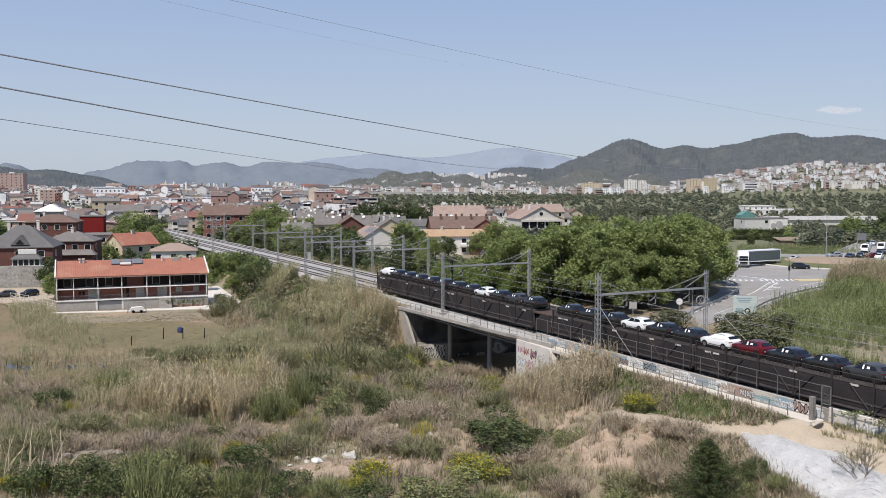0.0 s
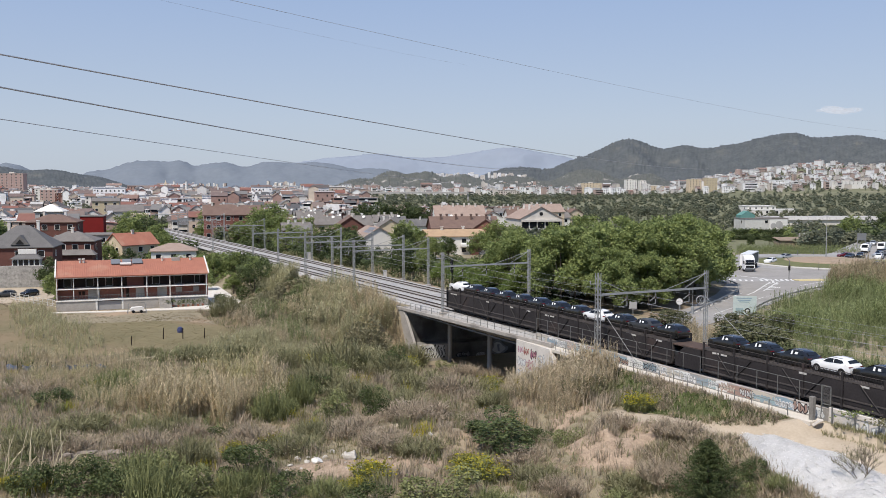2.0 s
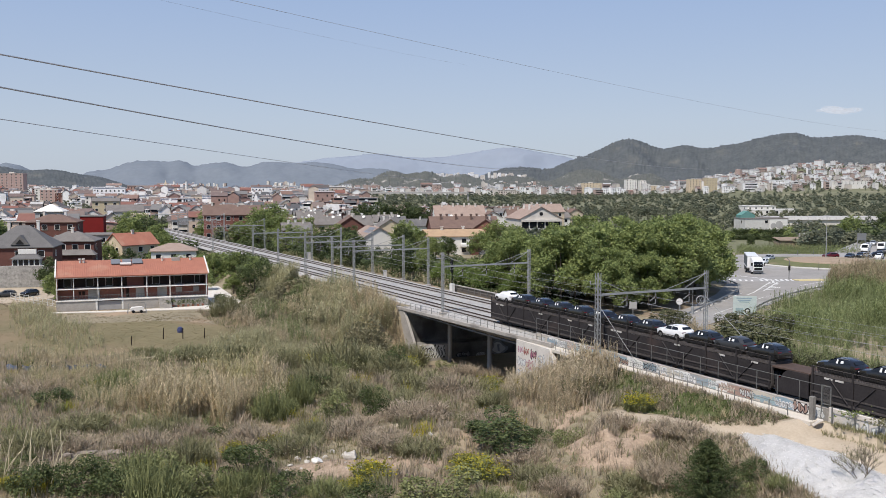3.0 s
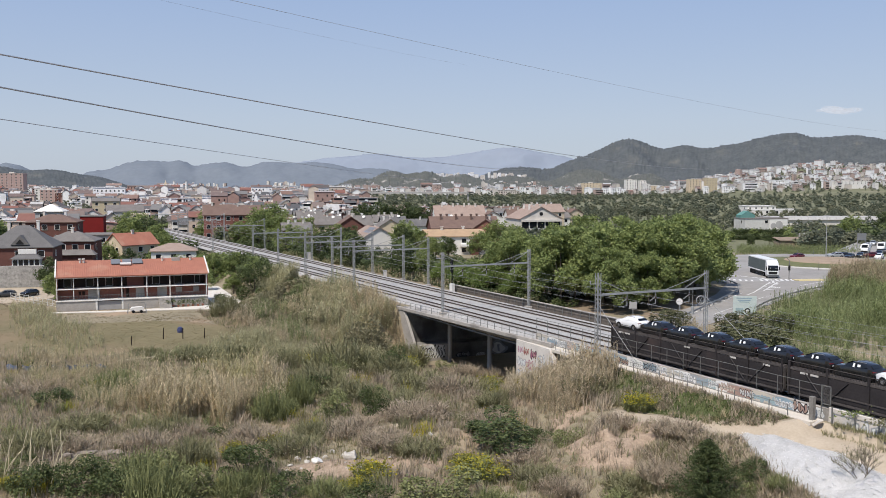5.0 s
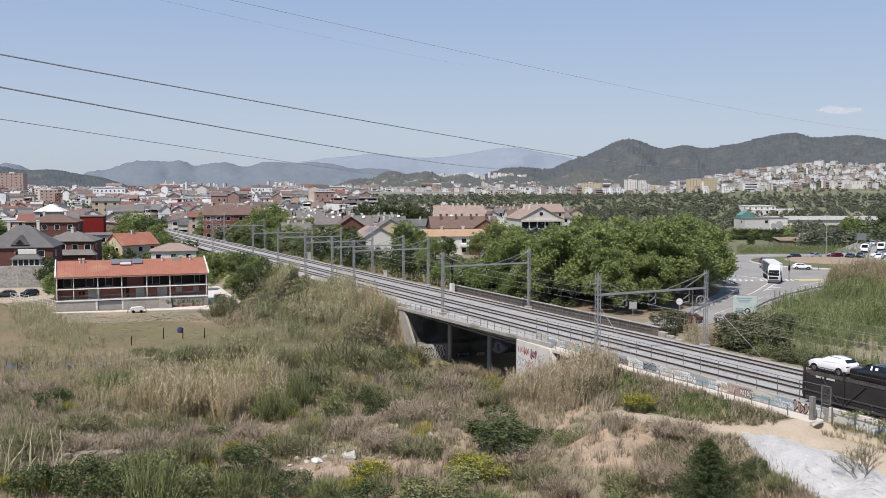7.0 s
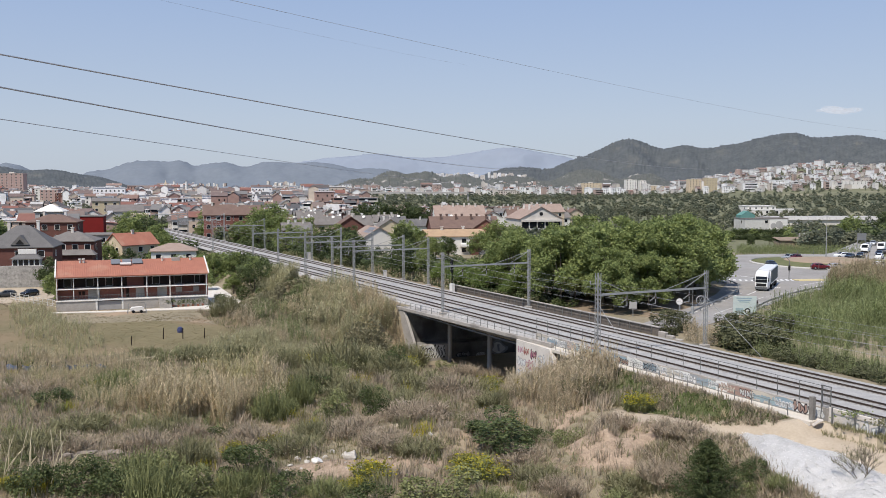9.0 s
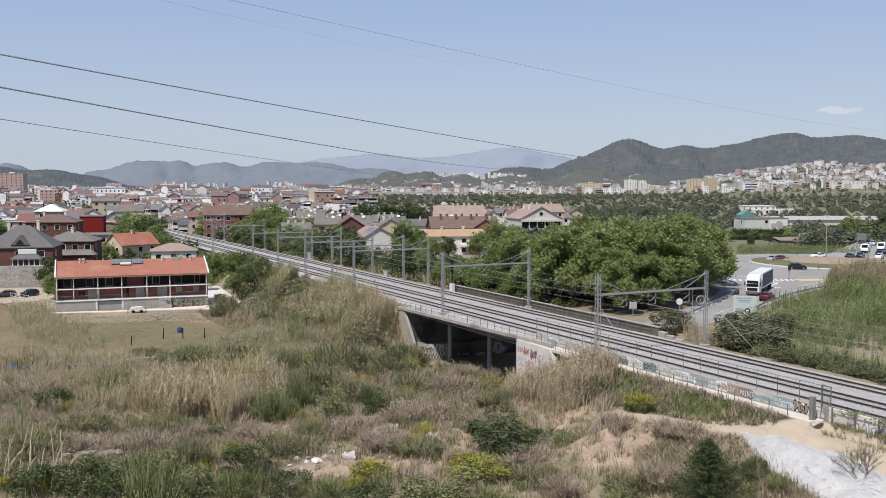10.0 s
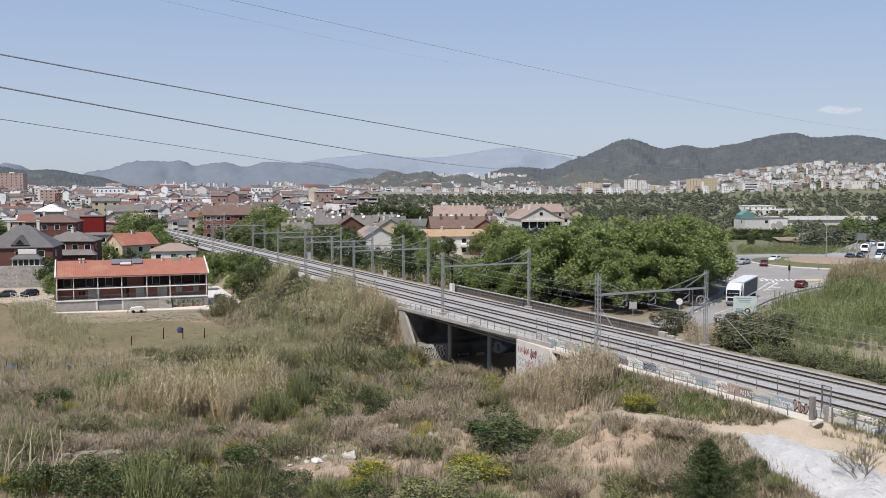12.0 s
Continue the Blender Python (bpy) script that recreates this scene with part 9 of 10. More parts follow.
def build_bank_grass():
    rng = np.random.default_rng(61)
    s, l = rng.uniform(9, 36, 6500), rng.uniform(-11.8, -5.6, 6500)
    ok = (l > -13.0 + 0.27 * (s - 15)) & (l > -11.8)
    x = 19.70 + s * UX - l * UY
    y = 118.46 + s * UY + l * UX
    q = rng.uniform(39.5, 66, 420)
    e = -4.1 - np.abs(rng.normal(0, 0.5, 420))
    plant("wall_weeds", blade_template(12, 0.5, 0.45, 0.05, 21, 1), M_OLIVE, 19.70 + q * UX - e * UY, 118.46 + q * UY + e * UX, 0.25, 0.8, 1.3, "weeds at the foot of the retaining wall", 13)
    plant("bank_grass", blade_template(9, 0.4, 0.6, 0.055, 3, 1), M_BANK_GRASS, x[ok], y[ok], 0.1, 0.42, 1.6, "short green grass on the bank", 12)
    dry = ok & (wave(x, y, 0.5, 6) > 0.25) & (rng.random(len(x)) < 0.3)
    plant("bank_tufts", blade_template(14, 0.5, 0.5, 0.04, 5, 1), M_DRY, x[dry], y[dry], 0.3, 0.8, 1.4, "dry tufts on the turf bank", 14)


M_BANK_GRASS = mat("bank_grass", (0.125, 0.16, 0.055), (0.07, 0.092, 0.033), scale=0.35, fine=2, bump=0, island=0.25, trans=0.15, c=(0.30, 0.235, 0.145), mix=0.57)
build_bank_grass()


def build_heap_scrub():
    rng = np.random.default_rng(73)
    x, y = rng.uniform(18, 29, 2600), rng.uniform(66, 86, 2600)
    q = (84.3 - y) / 22.3
    ok = (x < 26.6 + 6.4 * q - 0.6 - 2.8 * smooth(0, 0.45, q)) & (y < 84)
    x, y = x[ok], y[ok]
    k = rng.random(len(x))
    plant("heap_dry_scrub", blade_template(16, 0.45, 0.7, 0.04, 12, 1), M_DRY, x[k < 0.55], y[k < 0.55], 0.4, 1.1, 1.2, "dry twigs beside the gravel heap", 31)
    plant("heap_weeds", blade_template(14, 0.4, 0.6, 0.05, 14, 1), M_OLIVE, x[k >= 0.55], y[k >= 0.55], 0.3, 0.9, 1.2, "olive weeds beside the gravel heap", 32)


build_heap_scrub()


def build_meadow_things():
    blue = mat("blue_tarp", (0.20, 0.24, 0.32), (0.14, 0.17, 0.23), scale=1.2, rough=0.6)
    for k in range(7):
        x, y = -61.5 + 2.1 * k, 132.4 + 0.15 * math.sin(k)
        t = thing("tarp_fence", pose(x, y, float(ground_z(x, y)), 0, 0, 3 * math.sin(k * 2)), "blue plastic sheet tied between short posts", "fence", "blue sheets")
        part("sheet", Geo().loft([[(q, 0.05 * math.sin(q * 7 + k), 0.3), (q, 0.05 * math.sin(q * 7 + k) + 0.02, 0.3), (q, 0.08 * math.sin(q * 5) + 0.02, 1.0 + 0.12 * math.sin(q * 4 + 2 * k)), (q, 0.08 * math.sin(q * 5), 1.0 + 0.12 * math.sin(q * 4 + 2 * k))] for q in np.linspace(0, 1.5, 8)]), blue, t)
        for q in (0, 1.5):
            part("post", Geo().tube((q, 0.06, -0.3), (q, 0.06, 1.5), 0.04, n=6), M_DARK_WOOD_SHADE, t)
    p = thing("fallen_pole", pose(-44.5, 136.6, float(ground_z(-44.5, 136.6)) + 0.9, 0, -3, 6), "pale bleached pole lying across the reeds", "pole")
    part("shaft", Geo().tube((-2.6, 0, 0), (2.6, 0.1, 0.2), 0.10, 0.07, 8), M_CANE, p)
    for x, y, h in ((-50.3, 152, 1.6), (-46.6, 157, 1.9), (-43.5, 157.5, 1.9), (-40, 158, 1.8), (-57, 152, 1.4)):
        q = thing("field_post", pose(x, y, float(ground_z(x, y)), 3, 2, 0), "weathered wooden post in the meadow", "post", "meadow posts")
        part("shaft", Geo().tube((0, 0, -0.3), (0, 0, h), 0.09, 0.07, 7), M_DARK_WOOD_SHADE, q)


build_meadow_things()


def build_park_ground():
    lay("park_ground", [(9, 176), (17, 163), (26, 155), (33, 151), (38, 153), (46, 166), (53, 179), (57, 192), (57, 206), (40, 214), (20, 212), (10, 206)], M_PARK, "shaded brown dirt under the park trees", "park ground", 0.05, rows=14)


M_PARK = mat("park_dirt", (0.27, 0.205, 0.145), (0.17, 0.13, 0.092), scale=0.3, fine=3, bump=0.4, c=(0.15, 0.135, 0.07), mix=0.55)
build_park_ground()


def build_lineside():
    s = thing("railway_signal", TRACK @ pose(-63.5, 12.2, -0.4), "black railway signal mast with white cabinet", "signal")
    part("mast", Geo().tube((0, 0, -0.3), (0, 0, 5.6), 0.09, n=8), M_TRIM, s)
    part("signal_head", Geo().box(-0.32, -0.2, 3.6, 0.32, 0.15, 6.0, c=0.08), M_TRIM, s)
    for z in (4.1, 4.8, 5.5):
        part("hood", Geo().tube((0.05, -0.42, z), (0.05, -0.18, z), 0.17, n=10), M_TRIM, s)
    part("cabinet", Geo().box(-0.45, -0.35, -0.3, 0.45, 0.35, 1.5, c=0.05), M_WHITE, s, "white equipment cabinet")
    for q, l, w, h in ((-148, 12.6, 1.0, 1.9), (-158, -3.2, 0.8, 1.5), (-96, 12.4, 0.7, 1.3), (-118, -3.4, 0.8, 1.3)):
        c = thing("lineside_cabinet", TRACK @ pose(q, l, -0.5), "pale grey lineside equipment cabinet", "cabinet", "lineside cabinets")
        part("body", Geo().box(-w / 2, -0.35, -0.3, w / 2, 0.35, h, c=0.05), M_PALE, c)
        part("lid", Geo().box(-w / 2 - 0.06, -0.41, h, w / 2 + 0.06, 0.41, h + 0.1, c=0.04), M_GREY_WALL, c)
        part("door", Geo().box(-w / 2 + 0.08, -0.375, 0.1, w / 2 - 0.08, -0.352, h - 0.15), M_GREY_WALL, c)


build_lineside()

# ---- graffiti ----
G_COL = {"white": (0.72, 0.72, 0.70), "black": (0.025, 0.025, 0.03), "blue": (0.27, 0.36, 0.42), "pink": (0.40, 0.16, 0.22), "grey": (0.34, 0.35, 0.36), "brown": (0.36, 0.25, 0.21), "teal": (0.32, 0.42, 0.43), "cream": (0.55, 0.5, 0.42), "red": (0.30, 0.07, 0.07)}
G_MAT = {k: mat("spray_" + k, c, tuple(0.75 * x for x in c), scale=1.2, fine=8, bump=0.1) for k, c in G_COL.items()}


def tag_shape(parent, m, w, h, fill, edge, seed, n=4):
    """A row of n swollen shapes with a darker rim, painted flat on a wall: x along it, y up, z out of it."""
    rr = random.Random(seed)
    a, b = Geo(), Geo()
    for k in range(n):
        cx, cy = w * (k + 0.5) / n, h * rr.uniform(0.42, 0.58)
        rx, ry = w / n * rr.uniform(0.46, 0.62), h * rr.uniform(0.34, 0.5)
        ph = rr.uniform(0, 6)
        def ring(s, z):
            return [(cx + s * rx * math.cos(t) * (1 + 0.28 * math.sin(3 * t + ph)), cy + s * ry * math.sin(t) * (1 + 0.24 * math.cos(2 * t + ph)), z) for t in [2 * math.pi * i / 14 for i in range(14)]]
        z0 = 0.004 + 0.0015 * k
        a.add(ring(1.0, z0) , [tuple(range(14))])
        b.add(ring(0.74, z0 + 0.008), [tuple(range(14))])
        for _ in range(2):
            x0, y0 = cx + rr.uniform(-0.4, 0.4) * rx, cy - 0.5 * ry
            a.add([(x0, y0, z0 + 0.012), (x0 + 0.12 * rx, y0, z0 + 0.012), (x0 + rr.uniform(-0.2, 0.4) * rx, y0 + ry, z0 + 0.012), (x0 - 0.1 * rx, y0 + ry, z0 + 0.012)], [(0, 1, 2, 3)])
    part("graffiti", a, G_MAT[edge], parent, at=m)
    part("graffiti", b, G_MAT[fill], parent, at=m)


def build_graffiti():
    south = bpy.data.objects["wall_south"]
    face = lambda s, z, l: Matrix(((1, 0, 0, s), (0, 0, -1, l), (0, 1, 0, z), (0, 0, 0, 1)))
    rr = random.Random(5)
    fills = ["white", "blue", "grey", "cream", "white", "teal", "grey", "brown", "white", "blue", "grey", "cream"]
    edges = ["grey", "grey", "white", "brown", "black", "blue", "white", "black", "grey", "black", "white", "grey"]
    s, k = -8.6, 0
    while s < 37.9:      # painted fields, then letters crowded over them
        w = min(rr.uniform(1.6, 3.4), 38.3 - s)
        h0, h1 = rr.uniform(0.0, 0.12), rr.uniform(0.85, 1.04)
        part("graffiti", Geo().add([(0, h0, 0.003), (w, rr.uniform(0, 0.15), 0.003), (w * rr.uniform(0.9, 1.0), h1 - rr.uniform(0, 0.2), 0.003), (w * 0.5, h1, 0.003), (0.05, h1 - rr.uniform(0, 0.15), 0.003)], [(0, 1, 2, 3, 4)]),
             G_MAT[("cream", "white", "grey", "teal", "white", "brown", "cream", "blue", "white", "grey")[k % 10]], south, at=face(s, -0.44, -3.752))
        s += w * 0.97
        k += 1
    s, k = -8.3, 0
    while s < 37.5:
        w = rr.uniform(1.5, 2.8)
        tag_shape(south, face(s, -0.42, -3.758), min(w, 38.2 - s), rr.uniform(0.7, 0.98), fills[k % 12], edges[k % 12], 100 + k, rr.randint(4, 6))
        s += w * rr.uniform(0.8, 1.25)
        k += 1
    east = bpy.data.objects["wall_east"]
    s = 41
    while s < 66:
        w = rr.uniform(2.2, 4.0)
        tag_shape(east, face(s, -1.2, -3.853), w, 1.5, "white" if k % 2 else "grey", "grey" if k % 2 else "black", 200 + k, 3)
        s += w + 0.6
        k += 1
    bridge = bpy.data.objects["railway_bridge"]
    m = Matrix.Translation((-11.35, -5.265, -6.4)) @ Matrix.Rotation(radians(-2.3), 4, "Z") @ face(0, 0, 0)
    for i, (dx, dz, w, h, f, e) in enumerate(((0.3, 3.9, 1.5, 1.5, "pink", "white"), (1.9, 4.0, 1.5, 1.3, "red", "cream"), (0.3, 2.3, 2.2, 1.3, "white", "grey"), (2.6, 2.4, 1.9, 1.3, "cream", "pink"), (3.7, 3.9, 1.6, 1.3, "pink", "black"), (0.4, 0.9, 2.2, 1.1, "white", "blue"), (5.6, 3.6, 1.8, 1.2, "white", "grey"))):
        tag_shape(bridge, m @ Matrix.Translation((dx, dz, 0.0)), w, h, f, e, 300 + i, 3)
    side = lambda l, z: Matrix(((0, 0, 1, -42.49), (1, 0, 0, l), (0, 1, 0, z), (0, 0, 0, 1)))
    part("graffiti", Geo().add([(0.1, 0.2, 0.002), (3.9, 0.1, 0.002), (4.0, 1.9, 0.002), (2.4, 2.15, 0.002), (0.2, 2.0, 0.002)], [(0, 1, 2, 3, 4)]), G_MAT["white"], bridge, at=side(-4.55, -8.65) @ Matrix.Diagonal((1.12, 1.1, 1, 1)))
    tag_shape(bridge, side(-4.5, -8.6) @ Matrix.Translation((0, 0, 0.004)), 4.5, 2.1, "white", "black", 401, 8)
    inner = lambda l, z: Matrix.Translation((-0.9, 0, 0)) @ side(l, z)
    # a large pale head shape and small tags on the inner wall
    tag_shape(bridge, inner(9.0, -9.4), 3.4, 2.6, "white", "grey", 402, 1)
    tag_shape(bridge, inner(6.4, -9.3), 1.6, 0.9, "grey", "white", 403, 3)
    tag_shape(bridge, inner(2.6, -9.0), 2.6, 1.0, "grey", "black", 405, 3)


build_graffiti()


# ---- gate, signs and road furniture ----
M_RUIN = mat("rusty_sheet", (0.30, 0.235, 0.175), (0.19, 0.15, 0.115), scale=0.5, fine=4)


def build_van(m, label):
    """A white box-bodied van, 5.6 m long, nose towards -x."""
    v = thing("van", m, label, "van", "queueing vans")
    part("body", Geo().prism([(-2.8, 0.45), (2.8, 0.45), (2.8, 2.45), (2.65, 2.6), (-1.0, 2.6), (-1.55, 2.45), (-2.15, 1.5), (-2.75, 1.2)], -1.0, 1.0, Matrix(((0, 1, 0, 0), (1, 0, 0, 0), (0, 0, 1, 0), (0, 0, 0, 1)))), CAR_PAINTS["white"], v)
    part("windscreen", Geo().add([(-2.13, -0.88, 1.56), (-2.13, 0.88, 1.56), (-1.6, 0.82, 2.4), (-1.6, -0.82, 2.4)], [(0, 1, 2, 3), (3, 2, 1, 0)]), M_GLASS, v, at=pose(-0.03, 0, 0.02))
    for y in (-1.01, 1.01):
        part("side_window", Geo().box(-1.75, y - 0.01, 1.5, -0.7, y + 0.01, 2.15), M_GLASS, v)
    part("bumper", Geo().box(-2.88, -0.98, 0.35, -2.7, 0.98, 0.75, c=0.05), M_TRIM, v)
    for x in (-1.8, 1.75):
        for y in (-0.9, 0.9):
            part("wheel", Geo().tube((x, y - 0.12, 0.36), (x, y + 0.12, 0.36), 0.36, n=16), M_TYRE, v)


def build_roadside():
    g = thing("track_gate", TRACK @ pose(37.7, -4.65, -0.9), "grey steel gate post panel at the end of the footway", "gate")
    part("post", Geo().box(-0.28, -0.2, -0.6, 0.16, 0.2, 2.5, c=0.04), M_CONCRETE_DARK, g, "weathered concrete gate post")
    fr = Geo().box(0.1, 0.86, 0.2, 0.18, 0.92, 3.5).box(1.1, 0.86, 0.2, 1.18, 0.92, 3.5).box(0.1, 0.86, 3.42, 1.18, 0.92, 3.5).box(0.1, 0.86, 1.8, 1.18, 0.92, 1.88)
    for k in range(9):
        fr.box(0.2 + 0.1 * k, 0.88, 0.3, 0.212 + 0.1 * k, 0.9, 3.45)
    part("gate_frame", fr, M_FENCE, g, "rusty mesh gate frame")
    rk = thing("fallen_slab", TRACK @ pose(38.3, -5.0, -0.7, 0, -38, 8), "broken pale concrete slab leaning on the bank", "slab")
    part("slab", Geo().box(-0.2, -0.2, -0.12, 0.8, 0.2, 0.12, c=0.05), M_FOOTWAY_WALL, rk)
    for k in range(7):
        p = on_track(41.5 + k * 3.1, -3.95)
        v = thing("creeper", pose(p.x, p.y, -0.35), "creeper growing over the fence", "plant", "creepers")
        rng = np.random.default_rng(500 + k)
        pts = np.stack([rng.normal(0, 0.75, 190), rng.normal(0, 0.22, 190), rng.normal(1.15, 0.2, 190)], -1)
        a, f = leaf_cloud(pts, 0.11, rng)
        part("foliage", big_mesh("foliage", a, f, M_OLIVE if k % 2 else M_LEAF), None, v)
        part("stem", Geo().tube((0, 0, -1.0), (0.1, 0, 0.9), 0.04, 0.02, 6), M_BARK, v)
    # hoarding by the road
    x, y = 44.75, 140.0
    b = thing("roadside_board", pose(x, y, float(ground_z(x, y)), 0, 0, -14), "large pale roadside information board on posts", "sign")
    part("panel", Geo().box(-1.65, -0.05, 1.9, 1.65, 0.05, 4.7, c=0.02), mat("board_face", (0.50, 0.56, 0.53), (0.42, 0.48, 0.46), scale=0.8), b)
    for px in (-1.2, 1.2):
        part("post", Geo().tube((px, 0.1, -0.5), (px, 0.1, 4.6), 0.07, n=8), M_STEEL, b)
    for z, w, c in ((4.3, 1.2, "blue"), (4.0, 1.0, "blue"), (3.75, 0.8, "teal")):
        part("text_bar", Geo().box(-w, -0.062, z, w * 0.8, -0.052, z + 0.14), G_MAT[c], b)
    part("emblem", Geo().tube((0.4, -0.07, 2.5), (0.4, -0.05, 2.5), 0.42, n=20), G_MAT["black"], b)
    part("emblem_centre", Geo().tube((0.4, -0.08, 2.5), (0.4, -0.072, 2.5), 0.24, n=20), G_MAT["white"], b)
    part("drawing", Geo().box(-1.3, -0.062, 2.1, -0.2, -0.052, 2.9), G_MAT["teal"], b)
    def post_sign(x, y, h, shape, label):
        s = thing("road_sign", pose(x, y, float(ground_z(x, y))), label, "sign", "road signs")
        part("post", Geo().tube((0, 0, -0.4), (0, 0, h), 0.05, n=8), M_STEEL, s)
        if shape == "disc":
            part("plate", Geo().tube((0, -0.08, h - 0.5), (0, -0.05, h - 0.5), 0.5, n=20), M_WHITE, s)
            part("rim", Geo().tube((0, -0.07, h - 0.5), (0, -0.045, h - 0.5), 0.56, n=20), M_STEEL, s)
        else:
            part("plate", Geo().box(-0.6, -0.08, h - 1.1, 0.6, -0.05, h, c=0.01), M_GREY_WALL, s)
    post_sign(37.8, 151, 3.0, "disc", "round white road sign on a post")
    post_sign(30.5, 151.5, 2.4, "box", "grey rectangular sign on a post")
    s = thing("direction_sign", pose(133.2, 302, float(ground_z(133.2, 302))), "large grey direction sign on two posts", "sign")
    for px in (-1.2, 1.2):
        part("post", Geo().tube((px, 0, -0.4), (px, 0, 6.5), 0.1, n=8), M_STEEL, s)
    part("plate", Geo().box(-1.5, -0.1, 4.4, 1.5, -0.04, 6.6, c=0.02), M_STEEL_DARK, s)
    # lamp column and traffic lights
    for x, y, h in ((107.5, 266, 12.5),):
        s = thing("street_lamp", pose(x, y, float(ground_z(x, y))), "tall grey street lamp column", "lamp")
        part("column", Geo().tube((0, 0, -0.4), (0, 0, h), 0.16, 0.09, 10), M_STEEL, s)
        part("lamp_head", Geo().box(-0.9, -0.15, h - 0.05, 0.9, 0.15, h + 0.12, c=0.03), M_STEEL, s)
    s = thing("traffic_light", pose(76.8, 210, float(ground_z(76.8, 210))), "dark traffic light pole with curved arm", "traffic light")
    part("pole", Geo().tube((0, 0, -0.3), (0, 0, 4.2), 0.09, n=8), M_FENCE, s)
    part("arm", Geo().tube((0, 0, 4.2), (-0.7, 0, 4.9), 0.06, n=8).tube((-0.7, 0, 4.9), (-1.6, 0, 5.0), 0.06, n=8), M_FENCE, s)
    part("signal_head", Geo().box(-0.2, -0.25, 2.0, 0.2, 0.1, 3.1, c=0.04), M_TRIM, s)
    for x, y in ((91.5, 230.5), (96, 229), (101, 228.5), (104, 278), (109, 279)):
        s = thing("bollard", pose(x, y, float(ground_z(x, y))), "slim dark roadside marker post", "post", "marker posts")
        part("shaft", Geo().tube((0, 0, -0.3), (0, 0, 2.2), 0.09, 0.06, 8), M_FENCE, s)
    # guard rails
    def guard(name, pts, label):
        t = thing(name, pose(0, 0, 0), label, "guard rail", "guard rails")
        for (xa, ya), (xb, yb) in zip(pts, pts[1:]):
            a, c = Vector((xa, ya, ROAD_Z)), Vector((xb, yb, ROAD_Z))
            d = c - a
            turn = math.degrees(math.atan2(d.y, d.x))
            L = d.length
            part("beam", Geo().prism([(-0.03, 0.42), (0.05, 0.47), (-0.02, 0.55), (0.05, 0.63), (-0.03, 0.72), (-0.06, 0.72), (-0.06, 0.42)], 0, L), M_STEEL, t, at=pose(xa, ya, ROAD_Z, 0, 0, turn))
            for k in range(max(1, int(L / 3))):
                q = a + d * (k * 3 / L)
                part("post", Geo().box(-0.05, -0.05, -0.4, 0.05, 0.05, 0.7), M_STEEL, t, at=pose(q.x, q.y, ROAD_Z, 0, 0, turn))
    guard("guard_rail", [(36.5, 146), (43, 157.5), (50, 170), (57.5, 184), (60.5, 194), (61, 205)], "steel guard rail along the road edge")
    guard("guard_rail", [(50, 154), (57, 166), (64, 176), (73, 186.5), (83, 195.5)], "steel guard rail along the road edge")
    # markings
    mk = Geo()
    def stripe(x0, y0, x1, y1, w):
        d = Vector((x1 - x0, y1 - y0)).normalized()
        nx, ny = -d.y * w / 2, d.x * w / 2
        mk.add([(x0 + nx, y0 + ny, 0), (x0 - nx, y0 - ny, 0), (x1 - nx, y1 - ny, 0), (x1 + nx, y1 + ny, 0)], [(0, 1, 2, 3)])
    for k in range(9):
        stripe(69.3 + 1.15 * k, 205.3 + 0.1 * k, 70.0 + 1.15 * k, 208.6 + 0.1 * k, 0.55)
    for k in range(8):
        stripe(84.5 + 1.0 * k, 205.0 + 0.6 * k, 84.9 + 1.0 * k, 208.0 + 0.6 * k, 0.5)
    for k in range(6):
        stripe(61.5 + 1.1 * k, 207.3 - 0.5 * k, 62.2 + 1.1 * k, 210.2 - 0.5 * k, 0.5)
    stripe(60.5, 184, 70.5, 203.5, 0.28); stripe(58, 180, 60.5, 184, 0.24); stripe(63.5, 187, 71.8, 203, 0.28)
    for k in range(6):
        stripe(62.2 + 1.5 * k, 188 + 2.9 * k, 63.6 + 1.5 * k, 188.6 + 2.9 * k, 0.3)
    for k in range(9):
        stripe(39 + 2.25 * k, 151.5 + 3.75 * k, 40.1 + 2.25 * k, 153.3 + 3.75 * k, 0.16)
    for k in range(3):
        stripe(67.0 + 0.5 * k, 191 + 0.2 * k, 68.2 + 0.5 * k, 193.5 + 0.2 * k, 0.2)
    stripe(74, 196, 84, 206.5, 0.2); stripe(44, 153.4, 60, 176.5, 0.14); stripe(60, 176.5, 78, 195.5, 0.14)
    for k in range(7):      # hatched gore between the lanes
        stripe(64.2 + 1.55 * k, 188.5 + 2.85 * k, 66.2 + 1.25 * k, 189.6 + 2.8 * k, 0.45)
    bend = [(58.5, 221), (63.5, 219.5), (68, 216), (71, 211), (72, 206.5), (70.4, 201.5)]
    for (xa, ya), (xb, yb) in zip(bend, bend[1:]):
        stripe(xa, ya, xb, yb, 0.5)
    o = part("road_markings", mk, M_MARKING, at=pose(0, 0, ROAD_Z + 0.022))
    tagged(o, "white painted road markings and zebra crossings", "road marking", kind="structure")
    isl = Geo().prism([(-1.4, 0), (1.4, 0), (1.3, 0.15), (-1.3, 0.15)], -3.4, 3.4)
    tagged(part("traffic_island", isl, mat("yellow_paving", (0.55, 0.46, 0.26), (0.45, 0.38, 0.22), scale=1), at=pose(80.2, 207, ROAD_Z, 0, 0, 12)), "small raised traffic island of yellow paving", "island", kind="structure")
    kb = Geo()
    n = 64
    kb.loft([[(RB_X + r * math.cos(2 * math.pi * k / n), RB_Y + r * math.sin(2 * math.pi * k / n), z) for r, z in ((RB_IN - 0.3, -0.6), (RB_IN + 0.15, -0.82), (RB_IN + 0.15, -1.1), (RB_IN - 0.3, -1.1))] for k in list(range(n)) + [0]], caps=False)
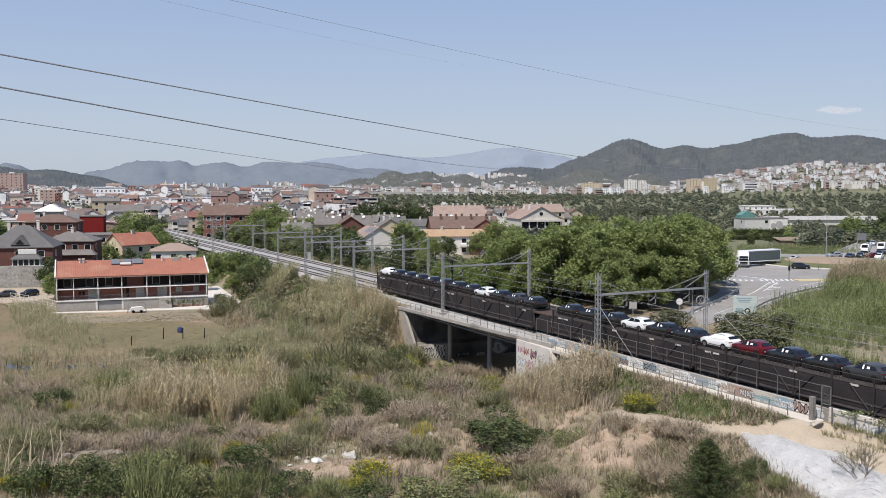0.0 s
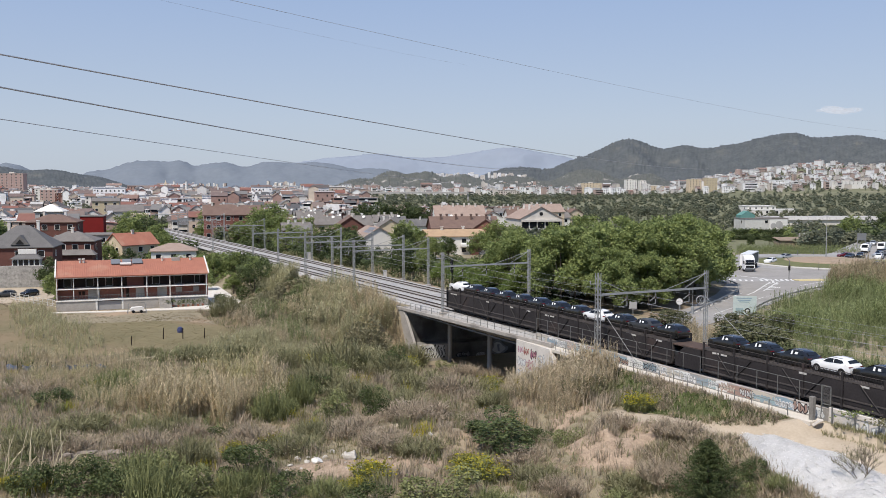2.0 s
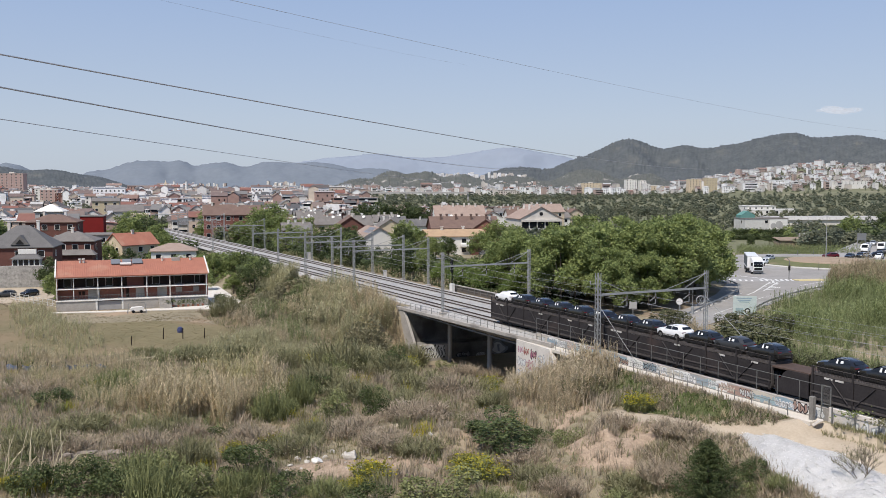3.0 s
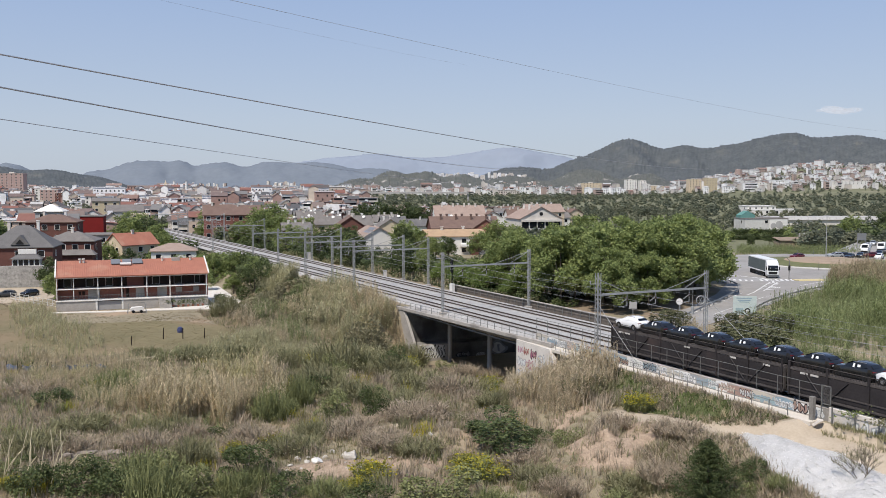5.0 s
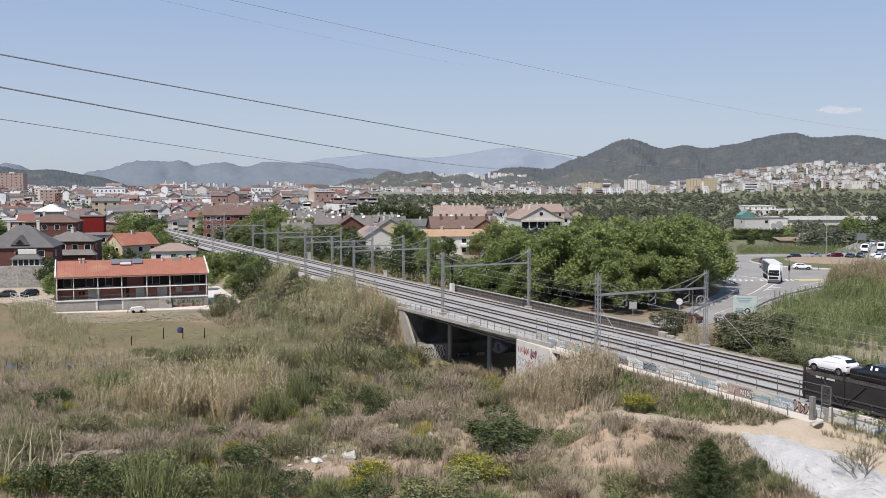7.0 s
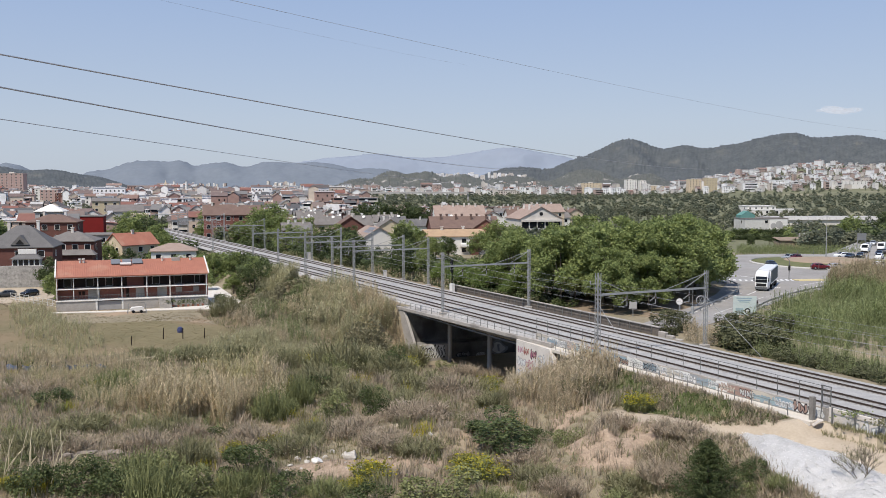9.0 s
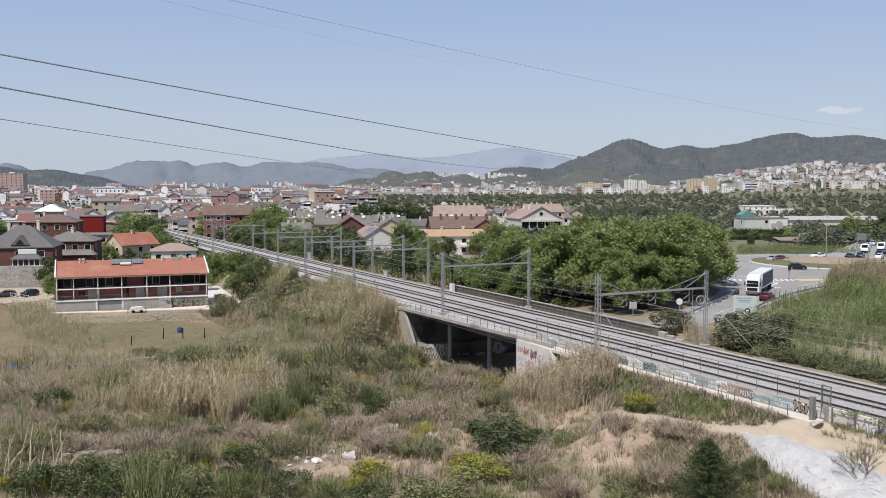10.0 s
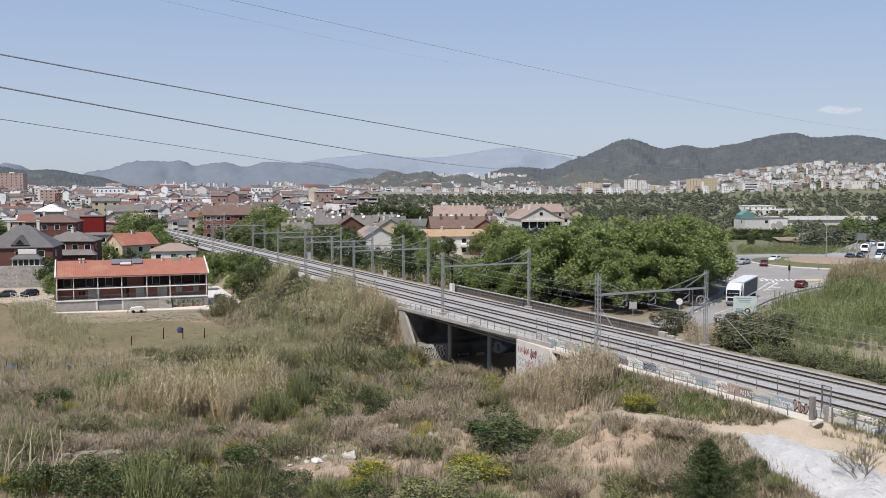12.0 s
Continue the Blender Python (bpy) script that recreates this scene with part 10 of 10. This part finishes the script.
    tagged(part("kerb", kb, M_KERB), "pale kerb ring of the roundabout island", "kerb", kind="structure")
    ruin = thing("ruined_shed", pose(130, 347, float(ground_z(130, 347)), 0, 0, 6), "low brown roofless shed in the reed field", "shed")
    part("wall", Geo().box(-8, -2.5, -0.5, 8, -2.2, 2.6).box(-8, -2.2, -0.5, -7.7, 3, 2.3).box(7.7, -2.2, -0.5, 8, 3, 2.6), M_RUIN, ruin)
    part("roof", Geo().prism([(-2.9, 2.6), (3.4, 3.5), (3.4, 3.7), (-2.9, 2.8)], -8.4, 8.4), M_RUIN, ruin, "sagging brown sheet roof")
    part("stack", Geo().box(1.0, 0.0, 3.0, 3.6, 2.0, 5.2, c=0.2), M_GREY_WALL, ruin)
    for x, y, turn, lab in ((137.0, 296.0, -122, "white panel van waiting in the queue"), (128.6, 288.5, -122, "white delivery van waiting at the roundabout")):
        build_van(pose(x, y, ROAD_Z + 0.02, 0, 0, turn + 180), lab)
    # waiting cars on the far arm and parked ones by the villa
    for x, y, h, c, lab in ((121.5, 264, -125, "white", "white car waiting at the roundabout"), (118, 268, -125, "black", "dark car waiting at the roundabout"), (113.5, 264.5, -130, "black", "dark car waiting at the roundabout"), (127, 276, -122, "navy", "dark blue car in the queue"), (133, 300, -120, "white", "white car in the queue"),
                          (139.5, 311, -120, "white", "white car in the queue"), (143, 306, 58, "red", "dark red car leaving the roundabout"), (132, 283, 58, "grey", "grey car leaving the roundabout"), (146, 322, -120, "silver", "silver car in the queue")):
        build_car(pose(x, y, ROAD_Z + 0.02, 0, 0, h + 180), c, lab, False, "queueing cars")
    build_car(pose(24.3, 176.5, float(ground_z(24.3, 176.5)) + 0.08, 0, 0, 15), "white", "white car parked under the park trees", False, "parked cars")
    build_car(pose(29.5, 181.0, float(ground_z(29.5, 181.0)) + 0.08, 0, 0, 15), "red", "dark red car parked under the park trees", False, "parked cars")
    for x, y, h, c in ((-94.5, 216, 70, "black"), (-91.5, 222, 75, "navy"), (-93, 228, 70, "white"), (-89.5, 226, 75, "black"), (-99, 214, 20, "grey")):
        build_car(pose(x, y, float(ground_z(x, y)) + 0.08, 0, 0, h), c, ("dark" if c != "white" else "white") + " car parked below the villa wall", False, "parked cars")


build_roadside()


def build_villa_yard():
    lay("car_park", [(-108, 203), (-96, 204), (-86, 214), (-84, 230), (-92, 233), (-118, 226)], M_SAND, "sandy parking area below the villa", "yard", 0.06, rows=8)
    g = Geo()
    for (xa, ya), (xb, yb) in (((-122, 226), (-93, 233.5)),):
        d = Vector((xb - xa, yb - ya))
        g.box(0, -0.25, -1.5, d.length, 0.25, 5.0, pose(xa, ya, -4.9, 0, 0, math.degrees(math.atan2(d.y, d.x))), c=0.1)
    tagged(part("wall_west", g, mat("rubble_stone", (0.46, 0.44, 0.40), (0.17, 0.16, 0.15), scale=1.1, fine=1.7, bump=0.9)), "rough stone retaining wall under the villa", "wall", kind="structure")
    b = build_fence("white_railing", pose(-96.5, 211, float(ground_z(-96.5, 211)), 0, 0, -42), 22, 1.6, 2.2, "white picket railing beside the drive", (1.5, 0.8, 0.3), 0.05)
    for o in b.children:
        if o.data.materials:
            o.data.materials[0] = M_WHITE


build_villa_yard()


# ---- power lines and a cloud ----
def build_power_lines():
    """Cables hang in a vertical plane between two points, with the height in the middle given."""
    for a, b, mid, r in CABLES:
        a, b = Vector(a), Vector(b)
        k = 2 * (a.z + b.z - 2 * mid)
        pts = []
        for i in range(49):
            q = -0.06 + 1.3 * (i / 48) ** 2
            p = a.lerp(b, q)
            pts.append((p.x, p.y, a.z + (b.z - a.z) * q - k * q * (1 - q)))
        tagged(part("power_cable", cable_geo(pts, r), M_WIRE), "dark overhead power cable across the sky", "power line", "power cables")


def build_cloud():
    m = bpy.data.materials.new("cloud")
    m.use_nodes = True
    n, ln = m.node_tree.nodes, m.node_tree.links
    tr = n.new("ShaderNodeBsdfTransparent")
    mx = n.new("ShaderNodeMixShader")
    mx.inputs[0].default_value = 0.16
    n["Principled BSDF"].inputs["Base Color"].default_value = (0.8, 0.8, 0.8, 1)
    n["Principled BSDF"].inputs["Roughness"].default_value = 1
    # the cloud's sunlit white is put in as an even glow
    gl = n.new("ShaderNodeEmission")
    gl.inputs[0].default_value = (0.72, 0.74, 0.78, 1)
    ln.new(tr.outputs[0], mx.inputs[1])
    ln.new(gl.outputs[0], mx.inputs[2])
    ln.new(mx.outputs[0], n["Material Output"].inputs["Surface"])
    g = Geo()
    rr = random.Random(4)
    for k in range(9):
        cx, cz = -92 + 23 * k, rr.gauss(0, 7)
        r = rr.uniform(16, 30) * math.exp(-(cx / 100) ** 2)
        rings = []
        for i in range(7):
            p = -math.pi / 2 + math.pi * i / 6
            rings.append([(cx + r * 1.7 * math.cos(p) * math.cos(t), r * math.cos(p) * math.sin(t), cz + r * 0.72 * math.sin(p)) for t in [2 * math.pi * j / 12 for j in range(12)]])
        g.loft(rings)
    tagged(part("cloud", g, m, smooth=True, at=pose(1840, 4450, 350)), "faint small white cloud low in the sky", "cloud", kind="structure")


CABLES = (
    ((-28.6, 62.0, 28.7), (108.5, 420.0, 26.2), 26.03, 0.055),
    ((-27.7, 60.0, 26.4), (22.7, 330.0, 24.8), 24.59, 0.055),
    ((-34.7, 75.0, 25.4), (18.0, 400.0, 18.8), 21.34, 0.032),
    ((-24.4, 110.0, 41.2), (240.9, 520.0, 47.8), 42.26, 0.024),
    ((-35.4, 120.0, 43.1), (0.0, 300.0, 58.1), 50.30, 0.012),
)
build_power_lines()
build_cloud()


def motions():
    train_motion()
    road_motion()


motions()
